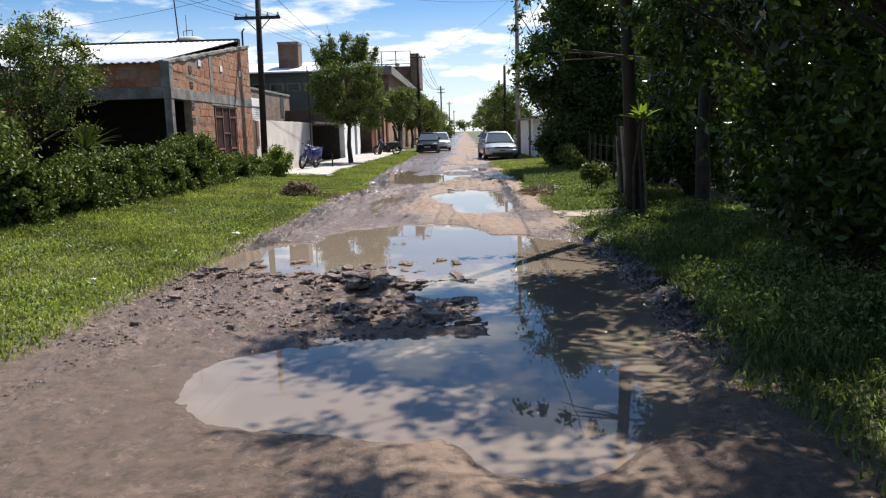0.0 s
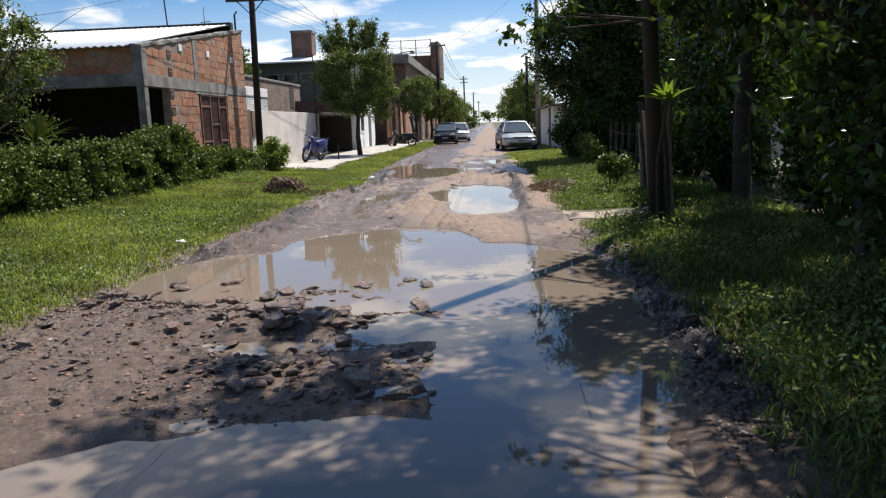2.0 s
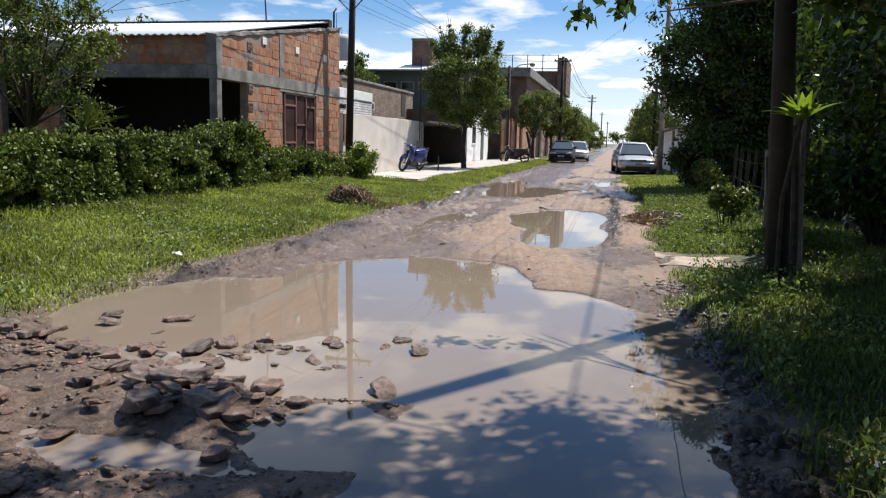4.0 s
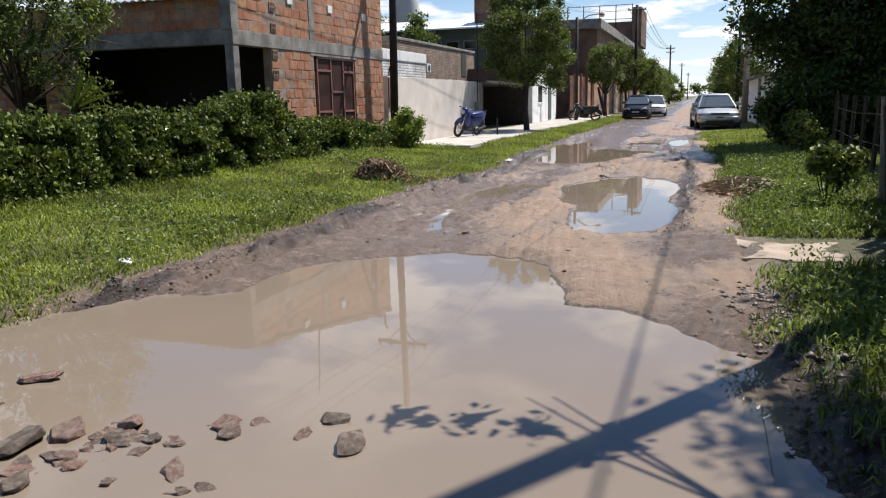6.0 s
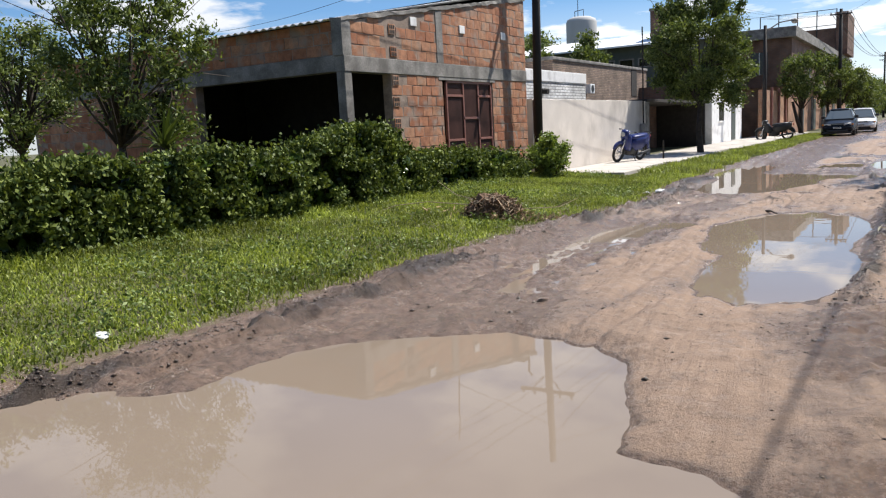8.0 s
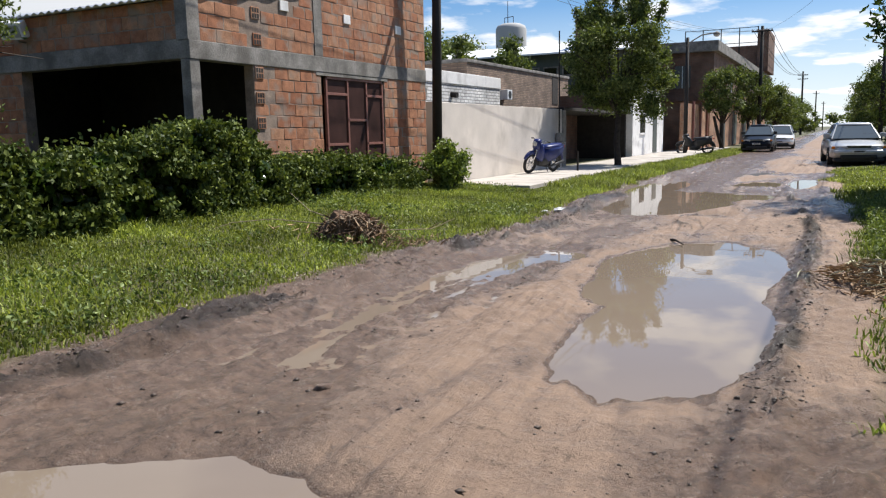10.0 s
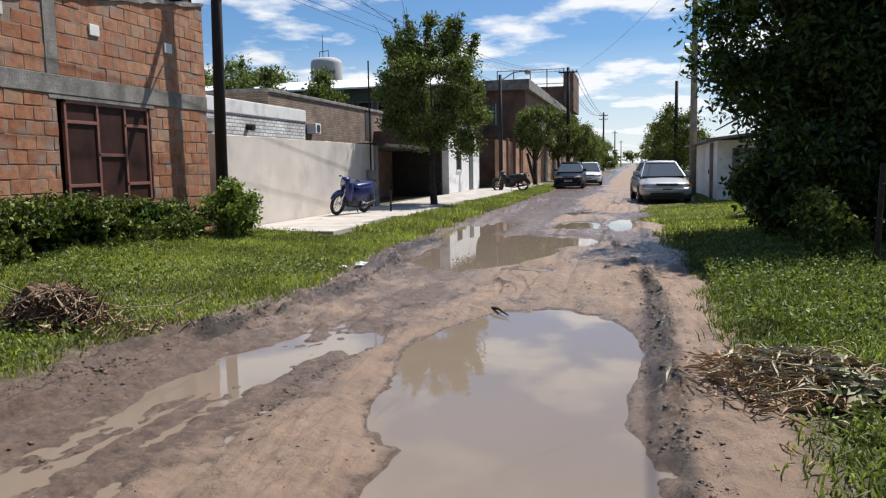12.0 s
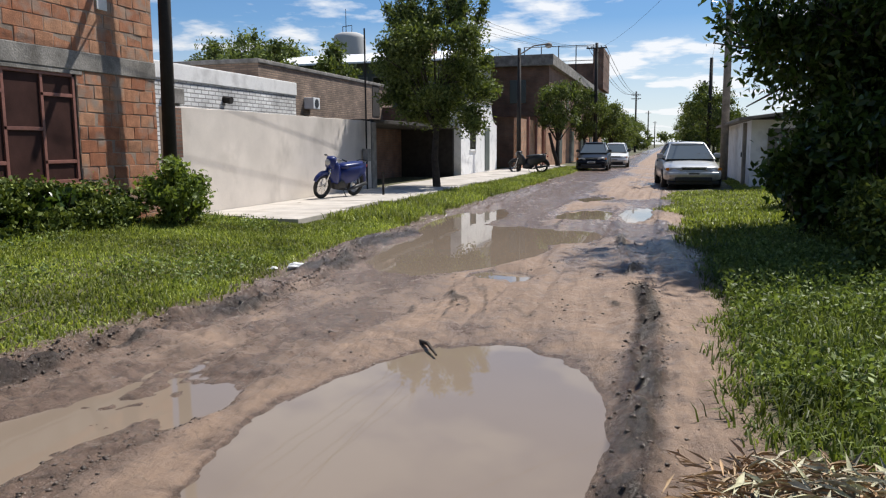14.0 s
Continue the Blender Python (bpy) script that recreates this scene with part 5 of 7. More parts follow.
tree("garden_tree", 7.3, 7.0, crown_clumps(40, 7.3, 7.0, 3.0, 1.8, 4.6, 2.9, 80, 0.5, 0.9, lambda x, y, z: z > 0.3), 1.6, 0.14, 17000, 0.16, LEAF_DARK, 41,
     "dark garden tree behind the fence", NEAR)
tree("garden_tree", 6.1, 16.8, crown_clumps(44, 6.1, 16.8, 3.2, 1.7, 2.0, 2.7, 60, 0.45, 0.8, lambda x, y, z: z > 0.4), 1.4, 0.13, 22000, 0.14, LEAF_DARK, 45,
     "dark garden tree behind the fence", NEAR)
tree("garden_tree", 6.9, 21.6, crown_clumps(46, 6.9, 21.6, 3.2, 1.8, 2.0, 2.8, 60, 0.45, 0.8, lambda x, y, z: z > 0.4), 1.4, 0.13, 20000, 0.15, LEAF_DARK, 47,
     "dark garden tree behind the fence", NEAR)
tree("garden_tree", 9.4, 19.5, crown_clumps(42, 9.4, 19.5, 2.6, 1.6, 2.2, 2.0, 40, 0.4, 0.7, lambda x, y, z: z > 0.5), 1.2, 0.12, 12000, 0.13, LEAF_DARK, 43,
     "dark garden tree behind the fence", NEAR)


def bush(x, y, rx, ry, h, n, size, mat, seed, label, category="bush", group="", name="bush"):
    rng = np.random.default_rng(seed)
    z = ground_at(x, y) - 0.03
    b = thing(name, (x, y, z), label, category, group)
    cl = crown_clumps(seed, x, y, z + h * 0.52, rx * 0.72, ry * 0.72, h * 0.40, max(8, int(14 * rx * ry / 0.3)), min(rx, ry, h) * 0.28, min(rx, ry, h) * 0.45)
    bm = bmesh.new()
    for c in cl:
        tube(bm, [(x + (c[0] - x) * 0.15, y + (c[1] - y) * 0.15, z), (x + (c[0] - x) * 0.6, y + (c[1] - y) * 0.6, z + (c[2] - z) * 0.5), c[:3]], [0.014, 0.011, 0.005], 4)
    tagged(part("stem_work", bm, BARK, b), kind="stuff")
    mesh_part("leaves", leaves("leaves", clump_points(rng, cl, n), size, mat, rng, 0.5), b)
    return b


bush(-5.35, 25.75, 0.62, 0.75, 1.15, 6500, 0.085, LEAF_BUSH, 51, "bright green leafy bush against the brick house")
bush(-6.3, 11.2, 0.9, 1.1, 2.05, 13000, 0.085, LEAF_HEDGE, 52, "tall rounded bush at the end of the hedge")
bush(-7.3, 12.9, 1.0, 1.3, 2.2, 9000, 0.085, LEAF_HEDGE, 53, "loose garden bush behind the hedge")
bush(3.95, 23.9, 0.55, 0.6, 0.95, 5500, 0.075, LEAF_HEDGE, 54, "rounded feathery bush on the verge")
bush(3.35, 16.6, 0.4, 0.45, 0.8, 2600, 0.08, LEAF_HEDGE, 55, "small bush by the stake fence")
bush(4.3, 7.9, 0.8, 2.3, 1.6, 6500, 0.11, LEAF_DARK, 56, "dark undergrowth shrub below the garden trees", group="undergrowth")
bush(4.4, 4.6, 0.75, 1.5, 1.4, 4000, 0.11, LEAF_DARK, 57, "dark undergrowth shrub below the garden trees", group="undergrowth")
bush(4.9, 11.0, 0.8, 1.0, 1.7, 6000, 0.11, LEAF_DARK, 58, "dark undergrowth shrub below the garden trees", group="undergrowth")
bush(5.0, 15.2, 0.8, 1.2, 1.7, 7000, 0.11, LEAF_DARK, 47, "dark undergrowth shrub below the garden trees", group="undergrowth")
bush(5.3, 18.6, 0.8, 1.4, 1.6, 7000, 0.11, LEAF_DARK, 48, "dark undergrowth shrub below the garden trees", group="undergrowth")
bush(5.6, 25.8, 1.1, 1.2, 1.6, 6000, 0.12, LEAF_DARK, 59, "dark shrub under the dense tree", group="undergrowth")
bush(4.35, 25.9, 0.9, 0.9, 2.0, 8000, 0.12, LEAF_DARK, 66, "dark shrub under the dense tree", group="undergrowth")
bush(3.75, 27.0, 0.75, 0.9, 1.9, 8000, 0.12, LEAF_DARK, 67, "dark shrub under the dense tree", group="undergrowth")
bush(4.6, 31.6, 1.0, 1.4, 1.3, 5000, 0.12, LEAF_DARK, 60, "dark shrub under the dense tree", group="undergrowth")

tree("sparse_tree", -8.2, 16.3, crown_clumps(61, -7.95, 16.4, 2.75, 1.35, 1.2, 1.35, 60, 0.18, 0.42), 1.3, 0.07, 13000, 0.085, LEAF_TREE, 62, "thin sparse garden tree with bare twigs", limb=0.3)
tree("sparse_tree", -11.4, 16.6, crown_clumps(63, -11.4, 16.5, 2.6, 1.3, 1.0, 1.2, 40, 0.25, 0.5), 1.4, 0.08, 9000, 0.085, LEAF_TREE, 64, "thin sparse garden tree with bare twigs", limb=0.3)
FAR = "trees behind the houses"
for k, (x, y, h, r) in enumerate(((-24, 62, 9.2, 3.0), (-19.5, 54, 7.2, 2.0), (-21, 40, 6.6, 2.4), (-27, 44, 6.8, 2.6), (-30, 66, 9.0, 3.2), (-15.5, 54, 6.6, 1.8), (-34, 52, 7.0, 3.0), (-6.5, 165, 7.0, 3.4), (-7, 205, 8.0, 4.0), (6.5, 128, 7.0, 3.2), (6.5, 165, 8.0, 3.6), (6.0, 215, 8.0, 3.8))):
    tree("far_tree", x, y, crown_clumps(70 + k, x, y, h * 0.66, r, r, h * 0.30, 28, r * 0.22, r * 0.38), h * 0.35, 0.18, 9000, 0.27, LEAF_TREE, 80 + k, "leafy tree rising behind the roofs", FAR)

wr = np.random.default_rng(88)
woods = [(wr.uniform(-90, 90), wr.uniform(300, 380), wr.uniform(1.5, 6.5), wr.uniform(1.5, 3.2)) for _ in range(150)]
woods = [w for w in woods if abs(w[0] + 0.5) > 4 or w[1] > 365]
tagged(mesh_part("far_woods", leaves("far_woods", clump_points(wr, woods, 12000), 1.3, LEAF_TREE, wr, 0.6)), "distant line of trees closing the road", "woods", "", "stuff")

# hedge: leaves over an uneven clipped body, woody stems inside
hedge_rng = np.random.default_rng(90)


def hedge_top(y):
    return (0.92 + 0.26 * np.clip((20.2 - y) / 0.3, 0, 1) + 0.30 * np.exp(-((y - 19.2) / 0.75) ** 2) - 0.18 * np.clip((y - 22.4) / 2.2, 0, 1)
            + 0.22 * fbm(y * 1.1, y * 0 + 5.5, 95) + 0.22 * fbm(y * 4.0, y * 0 + 1.5, 96))


hd = thing("hedge", (-5.85, 18, 0.2), "overgrown leafy green hedge along the house plot", "hedge")
n = 98000
hy = hedge_rng.uniform(11.0, 25.2, n)
zt = hedge_top(hy)
side = hedge_rng.uniform(0, 1, n)
front_bulge = 0.18 * fbm(hy * 1.4, side * 3, 97) + 0.10 * fbm(hy * 4, side * 9, 98)
hx = np.where(side < 0.62, -5.52 + front_bulge + hedge_rng.normal(0, 0.05, n), hedge_rng.uniform(-6.3, -5.5, n))
hz = np.where(side < 0.62, 0.22 + (zt - 0.2) * hedge_rng.uniform(0, 1, n) ** 0.85, zt + hedge_rng.normal(0, 0.06, n) + np.where(hedge_rng.uniform(0, 1, n) < 0.03, hedge_rng.uniform(0, 0.18, n), 0))
hx = np.where(side < 0.62, hx + 0.22 * fbm(hy * 4.5, hz * 1.3, 94), hx)
hx = np.where((side < 0.62), hx - 0.10 * np.clip((hz - zt + 0.3) / 0.3, 0, 1) ** 2, hx)
keep = fbm(hy * 3.2, hz * 4.0 + 9, 99, 3) > -0.03
mesh_part("leaves", leaves("leaves", np.stack([hx, hy, hz], 1)[keep], 0.066, LEAF_HEDGE, hedge_rng, 0.62, 0.5), hd)
bm = bmesh.new()
for k in range(70):
    y = 11.1 + k * 0.2
    x = -5.85 + hedge_rng.uniform(-0.2, 0.2)
    h = float(hedge_top(np.array([y]))[0])
    tube(bm, [(x, y, 0.1), (x + hedge_rng.uniform(-0.1, 0.1), y + hedge_rng.uniform(-0.15, 0.15), h * 0.6), (x + hedge_rng.uniform(-0.2, 0.2), y + hedge_rng.uniform(-0.25, 0.25), h - 0.1)], [0.02, 0.016, 0.006], 5)
tagged(part("stem_work", bm, BARK, hd), kind="stuff")
# darker leaf colour inside the hedge paints the shade seen through its gaps
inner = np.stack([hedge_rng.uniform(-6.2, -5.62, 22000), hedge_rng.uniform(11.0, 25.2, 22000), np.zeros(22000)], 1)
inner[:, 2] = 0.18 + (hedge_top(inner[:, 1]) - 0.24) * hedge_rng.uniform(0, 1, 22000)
mesh_part("inner_shade_leaves", leaves("inner_shade_leaves", inner, 0.13, LEAF_DARK, hedge_rng, 0.7, 0.3), hd)


def spiky(x, y, z, n, length, mat, seed, label, name="yucca", flat=0.5, width=0.05, category="plant"):
    """A rosette of long pointed leaves that bend over."""
    r = random.Random(seed)
    p = thing(name, (x, y, z), label, category)
    for k in range(n):
        a, e = r.uniform(0, 2 * math.pi), r.uniform(flat * 0.5, 1.4)
        ln = length * r.uniform(0.7, 1.1)
        d = Vector((math.cos(a) * math.cos(e), math.sin(a) * math.cos(e), math.sin(e)))
        s = Vector((-math.sin(a), math.cos(a), 0))
        bm = bmesh.new()
        prev = None
        for q in range(5):
            f = q / 4
            c = Vector((x, y, z)) + d * ln * f - Vector((0, 0, 0.28 * ln * f * f))
            w = width * (0.6 + 1.2 * f * (1 - f)) * (1 - f * 0.96)
            row = [bm.verts.new(c - s * w), bm.verts.new(c + Vector((0, 0, -w * 0.5))), bm.verts.new(c + s * w)]
            if prev:
                for j in range(2):
                    bm.faces.new((prev[j], prev[j + 1], row[j + 1], row[j]))
            prev = row
        part("leaf", bm, mat, p, smooth=True)
    return p


yu = spiky(-6.95, 16.1, 1.35, 34, 0.95, LEAF_HEDGE, 5, "spiky grey-green yucca behind the hedge")
part("stem", tube(bmesh.new(), [(-6.95, 16.1, 0.15), (-6.93, 16.1, 0.8), (-6.95, 16.1, 1.4)], [0.09, 0.08, 0.07], 8), BARK, yu)
ep = spiky(3.36, 12.15, 1.62, 24, 0.40, LEAF_LIME, 6, "lime-green leafy plant tied to the pole", "climbing_plant", 0.6, 0.075)
part("stem", tube(bmesh.new(), [(3.27, 12.22, 0.0), (3.25, 12.16, 0.9), (3.36, 12.15, 1.66)], [0.025, 0.022, 0.02], 6), BARK, ep)
fl = thing("flower_bush", (-6.2, 11.9, 0.2), "few red flowers on a leafy garden shrub", "plant")
fr = random.Random(9)
for k in range(9):
    c = Vector((-6.1 + fr.uniform(-0.3, 0.3), 12.0 + fr.uniform(-0.7, 0.7), 2.0 + fr.uniform(-0.15, 0.2)))
    part("stalk", tube(bmesh.new(), [(-6.2, 11.9, 0.25), c - Vector((0, 0, 0.5)), c], [0.01, 0.008, 0.005], 4), BARK, fl)
    bm = bmesh.new()
    for j in range(5):
        a = j * 1.257
        tip = c + Vector((math.cos(a), math.sin(a), 0.4)) * 0.05
        s = Vector((-math.sin(a), math.cos(a), 0)) * 0.02
        bm.faces.new([bm.verts.new(c), bm.verts.new(c.lerp(tip, 0.6) + s), bm.verts.new(tip), bm.verts.new(c.lerp(tip, 0.6) - s)])
    part("flower", bm, RED, fl)

# ---- stake fence and wire fence ----
sf = thing("stake_fence", (3.85, 14.6, 0.05), "rough grey fence of uneven split wooden stakes", "fence")
fr = random.Random(21)
for k in range(30):
    f = k / 29
    x, y = 3.55 + 0.5 * f + fr.uniform(-0.05, 0.05), 12.7 + 4.3 * f + fr.uniform(-0.04, 0.04)
    h, r0 = fr.uniform(1.15, 1.75), fr.uniform(0.025, 0.06)
    z = ground_at(x, y) - 0.05
    lx, ly = fr.uniform(-0.14, 0.14), fr.uniform(-0.14, 0.14)
    part("stake", tube(bmesh.new(), [(x, y, z), (x + lx * 0.4, y + ly * 0.5, z + h * 0.5), (x + lx, y + ly, z + h)], [r0, r0 * 0.9, r0 * 0.65], 7), GREY_POLE if k % 3 else BARK, sf)
for z in (0.5, 1.05):
    part("wire", tube(bmesh.new(), [(3.5, 12.6, z + 0.05), (3.8, 14.9, z), (4.1, 17.1, z + 0.04)], [0.006] * 3, 5), CABLE, sf)
wf = thing("wire_fence", (4.4, 21, 0.05), "sagging wire fence on thin dark posts", "fence")
for k in range(6):
    x, y = 4.12 + 0.04 * k, 17.4 + k * 1.15
    z = ground_at(x, y) - 0.05
    part("post", tube(bmesh.new(), [(x, y, z), (x + 0.03, y, z + 1.25)], [0.035, 0.03], 7), BARK, wf)
for z in (0.35, 0.7, 1.1):
    part("strand", tube(bmesh.new(), [(4.1, 17.3, z), (4.2, 20.3, z - 0.04), (4.34, 23.2, z)], [0.004] * 3, 4), CABLE, wf)

# ---- grass ----
grass_rng = np.random.default_rng(100)


def blades(name, x, y, height, width, mat, label, bend=1.15):
    n = len(x)
    z = ground_height(x, y) - 0.01
    h = height * grass_rng.uniform(0.55, 1.25, n)
    a = grass_rng.uniform(0, 2 * np.pi, n)
    lean = grass_rng.uniform(0.15, bend, n) * h
    drop = np.clip(lean / h - 0.5, 0, 0.6) * h
    b = grass_rng.uniform(0, 2 * np.pi, n)
    w = width * grass_rng.uniform(0.6, 1.2, n)
    sx, sy = np.cos(b) * w, np.sin(b) * w
    base, mid_c = np.stack([x, y, z], 1), np.stack([x + np.cos(a) * lean * 0.35, y + np.sin(a) * lean * 0.35, z + h * 0.6], 1)
    tip = np.stack([x + np.cos(a) * lean, y + np.sin(a) * lean, z + h * 0.95 - drop], 1)
    s = np.stack([sx, sy, np.zeros(n)], 1)
    verts = np.stack([base - s, base + s, mid_c + s * 0.75, mid_c - s * 0.75, tip], 1).reshape(-1, 3)
    i = np.arange(n)[:, None] * 5
    index = (i + np.array([0, 1, 2, 0, 2, 3, 3, 2, 4])).ravel()
    ob = mesh_part("grass", fast_mesh(name, verts, 3, index, mat))
    return tagged(ob, label, "grass", "", "stuff")


def scatter(x0, x1, y0, y1, n):
    return grass_rng.uniform(x0, x1, n), grass_rng.uniform(y0, y1, n)


x, y = scatter(-6.3, -1.7, 3.5, 29, 215000)
k = ~((y > 27.17) & (x < -3.95))
x, y = x[k], y[k]
d = left_edge(y) - x + 0.35 * fbm(x * 2.2, y * 2.2, 101)
k = (d > grass_rng.uniform(-0.05, 0.3, len(x)))
x, y = x[k], y[k]
blades("left_grass", x, y, 0.055 + 0.10 * np.clip(fbm(x * 0.8, y * 0.8, 102) + 0.08, 0, 1) + 0.10 * np.clip((-5.2 - x) / 0.4, 0, 1), 0.0082, GRASS, "short bright green verge grass")
x, y = scatter(-4.05, -1.8, 28, 62, 36000)
k = left_edge(y) - x + 0.5 * fbm(x * 2, y * 2, 103) > 0.1
blades("far_left_grass", x[k], y[k], 0.15, 0.011, GRASS, "green verge grass beside the paving")
x, y = scatter(1.7, 5.2, 2.2, 26, 150000)
d = x - right_edge(y) + 0.4 * fbm(x * 2.2, y * 2.2, 104)
slab_gap = (y > 13.2) & (y < 14.5) & (x < 4.0)
husk_gap = ((x - 2.42) / 0.55) ** 2 + ((y - 18.15) / 0.72) ** 2 < 1
k = (d > grass_rng.uniform(-0.05, 0.35, len(x))) & ~slab_gap & ~husk_gap
x, y = x[k], y[k]
blades("right_grass", x, y, 0.08 + 0.17 * np.clip(fbm(x * 0.9, y * 0.9, 105) + 0.2, 0, 1) * np.clip((x - right_edge(y)) / 0.7, 0.2, 1), 0.0072, GRASS_LONG, "long uneven green verge grass and weeds", 1.3)
x, y = scatter(1.3, 6.0, 26, 46, 42000)
k = (x - right_edge(y) + 0.8 * fbm(x * 1.2, y * 0.9, 106) + 0.5 * fbm(x * 4, y * 4, 109) > 0.08) & ~((y > 38.2) & (x < 3.7))
blades("far_right_grass", x[k], y[k], 0.07 + 0.06 * np.clip((33 - y[k]) / 3, 0, 1), 0.012, GRASS, "green verge grass before the parked car")
# weeds among the grass
x, y = scatter(2.0, 4.6, 5, 27, 60000)
k = (fbm(x * 1.3, y * 1.3, 107) > -0.02) & (x - right_edge(y) > 0.15) & ~((y > 13.2) & (y < 14.5)) & ~(((x - 2.42) / 0.6) ** 2 + ((y - 18.15) / 0.8) ** 2 < 1)
x, y = x[k], y[k]
c = np.stack([x, y, ground_height(x, y) + grass_rng.uniform(0.02, 0.22, len(x))], 1)
tagged(mesh_part("weeds", leaves("weeds", c, 0.042, LEAF_WEED, grass_rng, 0.5, 0.0)), "small leafy weeds among the verge grass", "weeds", "", "stuff")
x, y = scatter(-5.6, -2.3, 5, 27, 26000)
k = (fbm(x * 1.1, y * 1.1, 108) > 0.02) & (x < left_edge(y) - 0.2)
x, y = x[k], y[k]
c = np.stack([x, y, ground_height(x, y) + grass_rng.uniform(0.03, 0.13, len(x))], 1)
tagged(mesh_part("weeds", leaves("weeds", c, 0.045, LEAF_WEED, grass_rng, 0.5, 0.0)), "small clover-like weeds in the lawn", "weeds", "", "stuff")


# ---- vehicles ----
def loft(stations, n=6):
    """A body through stations (y, half width, low z, high z): each a rounded-corner outline."""
    bm = bmesh.new()
    rings = []
    for y, w, z0, z1 in stations:
        h = z1 - z0
        prof = [(0, z0), (w * 0.82, z0), (w * 0.98, z0 + 0.12 * h), (w, z0 + 0.45 * h), (w * 0.97, z0 + 0.75 * h), (w * 0.86, z1 - 0.05 * h), (w * 0.55, z1), (0, z1 + 0.012)]
        ring = [bm.verts.new((x, y, z)) for x, z in prof] + [bm.verts.new((-x, y, z)) for x, z in reversed(prof[1:-1])]
        rings.append(ring)
    k = len(rings[0])
    for a, b in zip(rings, rings[1:]):
        for i in range(k):
            bm.faces.new((a[i], a[(i + 1) % k], b[(i + 1) % k], b[i]))
    bm.faces.new(rings[0]), bm.faces.new(list(reversed(rings[-1])))
    bmesh.ops.recalc_face_normals(bm, faces=bm.faces)
    return bm


def wheel(parent, x, y, r, w, side):
    t = part("wheel", lathe(bmesh.new(), [(r * 0.62, -w / 2), (r * 0.93, -w / 2), (r, -w * 0.32), (r, w * 0.32), (r * 0.93, w / 2), (r * 0.62, w / 2)], (x, y, r), "x", 28), RUBBER, parent, "black tyre", smooth=True)
    o = w / 2 * side
    part("rim", lathe(bmesh.new(), [(r * 0.64, o * 0.8), (r * 0.60, o * 0.95), (r * 0.3, o * 0.75), (r * 0.16, o * 0.98), (0, o * 1.0)], (x, y, r), "x", 24), CHROME, t, smooth=True)
    part("hub", lathe(bmesh.new(), [(r * 0.12, o * 1.02), (r * 0.1, o * 1.08), (0, o * 1.1)], (x, y, r), "x", 12), BLACK, t)


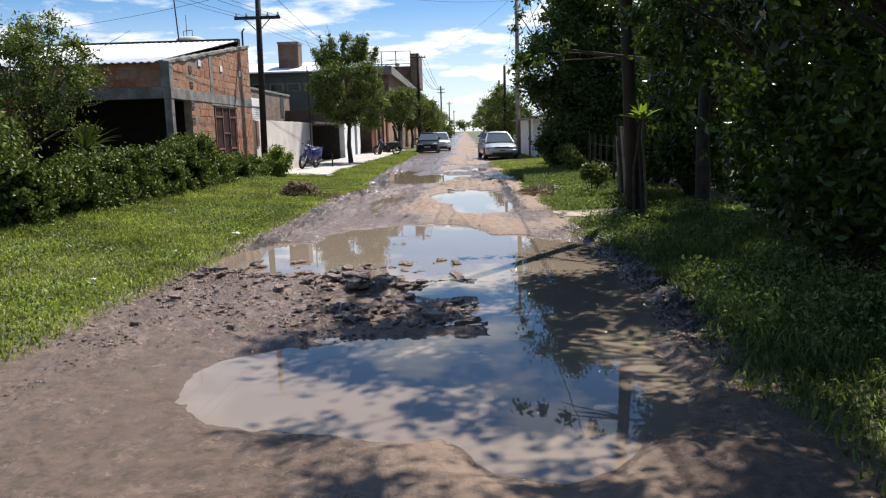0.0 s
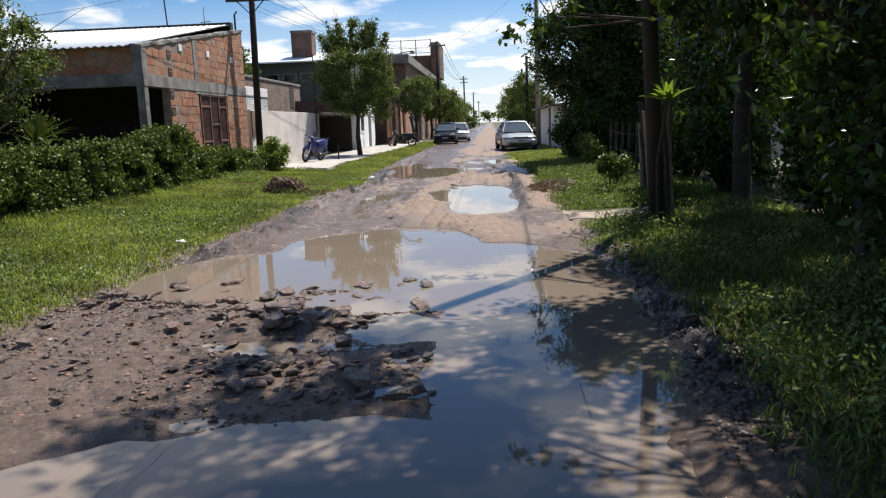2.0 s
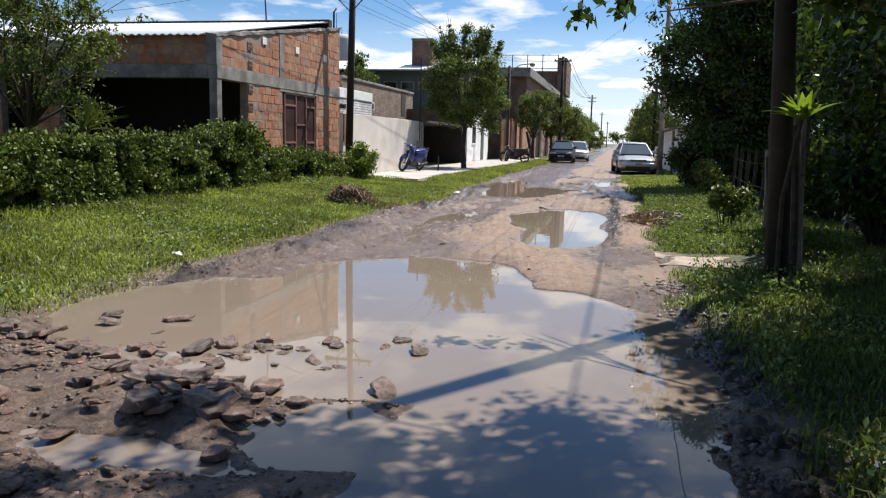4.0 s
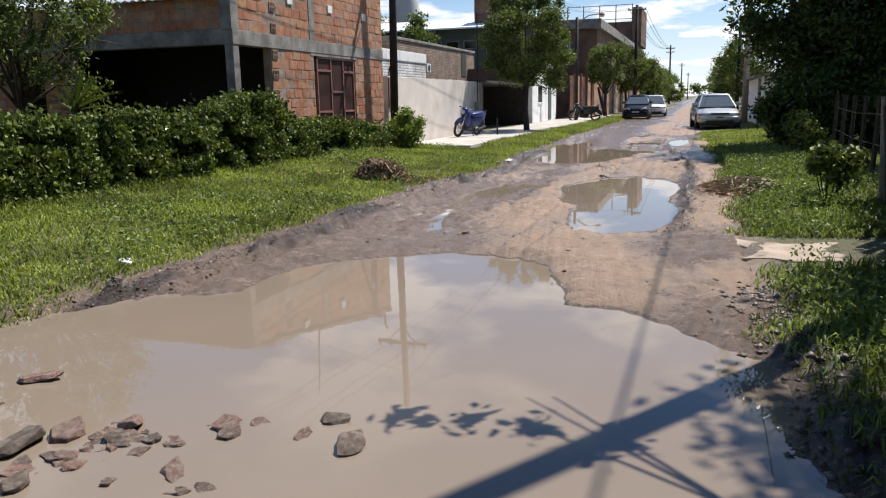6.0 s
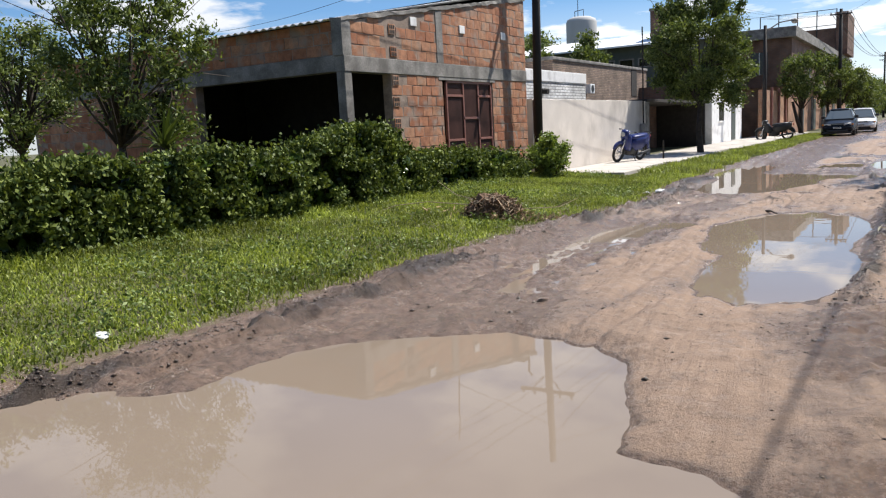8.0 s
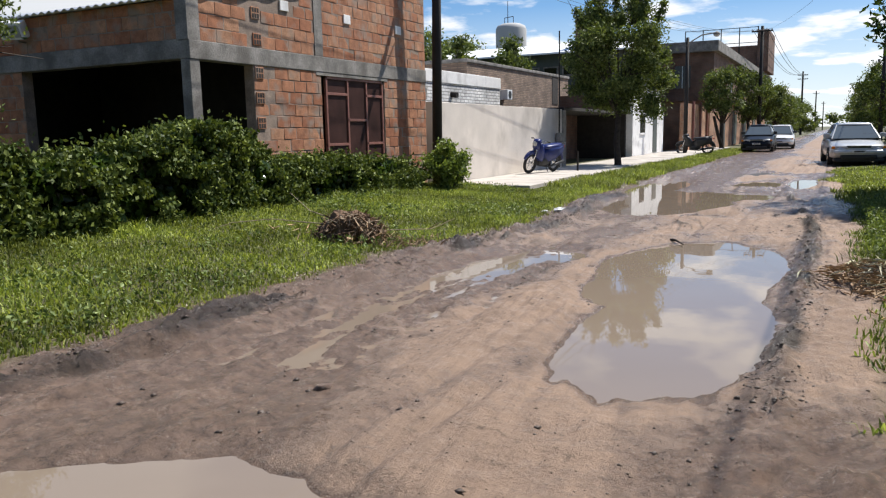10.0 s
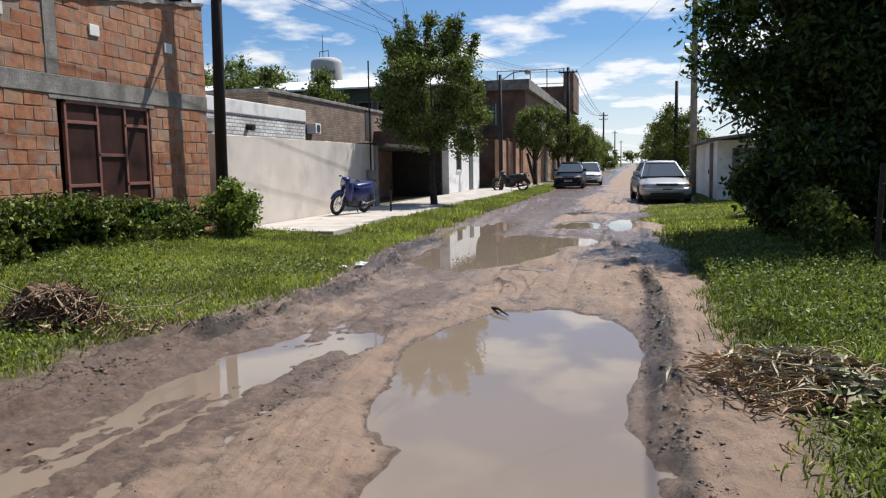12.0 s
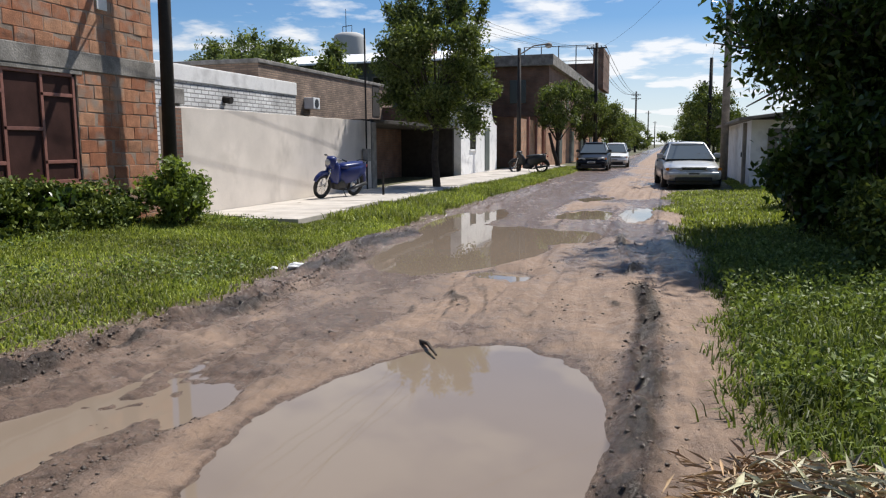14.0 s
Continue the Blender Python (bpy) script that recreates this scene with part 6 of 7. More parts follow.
def car(label, paint, length, width, height, where, turn, kind="sedan"):
    """Nose towards -y; built at the origin and then set down."""
    c = thing("car", (0, 0, 0), label, "car", "parked cars")
    L, W, s = length, width / 2, height / 1.38
    body = loft([(0.0, W * 0.60, 0.36, 0.55 * s), (0.04, W * 0.76, 0.28, 0.61 * s), (0.13, W * 0.88, 0.24, 0.65 * s), (0.38, W * 0.97, 0.22, 0.70 * s), (1.05, W, 0.22, 0.80 * s), (1.35, W, 0.22, 0.87 * s),
                 (2.6, W, 0.22, 0.92 * s), (L - 0.9, W, 0.22, 0.94 * s), (L - 0.25, W * 0.97, 0.26, 0.92 * s), (L - 0.04, W * 0.9, 0.34, 0.80 * s), (L, W * 0.74, 0.40, 0.62 * s)])
    b = part("body", body, paint, c, smooth=True)
    tail = L - 0.75 if kind == "sedan" else L - 0.12
    roof_y0, roof_y1 = 1.98, (L - 1.35 if kind == "sedan" else L - 0.55)
    top, belt = height - 0.03, 0.89 * s
    cab = bmesh.new()
    # glasshouse: slanted sides from the belt up to the roof
    low = [(-W * 0.84, 1.08, belt - 0.03), (W * 0.84, 1.08, belt - 0.03), (W * 0.93, 1.5, belt + 0.01), (W * 0.93, tail - 0.3, belt + 0.01), (W * 0.84, tail, belt), (-W * 0.84, tail, belt), (-W * 0.93, tail - 0.3, belt + 0.01), (-W * 0.93, 1.5, belt + 0.01)]
    high = [(-W * 0.60, roof_y0, top - 0.04), (W * 0.60, roof_y0, top - 0.04), (W * 0.66, roof_y0 + 0.12, top - 0.03), (W * 0.69, roof_y1 - 0.1, top - 0.03), (W * 0.64, roof_y1, top - 0.05), (-W * 0.64, roof_y1, top - 0.05), (-W * 0.69, roof_y1 - 0.1, top - 0.03), (-W * 0.66, roof_y0 + 0.12, top - 0.03)]
    lo, hi = [cab.verts.new(p) for p in low], [cab.verts.new(p) for p in high]
    for i in range(8):
        cab.faces.new((lo[i], lo[(i + 1) % 8], hi[(i + 1) % 8], hi[i]))
    cab.faces.new(hi)
    bmesh.ops.recalc_face_normals(cab, faces=cab.faces)
    part("glasshouse", cab, CAR_GLASS, c, "tinted windows")
    part("roof", loft([(roof_y0 - 0.05, W * 0.56, top - 0.07, top - 0.02), (roof_y0 + 0.3, W * 0.67, top - 0.06, top + 0.03), (roof_y1 - 0.2, W * 0.67, top - 0.06, top + 0.03), (roof_y1 + 0.05, W * 0.60, top - 0.08, top - 0.01)]), paint, c, smooth=True)
    for sd in (-1, 1):
        for (x0, y0, z0), (x1, y1, z1) in (((0.84, 1.08, belt - 0.03), (0.61, roof_y0, top - 0.03)), ((0.935, 2.75, belt), (0.70, 2.68, top - 0.02)), ((0.86, tail, belt), (0.655, roof_y1, top - 0.03))):
            part("pillar", tube(bmesh.new(), [(sd * W * x0, y0, z0 - 0.02), (sd * W * x1, y1, z1)], [0.024, 0.02], 6), paint, c)
        m = part("mirror", boxed(sd * W * 1.0 - 0.10, sd * W * 1.0 + 0.10, 1.52, 1.62, belt - 0.0, belt + 0.14, 0.03), paint if kind == "sedan" else BLACK, c)
        hl = bmesh.new()
        box(hl, sd * W * 0.60 - 0.19, sd * W * 0.60 + 0.19, -0.005, 0.16, 0.53 * s, 0.63 * s, 0.03)
        bmesh.ops.rotate(hl, verts=hl.verts, cent=(sd * W * 0.45, 0, 0), matrix=Matrix.Rotation(sd * 0.28, 3, "Z"))
        h = part("headlight", hl, LAMP_GLASS, c, "clear headlight", smooth=True)
        part("indicator", boxed(sd * W * 0.87 - 0.05, sd * W * 0.87 + 0.05, 0.09, 0.2, 0.54 * s, 0.62 * s, 0.015), AMBER, h)
        part("door_line", boxed(sd * (W + 0.002) - 0.003, sd * (W + 0.002) + 0.003, 2.70, 2.715, 0.32, belt), BLACK, b)
        part("handle", boxed(sd * (W + 0.008) - 0.015, sd * (W + 0.008) + 0.015, 2.42, 2.6, belt - 0.12, belt - 0.08, 0.006), BLACK, c)
        for y in (0.82, L - 0.95):
            wheel(c, sd * (W - 0.09), y, 0.30, 0.19, sd)
    part("bumper", boxed(-W * 0.86, W * 0.86, -0.04, 0.2, 0.37, 0.50, 0.05), paint, c, smooth=True)
    gr = part("grille", boxed(-W * 0.42, W * 0.42, -0.012, 0.06, 0.56 * s, 0.64 * s, 0.012), BLACK, c)
    part("bar", boxed(-W * 0.34, W * 0.34, -0.018, -0.01, 0.592 * s, 0.604 * s), CHROME, gr)
    part("air_intake", boxed(-W * 0.62, W * 0.62, -0.03, 0.2, 0.21, 0.35, 0.04), BLACK, c)
    part("undertray", boxed(-W * 0.85, W * 0.85, 0.02, L - 0.2, 0.13, 0.23, 0.03), BLACK, c)
    pl = part("number_plate", boxed(-0.2, 0.2, -0.066, -0.05, 0.405, 0.495, 0.004), PLATE, c)
    part("plate_bar", boxed(-0.15, 0.15, -0.0685, -0.066, 0.43, 0.47), BLACK, pl)
    for sd in (-1, 1):
        part("wiper", tube(bmesh.new(), [(sd * 0.1, 1.24, belt + 0.015), (sd * 0.1 + 0.42, 1.40, belt + 0.13)], [0.012, 0.008], 5), BLACK, c)
    c.matrix_basis = pose(where[0], where[1], where[2], 0, 0, turn)
    return c


car("silver four-door sedan parked on the grass verge", SILVER, 4.4, 1.70, 1.38, (2.60, 39.25, 0.06), 5)
car("dark blue hatchback parked by the paving", NAVY, 4.0, 1.66, 1.48, (-1.95, 56.0, 0.02), 1, "hatch")
car("white hatchback parked behind a dark car", CAR_WHITE, 3.9, 1.62, 1.45, (-1.2, 62.2, 0.02), 2, "hatch")
car("small grey car parked far along the road", SILVER, 4.0, 1.64, 1.42, (2.9, 74, 0.02), 0, "hatch")


def motorbike(label, paint, where, turn, lean):
    """A small step-through motorcycle, nose towards -y."""
    m = thing("motorcycle", (0, 0, 0), label, "motorcycle", "parked motorcycles")
    R = 0.29
    for y in (-0.61, 0.61):
        t = part("wheel", lathe(bmesh.new(), [(R - 0.07, -0.03), (R - 0.02, -0.042), (R, -0.02), (R, 0.02), (R - 0.02, 0.042), (R - 0.07, 0.03)], (0, y, R), "x", 28), RUBBER, m, "black tyre", smooth=True)
        part("rim", lathe(bmesh.new(), [(R - 0.075, -0.02), (R - 0.06, -0.025), (R - 0.06, 0.025), (R - 0.075, 0.02), (R - 0.09, 0.0), (R - 0.075, -0.02)], (0, y, R), "x", 24), BLACK, t)
        part("hub", lathe(bmesh.new(), [(0, -0.06), (0.06, -0.05), (0.06, 0.05), (0, 0.06)], (0, y, R), "x", 14), CHROME, t)
        for k in range(8):
            a = k * math.pi / 4
            part("spoke", tube(bmesh.new(), [(0, y, R), (0, y + math.cos(a) * (R - 0.07), R + math.sin(a) * (R - 0.07))], [0.005, 0.005], 4), CHROME, t)
    for sx in (-0.07, 0.07):
        part("fork", tube(bmesh.new(), [(sx, -0.61, R), (sx, -0.50, 0.62), (sx * 0.7, -0.42, 0.86)], [0.018, 0.022, 0.02], 8), CHROME, m, smooth=True)
        part("shock", tube(bmesh.new(), [(sx * 1.6, 0.58, R + 0.02), (sx * 1.6, 0.46, 0.66)], [0.028, 0.024], 8), BLACK, m)
        part("grip", tube(bmesh.new(), [(sx * 3.4, -0.33, 0.98), (sx * 4.9, -0.28, 0.96)], [0.018, 0.018], 8), RUBBER, m)
    part("handlebar", tube(bmesh.new(), [(-0.26, -0.32, 0.98), (-0.1, -0.38, 0.96), (0.1, -0.38, 0.96), (0.26, -0.32, 0.98)], [0.013] * 4, 8), CHROME, m)
    bm = loft([(-0.56, 0.06, 0.80, 0.94), (-0.48, 0.12, 0.72, 1.0), (-0.36, 0.11, 0.66, 1.0), (-0.30, 0.05, 0.7, 0.96)])
    part("headlamp_cowl", bm, paint, m, smooth=True)
    part("headlamp", lathe(bmesh.new(), [(0.08, 0.0), (0.06, -0.03), (0.0, -0.045)], (0, -0.55, 0.87), "y", 18), LAMP_GLASS, m, smooth=True)
    part("leg_shield", loft([(-0.46, 0.10, 0.48, 0.84), (-0.36, 0.17, 0.40, 0.92), (-0.24, 0.15, 0.36, 0.82), (-0.10, 0.10, 0.36, 0.6)]), paint, m, smooth=True)
    fd = bmesh.new()
    pts = [(0, -0.61 + math.cos(a) * (R + 0.035), R + math.sin(a) * (R + 0.035)) for a in np.linspace(0.25, 2.7, 9)]
    tube(fd, pts, [0.045, 0.055, 0.06, 0.06, 0.06, 0.06, 0.055, 0.05, 0.04], 8)
    part("front_mudguard", fd, paint, m, smooth=True)
    rm = bmesh.new()
    pts = [(0, 0.61 + math.cos(a) * (R + 0.05), R + math.sin(a) * (R + 0.05)) for a in np.linspace(-0.1, 1.9, 8)]
    tube(rm, pts, [0.03, 0.045, 0.06, 0.065, 0.065, 0.065, 0.06, 0.05], 8)
    part("rear_mudguard", rm, paint, m, smooth=True)
    part("side_panel", loft([(-0.12, 0.07, 0.46, 0.62), (0.1, 0.15, 0.34, 0.76), (0.45, 0.17, 0.42, 0.80), (0.80, 0.11, 0.60, 0.84)]), paint, m, smooth=True)
    part("seat", loft([(-0.10, 0.08, 0.72, 0.78), (0.05, 0.13, 0.72, 0.82), (0.45, 0.14, 0.75, 0.85), (0.72, 0.11, 0.79, 0.86)]), paint if paint == BLUE else BLACK, m, "padded seat", smooth=True)
    part("engine", loft([(-0.26, 0.09, 0.22, 0.44), (-0.1, 0.13, 0.2, 0.46), (0.15, 0.12, 0.22, 0.44), (0.25, 0.07, 0.26, 0.40)]), BLACK, m, smooth=True)
    part("exhaust", tube(bmesh.new(), [(0.12, -0.12, 0.22), (0.14, 0.2, 0.2), (0.15, 0.4, 0.26), (0.15, 0.85, 0.34)], [0.018, 0.02, 0.042, 0.045], 10), BLACK, m, smooth=True)
    part("carrier", tube(bmesh.new(), [(-0.1, 0.66, 0.86), (-0.1, 0.84, 0.89), (0.1, 0.84, 0.89), (0.1, 0.66, 0.86)], [0.012] * 4, 6), BLACK, m)
    part("tail_lamp", boxed(-0.06, 0.06, 0.86, 0.91, 0.72, 0.80, 0.015), RED, m)
    part("side_stand", tube(bmesh.new(), [(0.1, 0.0, 0.26), (0.24, 0.06, 0.03)], [0.012, 0.012], 6), BLACK, m)
    m.matrix_basis = pose(where[0], where[1], where[2], 0, lean, turn)
    return m


motorbike("blue step-through motorcycle leaning on its stand", BLUE, (-5.80, 32.7, 0.165), -16, 13)
motorbike("dark motorcycle parked side-on near the grass", BLACK, (-4.35, 51.0, 0.1), -80, 6)
rod = thing("marker_rod", (-4.95, 33.6, 0.16), "short dark iron rod standing in the paving", "rod")
part("shaft", tube(bmesh.new(), [(-4.95, 33.6, 0.15), (-4.95, 33.6, 0.74)], [0.03, 0.028], 8), OLD_POLE, rod)
tall_rod = thing("conduit", (-6.3, 35.9, 0.2), "tall thin meter conduit beside the boundary wall", "conduit")
part("pipe", tube(bmesh.new(), [(-6.3, 35.9, 0.15), (-6.3, 35.9, 4.6)], [0.026, 0.024], 8), OLD_POLE, tall_rod)
part("meter_box", boxed(-6.38, -6.22, 35.78, 36.02, 0.95, 1.3, 0.01), CONCRETE, tall_rod)

# ---- concrete crossing slab over the ditch ----
bm = boxed(2.35, 3.95, 13.45, 14.25, -0.06, 0.055, 0.02)
bmesh.ops.subdivide_edges(bm, edges=[e for e in bm.edges if e.calc_length() > 0.5], cuts=14, use_grid_fill=True)
for v in bm.verts:
    v.co += Vector((0.10 * noise.noise(v.co * 4), 0.10 * noise.noise(v.co * 5 + Vector((7, 0, 0))), 0.02 * noise.noise(v.co * 6)))
    v.co.y += 0.12 * math.sin(v.co.x * 4)
    v.co.x += 0.10 * math.sin(v.co.y * 7)
solo("crossing_slab", bm, SLAB, (3.1, 13.9, 0.0), "cracked concrete slab crossing the ditch", "slab")

# ---- rubble and stones ----
stone_meshes = []
for k in range(12):
    # broken slabs and brick ends: a hull over scattered corners, flat above and below
    bm = bmesh.new()
    r = random.Random(300 + k)
    long, deep, thick = r.uniform(1.0, 1.6), r.uniform(0.6, 1.0), r.uniform(0.13, 0.28)
    sides = r.choice((4, 5, 5, 6))
    lean_x, lean_y = r.uniform(-0.12, 0.12), r.uniform(-0.12, 0.12)
    for j in range(sides * 2):
        a = j * 6.283 / sides + r.uniform(-0.35, 0.35)
        q = r.uniform(0.7, 1.05) * (1.0 if j < sides else r.uniform(0.78, 0.98))
        u, w = math.cos(a) * long * q, math.sin(a) * deep * q
        bm.verts.new((u, w, (-1 if j < sides else 1) * thick * r.uniform(0.85, 1.0) + lean_x * u + lean_y * w))
    bmesh.ops.convex_hull(bm, input=bm.verts)
    loose = [v for v in bm.verts if not v.link_faces]
    bmesh.ops.delete(bm, geom=loose, context="VERTS")
    bmesh.ops.bevel(bm, geom=list(bm.edges), offset=0.035, segments=1, affect="EDGES")
    bmesh.ops.triangulate(bm, faces=bm.faces)
    bmesh.ops.subdivide_edges(bm, edges=[e for e in bm.edges if e.calc_length() > 0.45], cuts=2, use_grid_fill=True)
    for v in bm.verts:
        v.co += noise.noise_vector(v.co * 1.7 + Vector((k, 0, 0))) * 0.10 + noise.noise_vector(v.co * 5 + Vector((0, k, 0))) * 0.045
    bmesh.ops.recalc_face_normals(bm, faces=bm.faces)
    me = bpy.data.meshes.new("stone")
    bm.to_mesh(me)
    bm.free()
    me.materials.append(ROCK)
    stone_meshes.append(me)
stone_rng = random.Random(77)


def stone(x, y, size, label, group="rubble on the road", sink=0.25):
    o = new("stone", stone_meshes[stone_rng.randrange(12)])
    z = max(ground_at(x, y), LEVEL - 0.03)
    o.matrix_basis = Matrix.LocRotScale((x, y, z + size * (0.28 - sink)), Euler((stone_rng.uniform(-0.18, 0.18), stone_rng.uniform(-0.18, 0.18), stone_rng.uniform(0, 6.3))), (size, size, size))
    return tagged(o, label, "stone", group)


stone(-0.36, 7.86, 0.125, "large pale flat-topped rubble block at the water's edge", sink=-0.1)
stone(-0.10, 7.95, 0.10, "dark rounded rubble block at the water's edge", sink=-0.1)
stone(0.00, 8.45, 0.125, "flat grey broken slab lying in shallow water", sink=-0.15)
stone(-0.08, 8.20, 0.085, "flat reddish broken brick lying in shallow water", sink=-0.2)
stone(-0.55, 8.15, 0.11, "flat broken slab lying in mud", sink=-0.1)
stone(0.20, 7.55, 0.085, "dark wet stone lying in shallow water", sink=-0.1)
stone(0.74, 6.45, 0.10, "dark wet stone lying in shallow water", sink=-0.1)
stone(-1.79, 9.62, 0.11, "broken stone standing out of the muddy water", sink=-0.3)
stone(-1.68, 9.45, 0.09, "broken stone standing out of the muddy water", sink=-0.3)
stone(-1.28, 9.70, 0.09, "broken stone standing out of the muddy water", sink=-0.3)
stone(0.6, 12.7, 0.09, "pale flat stone by the puddle's edge")
stone(-0.33, 14.2, 0.06, "dark clod on the bare dirt")
for count, cx, cy, dx, dy, slope, lo, mean in ((95, -1.15, 8.85, 0.65, 0.17, 0.12, 0.028, 0.026), (45, -0.25, 9.25, 0.28, 0.13, 0.45, 0.028, 0.024),
                                               (45, -0.35, 8.1, 0.30, 0.22, 0.0, 0.03, 0.026), (60, 0.15, 6.75, 0.42, 0.26, 0.15, 0.024, 0.020), (50, -1.2, 7.7, 0.7, 0.6, 0.0, 0.022, 0.020)):
    n = 0
    while n < count:
        x = cx + stone_rng.gauss(0, dx)
        y = cy + slope * (x - cx) + stone_rng.gauss(0, dy)
        if -2.4 < x < 1.0:
            stone(x, y, min(0.11, lo + 0.006 + stone_rng.expovariate(1 / mean)), "rough broken brick rubble lying in mud", sink=stone_rng.uniform(-0.28, 0.05))
            n += 1


def crumbs(label, x, y, lo, hi, mat, seed, name="clods", power=3, flat=1.0):
    """Many small lumps, one mesh: squashed eight-faced grains."""
    rng = np.random.default_rng(seed)
    n = len(x)
    s = (lo + (hi - lo) * rng.uniform(0, 1, n) ** power)[:, None, None]
    shape = np.array([[1, 0, 0], [0, 1, 0], [-1, 0, 0], [0, -1, 0], [0.1, 0.1, 0.55 * flat], [0, 0, -0.5]], float)
    v = shape[None] * s * (1 + 0.45 * rng.uniform(-1, 1, (n, 6, 1)))
    a = rng.uniform(0, 6.28, n)
    ca, sa = np.cos(a)[:, None], np.sin(a)[:, None]
    vx, vy = v[..., 0] * ca - v[..., 1] * sa, v[..., 0] * sa + v[..., 1] * ca
    z = ground_height(x, y)
    verts = np.stack([vx + x[:, None], vy + y[:, None], v[..., 2] + z[:, None]], -1).reshape(-1, 3)
    f = np.array([0, 1, 4, 1, 2, 4, 2, 3, 4, 3, 0, 4, 1, 0, 5, 2, 1, 5, 3, 2, 5, 0, 3, 5])
    idx = (np.arange(n)[:, None] * 6 + f).ravel()
    return tagged(mesh_part(name, fast_mesh(name, verts, 3, idx, mat)), label, "debris", "", "stuff")


deb = np.random.default_rng(400)


def pick(x0, x1, y0, y1, n, want):
    x, y = deb.uniform(x0, x1, n), deb.uniform(y0, y1, n)
    k = want(x, y) > deb.uniform(0, 1, n)
    return x[k], y[k]


x, y = pick(-2.6, 2.3, 2.3, 30, 30000, lambda x, y: (hollow_distance(x, y) > 0.05) * np.clip(0.25 + 2.2 * fbm(x * 1.5, y * 0.8, 401), 0.04, 1))
crumbs("scattered small pebbles and crumbs of dirt", x, y, 0.002, 0.011, CRUMB, 402, "gravel")
x, y = pick(-2.8, 2.6, 2.3, 30, 130000, lambda x, y: (hollow_distance(x, y) > -0.05) * (np.exp(-((x - left_edge(y) - 0.33) / 0.22) ** 2) * np.clip(8 * fbm(x * 4.5, y * 0.7, 403) + 0.15, 0, 1) + 0.25 * np.clip(y - 14.8, 0, 1) * np.clip((21.5 - y) / 2, 0, 1) * np.exp(-((x - mud_line(y)) / 0.13) ** 2) * np.clip(0.7 + 3 * fbm(x * 3, y * 1.5, 410), 0, 1)))
crumbs("dark churned mud clods along the road margins", x, y, 0.004, 0.020, MUD, 404)
x, y = pick(1.7, 2.95, 5.6, 13, 16000, lambda x, y: np.exp(-((x - 2.5) / 0.3) ** 2) * (y < 12.6) * np.clip(0.4 + 3 * fbm(x * 3, y * 3, 411), 0.1, 1))
crumbs("dark churned mud bank beside the puddle", x, y, 0.005, 0.036, MUD, 405)
x, y = pick(-2.4, 1.0, 5.9, 9.3, 6000, lambda x, y: (hollow_distance(x, y) > -0.12) * np.clip(0.45 + 2.5 * fbm(x * 2, y * 2, 406), 0.08, 1))
crumbs("crushed brick rubble and mud crumbs", x, y, 0.004, 0.026, MUD, 407, "gravel")
x, y = pick(-2.5, 1.0, 5.9, 9.9, 11000, lambda x, y: (hollow_distance(x, y) > -0.16) * np.clip(0.9 * np.exp(-((y - 8.8 - 0.2 * (x + 1.1)) / 0.35) ** 2) + 0.8 * np.exp(-((x - 0.1) / 0.6) ** 2 - ((y - 6.75) / 0.4) ** 2) + 0.12 + 0.6 * fbm(x * 2.5, y * 2.5, 417), 0, 1))
crumbs("small broken chips of brick strewn in mud", x, y, 0.005, 0.030, CHIP, 418, "gravel", 3, 0.6)
y = deb.uniform(14.6, 24, 3000)
x = mud_line(y) + 0.03 + deb.normal(0, 0.09, 3000)
keep = fbm(x * 3, y * 2, 419) + deb.normal(0, 0.08, 3000) > 0.08
crumbs("black wet mud clods between the puddle and the footpath", x[keep], y[keep], 0.003, 0.020, MUD, 420)
x, y = pick(-2.2, 1.8, 12.6, 30, 9000, lambda x, y: (hollow_distance(x, y) > 0.0) * np.clip(fbm(x * 2.4, y * 2.4, 408) * 3, 0, 1))
crumbs("dark wet clods dropped on the dirt", x, y, 0.004, 0.024, MUD, 409)

lip_y = deb.uniform(10.8, 27, 9000)
lip_x = left_edge(lip_y) + np.where(deb.uniform(0, 1, 9000) < 0.5, 0.2, 0.46) + deb.normal(0, 0.075, 9000)
keep = fbm(lip_x * 1.5, lip_y * 1.3, 412) + deb.normal(0, 0.09, 9000) > 0.07
crumbs("rough dark clods thrown up along the wheel rut", lip_x[keep], lip_y[keep], 0.004, 0.022, MUD, 413)
lip_y = deb.uniform(17.10, 18.80, 380)
lip_x = -0.48 + (lip_y - 17.40) * 0.025 + 0.12 * fbm(lip_y * 1.5, lip_y * 0 + 2.2, 415) + deb.normal(0, 0.06, 380)
crumbs("crumbled mud ridge between the wheel ruts", lip_x, lip_y, 0.003, 0.017, MUD, 416)

# ---- stick in the puddle, litter ----
st = solo("stick", tube(bmesh.new(), [(0.19, 20.60, 0.0), (0.29, 20.44, 0.028), (0.34, 20.40, 0.03), (0.46, 20.20, 0.012)], [0.010, 0.016, 0.014, 0.007], 7), BARK, (0.3, 20.42, -0.02), "short dark broken stick at the puddle's edge", "stick")


def crumpled(x, y, r, label, seed, name="plastic_bag"):
    bm = bmesh.new()
    bmesh.ops.create_icosphere(bm, subdivisions=3, radius=r)
    for v in bm.verts:
        k = 1 + 0.55 * noise.noise(v.co * (2.2 / r) * 0.5 + Vector((seed, 0, 0)))
        v.co = Vector((v.co.x * k * 1.3, v.co.y * k, v.co.z * k * 0.5))
    z = ground_at(x, y)
    bmesh.ops.translate(bm, verts=bm.verts, vec=(x, y, z + r * 0.4))
    return solo(name, bm, PLASTIC, (x, y, z), label, "litter", "litter on the verge")


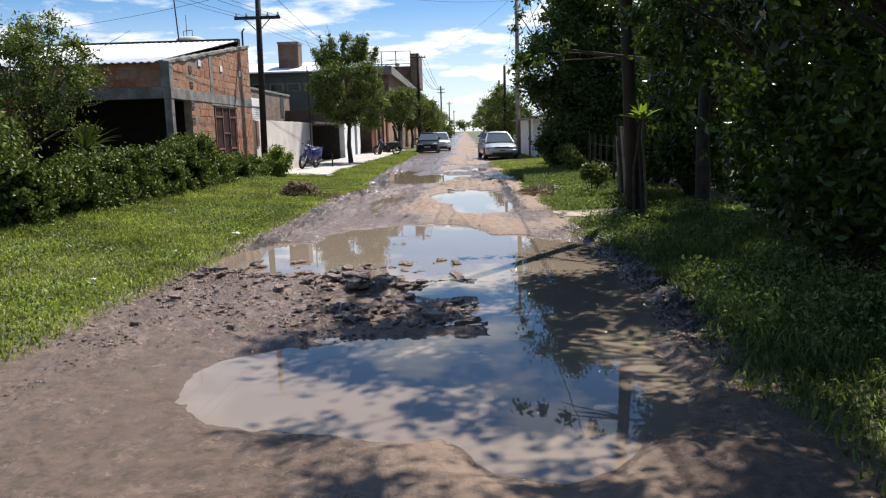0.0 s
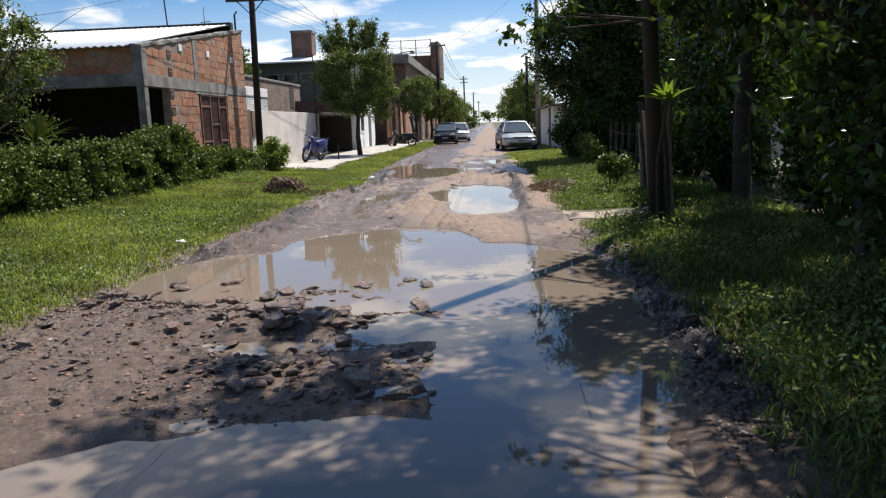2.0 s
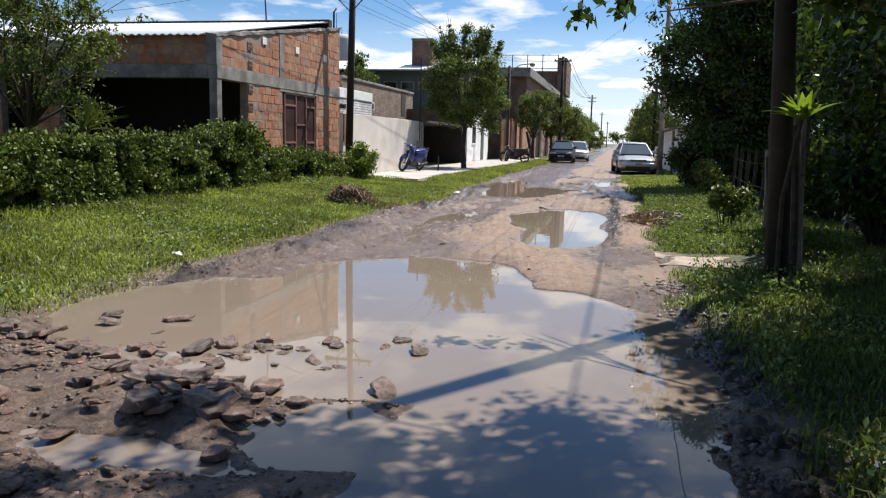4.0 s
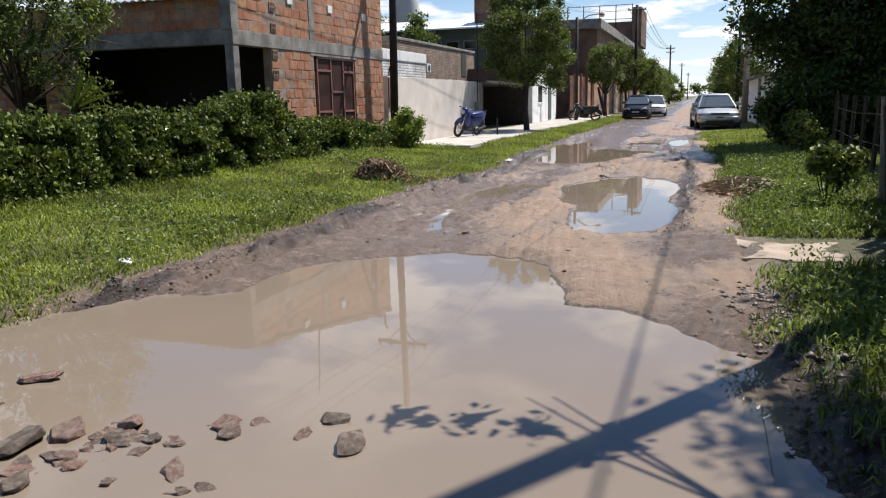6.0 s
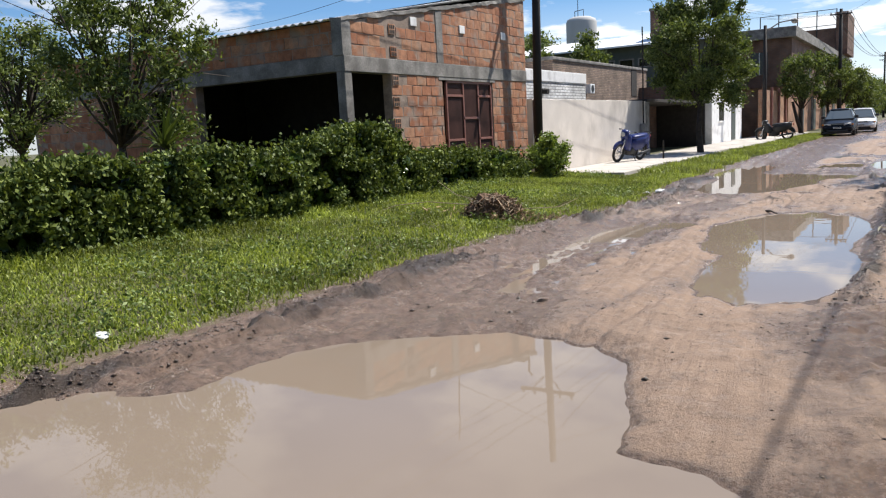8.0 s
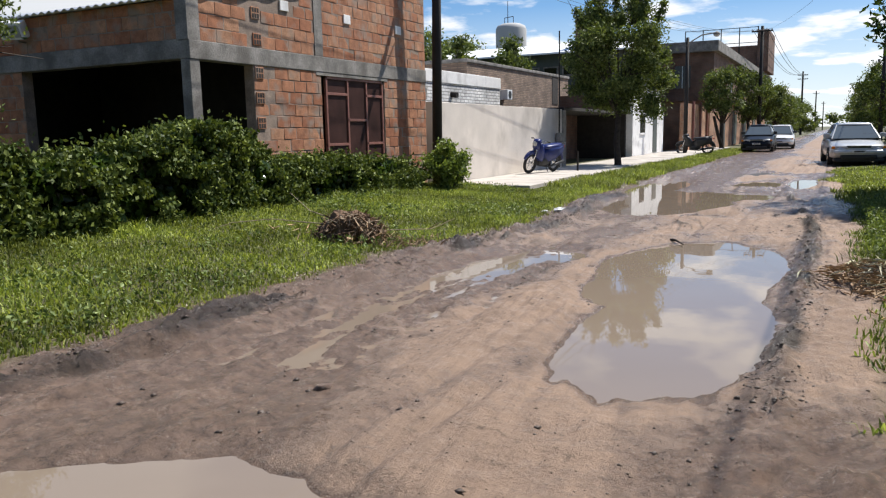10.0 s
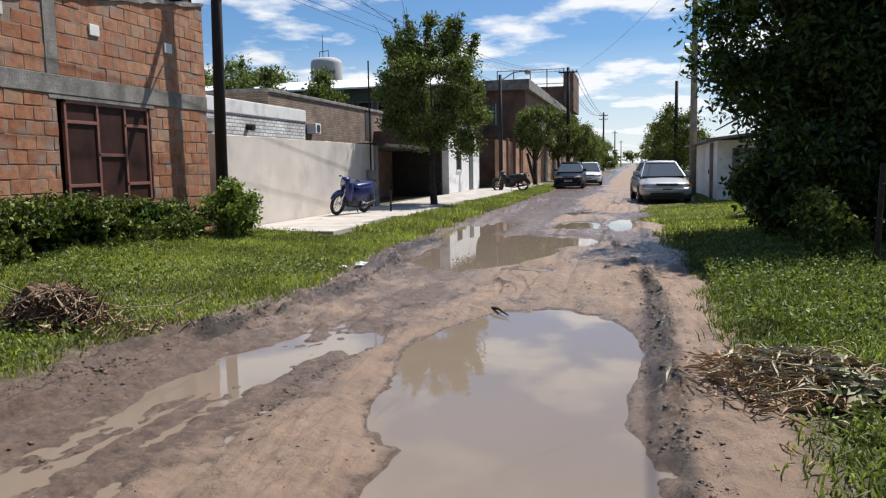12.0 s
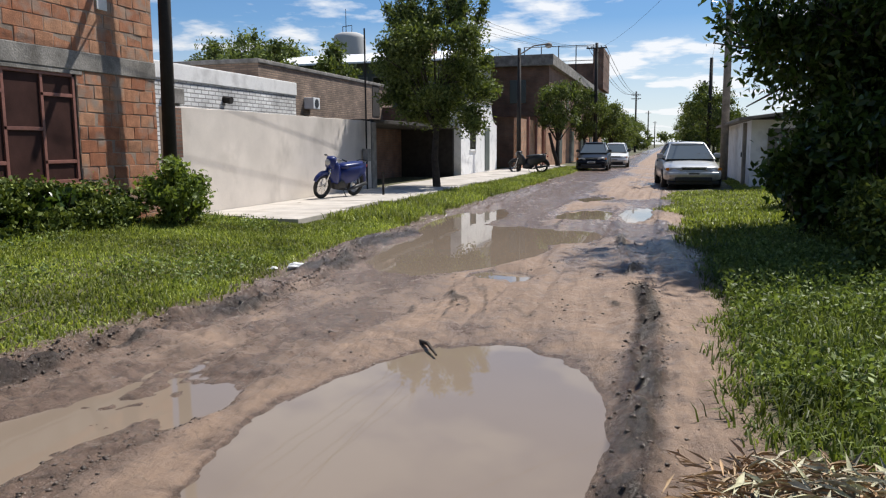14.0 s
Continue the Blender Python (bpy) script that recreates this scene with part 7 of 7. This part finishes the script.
crumpled(-1.98, 23.0, 0.075, "crumpled white plastic bag on the grass edge", 1)
crumpled(-2.2, 22.9, 0.04, "torn scrap of white plastic on the grass", 2, "plastic_scrap")
crumpled(-2.75, 12.05, 0.05, "crumpled white plastic litter in the grass", 3, "plastic_scrap")
crumpled(-3.2, 8.4, 0.03, "small white paper scrap in the grass", 4, "paper_scrap")
crumpled(2.95, 8.1, 0.035, "tiny white scrap in the weeds", 5, "paper_scrap")

# ---- pile of roots and cut branches on the verge ----
px, py = -3.2, 18.75
pz = ground_at(px, py)
bm = bmesh.new()
bmesh.ops.create_icosphere(bm, subdivisions=4, radius=1)
for v in bm.verts:
    k = 1 + 0.45 * noise.fractal(v.co * 2.6, 1.0, 2.0, 5)
    v.co = Vector((v.co.x * 0.36 * k, v.co.y * 0.28 * k, max(v.co.z, -0.1) * 0.30 * k))
bmesh.ops.translate(bm, verts=bm.verts, vec=(px, py, pz))
pile = thing("root_pile", (px, py, pz), "heap of earthy roots and dry cut twigs on grass", "debris heap")
part("soil", bm, ROOTS, pile)
pr = random.Random(41)
for k in range(150):
    a, e = pr.uniform(0, 6.28), pr.uniform(0.1, 1.3)
    c = Vector((px + math.cos(a) * math.cos(e) * 0.42, py + math.sin(a) * math.cos(e) * 0.32, pz + 0.30 * math.sin(e)))
    d = Vector((pr.uniform(-1, 1), pr.uniform(-1, 1), pr.uniform(-0.2, 0.5))).normalized() * pr.uniform(0.08, 0.26)
    part("root", tube(bmesh.new(), [c - d * 0.5, c + Vector((0, 0, 0.03)), c + d * 0.5], [0.005, 0.007, 0.003], 4), STRAW if k % 3 == 0 else ROOTS, pile)
pf = np.random.default_rng(42)
fa, fe = pf.uniform(0, 6.28, 2600), np.arcsin(pf.uniform(0.0, 1.0, 2600))
fp = np.stack([px + np.cos(fa) * np.cos(fe) * 0.38, py + np.sin(fa) * np.cos(fe) * 0.30, pz + 0.26 * np.sin(fe)], 1) + pf.normal(0, 0.035, (2600, 3))
tagged(mesh_part("fibre_litter", leaves("fibre_litter", fp[:260] + np.array([0.12, 0, -0.03]), 0.17, DRY, pf, 0.03, 0.0, 0.8), pile), kind="stuff")
tagged(mesh_part("root_hair", leaves("root_hair", fp[1500:], 0.16, ROOTS, pf, 0.035, 0.0, 0.8), pile), kind="stuff")
fp = np.stack([px + 0.25 + pf.normal(0, 0.45, 500), py + 0.1 + pf.normal(0, 0.25, 500), np.zeros(500)], 1)
fp[:, 2] = ground_height(fp[:, 0], fp[:, 1]) + 0.05
tagged(mesh_part("fibre_litter", leaves("fibre_litter", fp, 0.12, DRY, pf, 0.08, 0.0, 0.7), pile), kind="stuff")
for pts in ([(-3.4, 18.7, 0.35), (-3.9, 18.9, 0.42), (-4.35, 19.1, 0.62)], [(-3.5, 18.6, 0.3), (-4.1, 18.4, 0.36), (-4.5, 18.15, 0.33), (-4.65, 18.0, 0.27)], [(-3.0, 18.9, 0.2), (-2.65, 19.1, 0.2), (-2.4, 19.35, 0.19), (-2.2, 19.6, 0.3)],
            [(-2.42, 19.33, 0.2), (-2.3, 19.3, 0.26), (-2.2, 19.25, 0.3)]):
    part("branch", tube(bmesh.new(), pts, [0.008] + [0.006] * (len(pts) - 2) + [0.003], 6), STRAW, pile)

# ---- heap of maize husks ----
hx0, hy0 = 2.50, 18.10
hz0 = ground_at(hx0, hy0)
husk = thing("husk_heap", (hx0, hy0, hz0), "heap of dry maize husks and withered stalks on grass", "debris heap")
hr = np.random.default_rng(55)
bm = bmesh.new()
bmesh.ops.create_icosphere(bm, subdivisions=3, radius=1)
for v in bm.verts:
    k = 1 + 0.4 * noise.fractal(v.co * 2, 1.0, 2.0, 4)
    v.co = Vector((v.co.x * 0.42 * k, v.co.y * 0.46 * k, max(v.co.z, -0.1) * 0.11 * k))
bmesh.ops.translate(bm, verts=bm.verts, vec=(hx0, hy0, hz0))
part("litter_bed", bm, DRY, husk)


def strips(n, mat, ln, seed, spread, name, z1, ratio, off=(0.0, 0.0)):
    r = np.random.default_rng(seed)
    p = np.stack([hx0 + off[0] + r.normal(0, spread * 0.85, n), hy0 + off[1] + r.normal(0, spread, n), np.zeros(n)], 1)
    rr = ((p[:, 0] - hx0) ** 2 + (p[:, 1] - hy0) ** 2) / 0.3
    p[:, 2] = ground_height(p[:, 0], p[:, 1]) + 0.02 + z1 * np.exp(-rr) * r.uniform(0.5, 1.15, n)
    return tagged(mesh_part(name, leaves(name, p, ln, mat, r, ratio, -0.05, 0.6, True), husk), "", "", "", "stuff")


strips(2300, DRY, 0.12, 56, 0.25, "stalk_litter", 0.15, 0.09)
strips(520, HUSK_PALE, 0.13, 57, 0.22, "husk_litter", 0.17, 0.13)
strips(150, WITHERED, 0.14, 58, 0.15, "withered_litter", 0.17, 0.36, (0.30, -0.28))
for k in range(60):
    a = hr.uniform(0, 6.28)
    c = Vector((hx0 + hr.normal(0, 0.22), hy0 + hr.normal(0, 0.24), hz0 + hr.uniform(0.05, 0.17)))
    d = Vector((math.cos(a), math.sin(a), hr.uniform(-0.2, 0.3))) * hr.uniform(0.1, 0.3)
    part("stalk", tube(bmesh.new(), [c - d * 0.5, c + Vector((0, 0, 0.02)), c + d * 0.5], [0.004, 0.005, 0.003], 5), HUSK_PALE if k % 2 else DRY, husk)
x, y = pick(1.9, 3.2, 16.4, 19.0, 320, lambda x, y: np.exp(-((x - 2.15) / 0.45) ** 2 - ((y - 18.1) / 0.8) ** 2))
c = np.stack([x, y, ground_height(x, y) + 0.012], 1)
tagged(mesh_part("straw", leaves("straw", c, 0.11, DRY, hr, 0.08, 0.0, 0.6, True)), "loose dry straw scattered on the dirt", "straw", "", "stuff")


# ---- the bricks of the house front ----
lay(front, "y", FX, 20.95, W0, 0.10, 2.50, holes=[(20.95, 21.19, z - 0.09, z + 0.09) for z in (2.38, 1.98, 1.58)])
lay(front, "y", FX, W0, W1, 0.10, 0.87)
lay(front, "y", FX, W1, Y_END, 0.10, 2.50)
lay(front, "y", FX, 19.80, 22.62, 2.78, 4.6, top=parapet, holes=[(20.93, 21.18, 2.83, 2.99), (20.93, 21.18, 3.24, 3.40), (21.68, 21.90, 3.44, 3.61)])
lay(front, "y", FX, 22.86, Y_END, 2.78, 4.6, top=parapet)
lay(porch_front, "x", FY, -15.9, FX - 0.23, 2.80, 3.36)
lay(porch_front, "x", FY, -11.0, -10.25, 0.10, 2.50)
lay(porch_front, "x", FY, -15.9, -11.75, 1.0, 2.50)
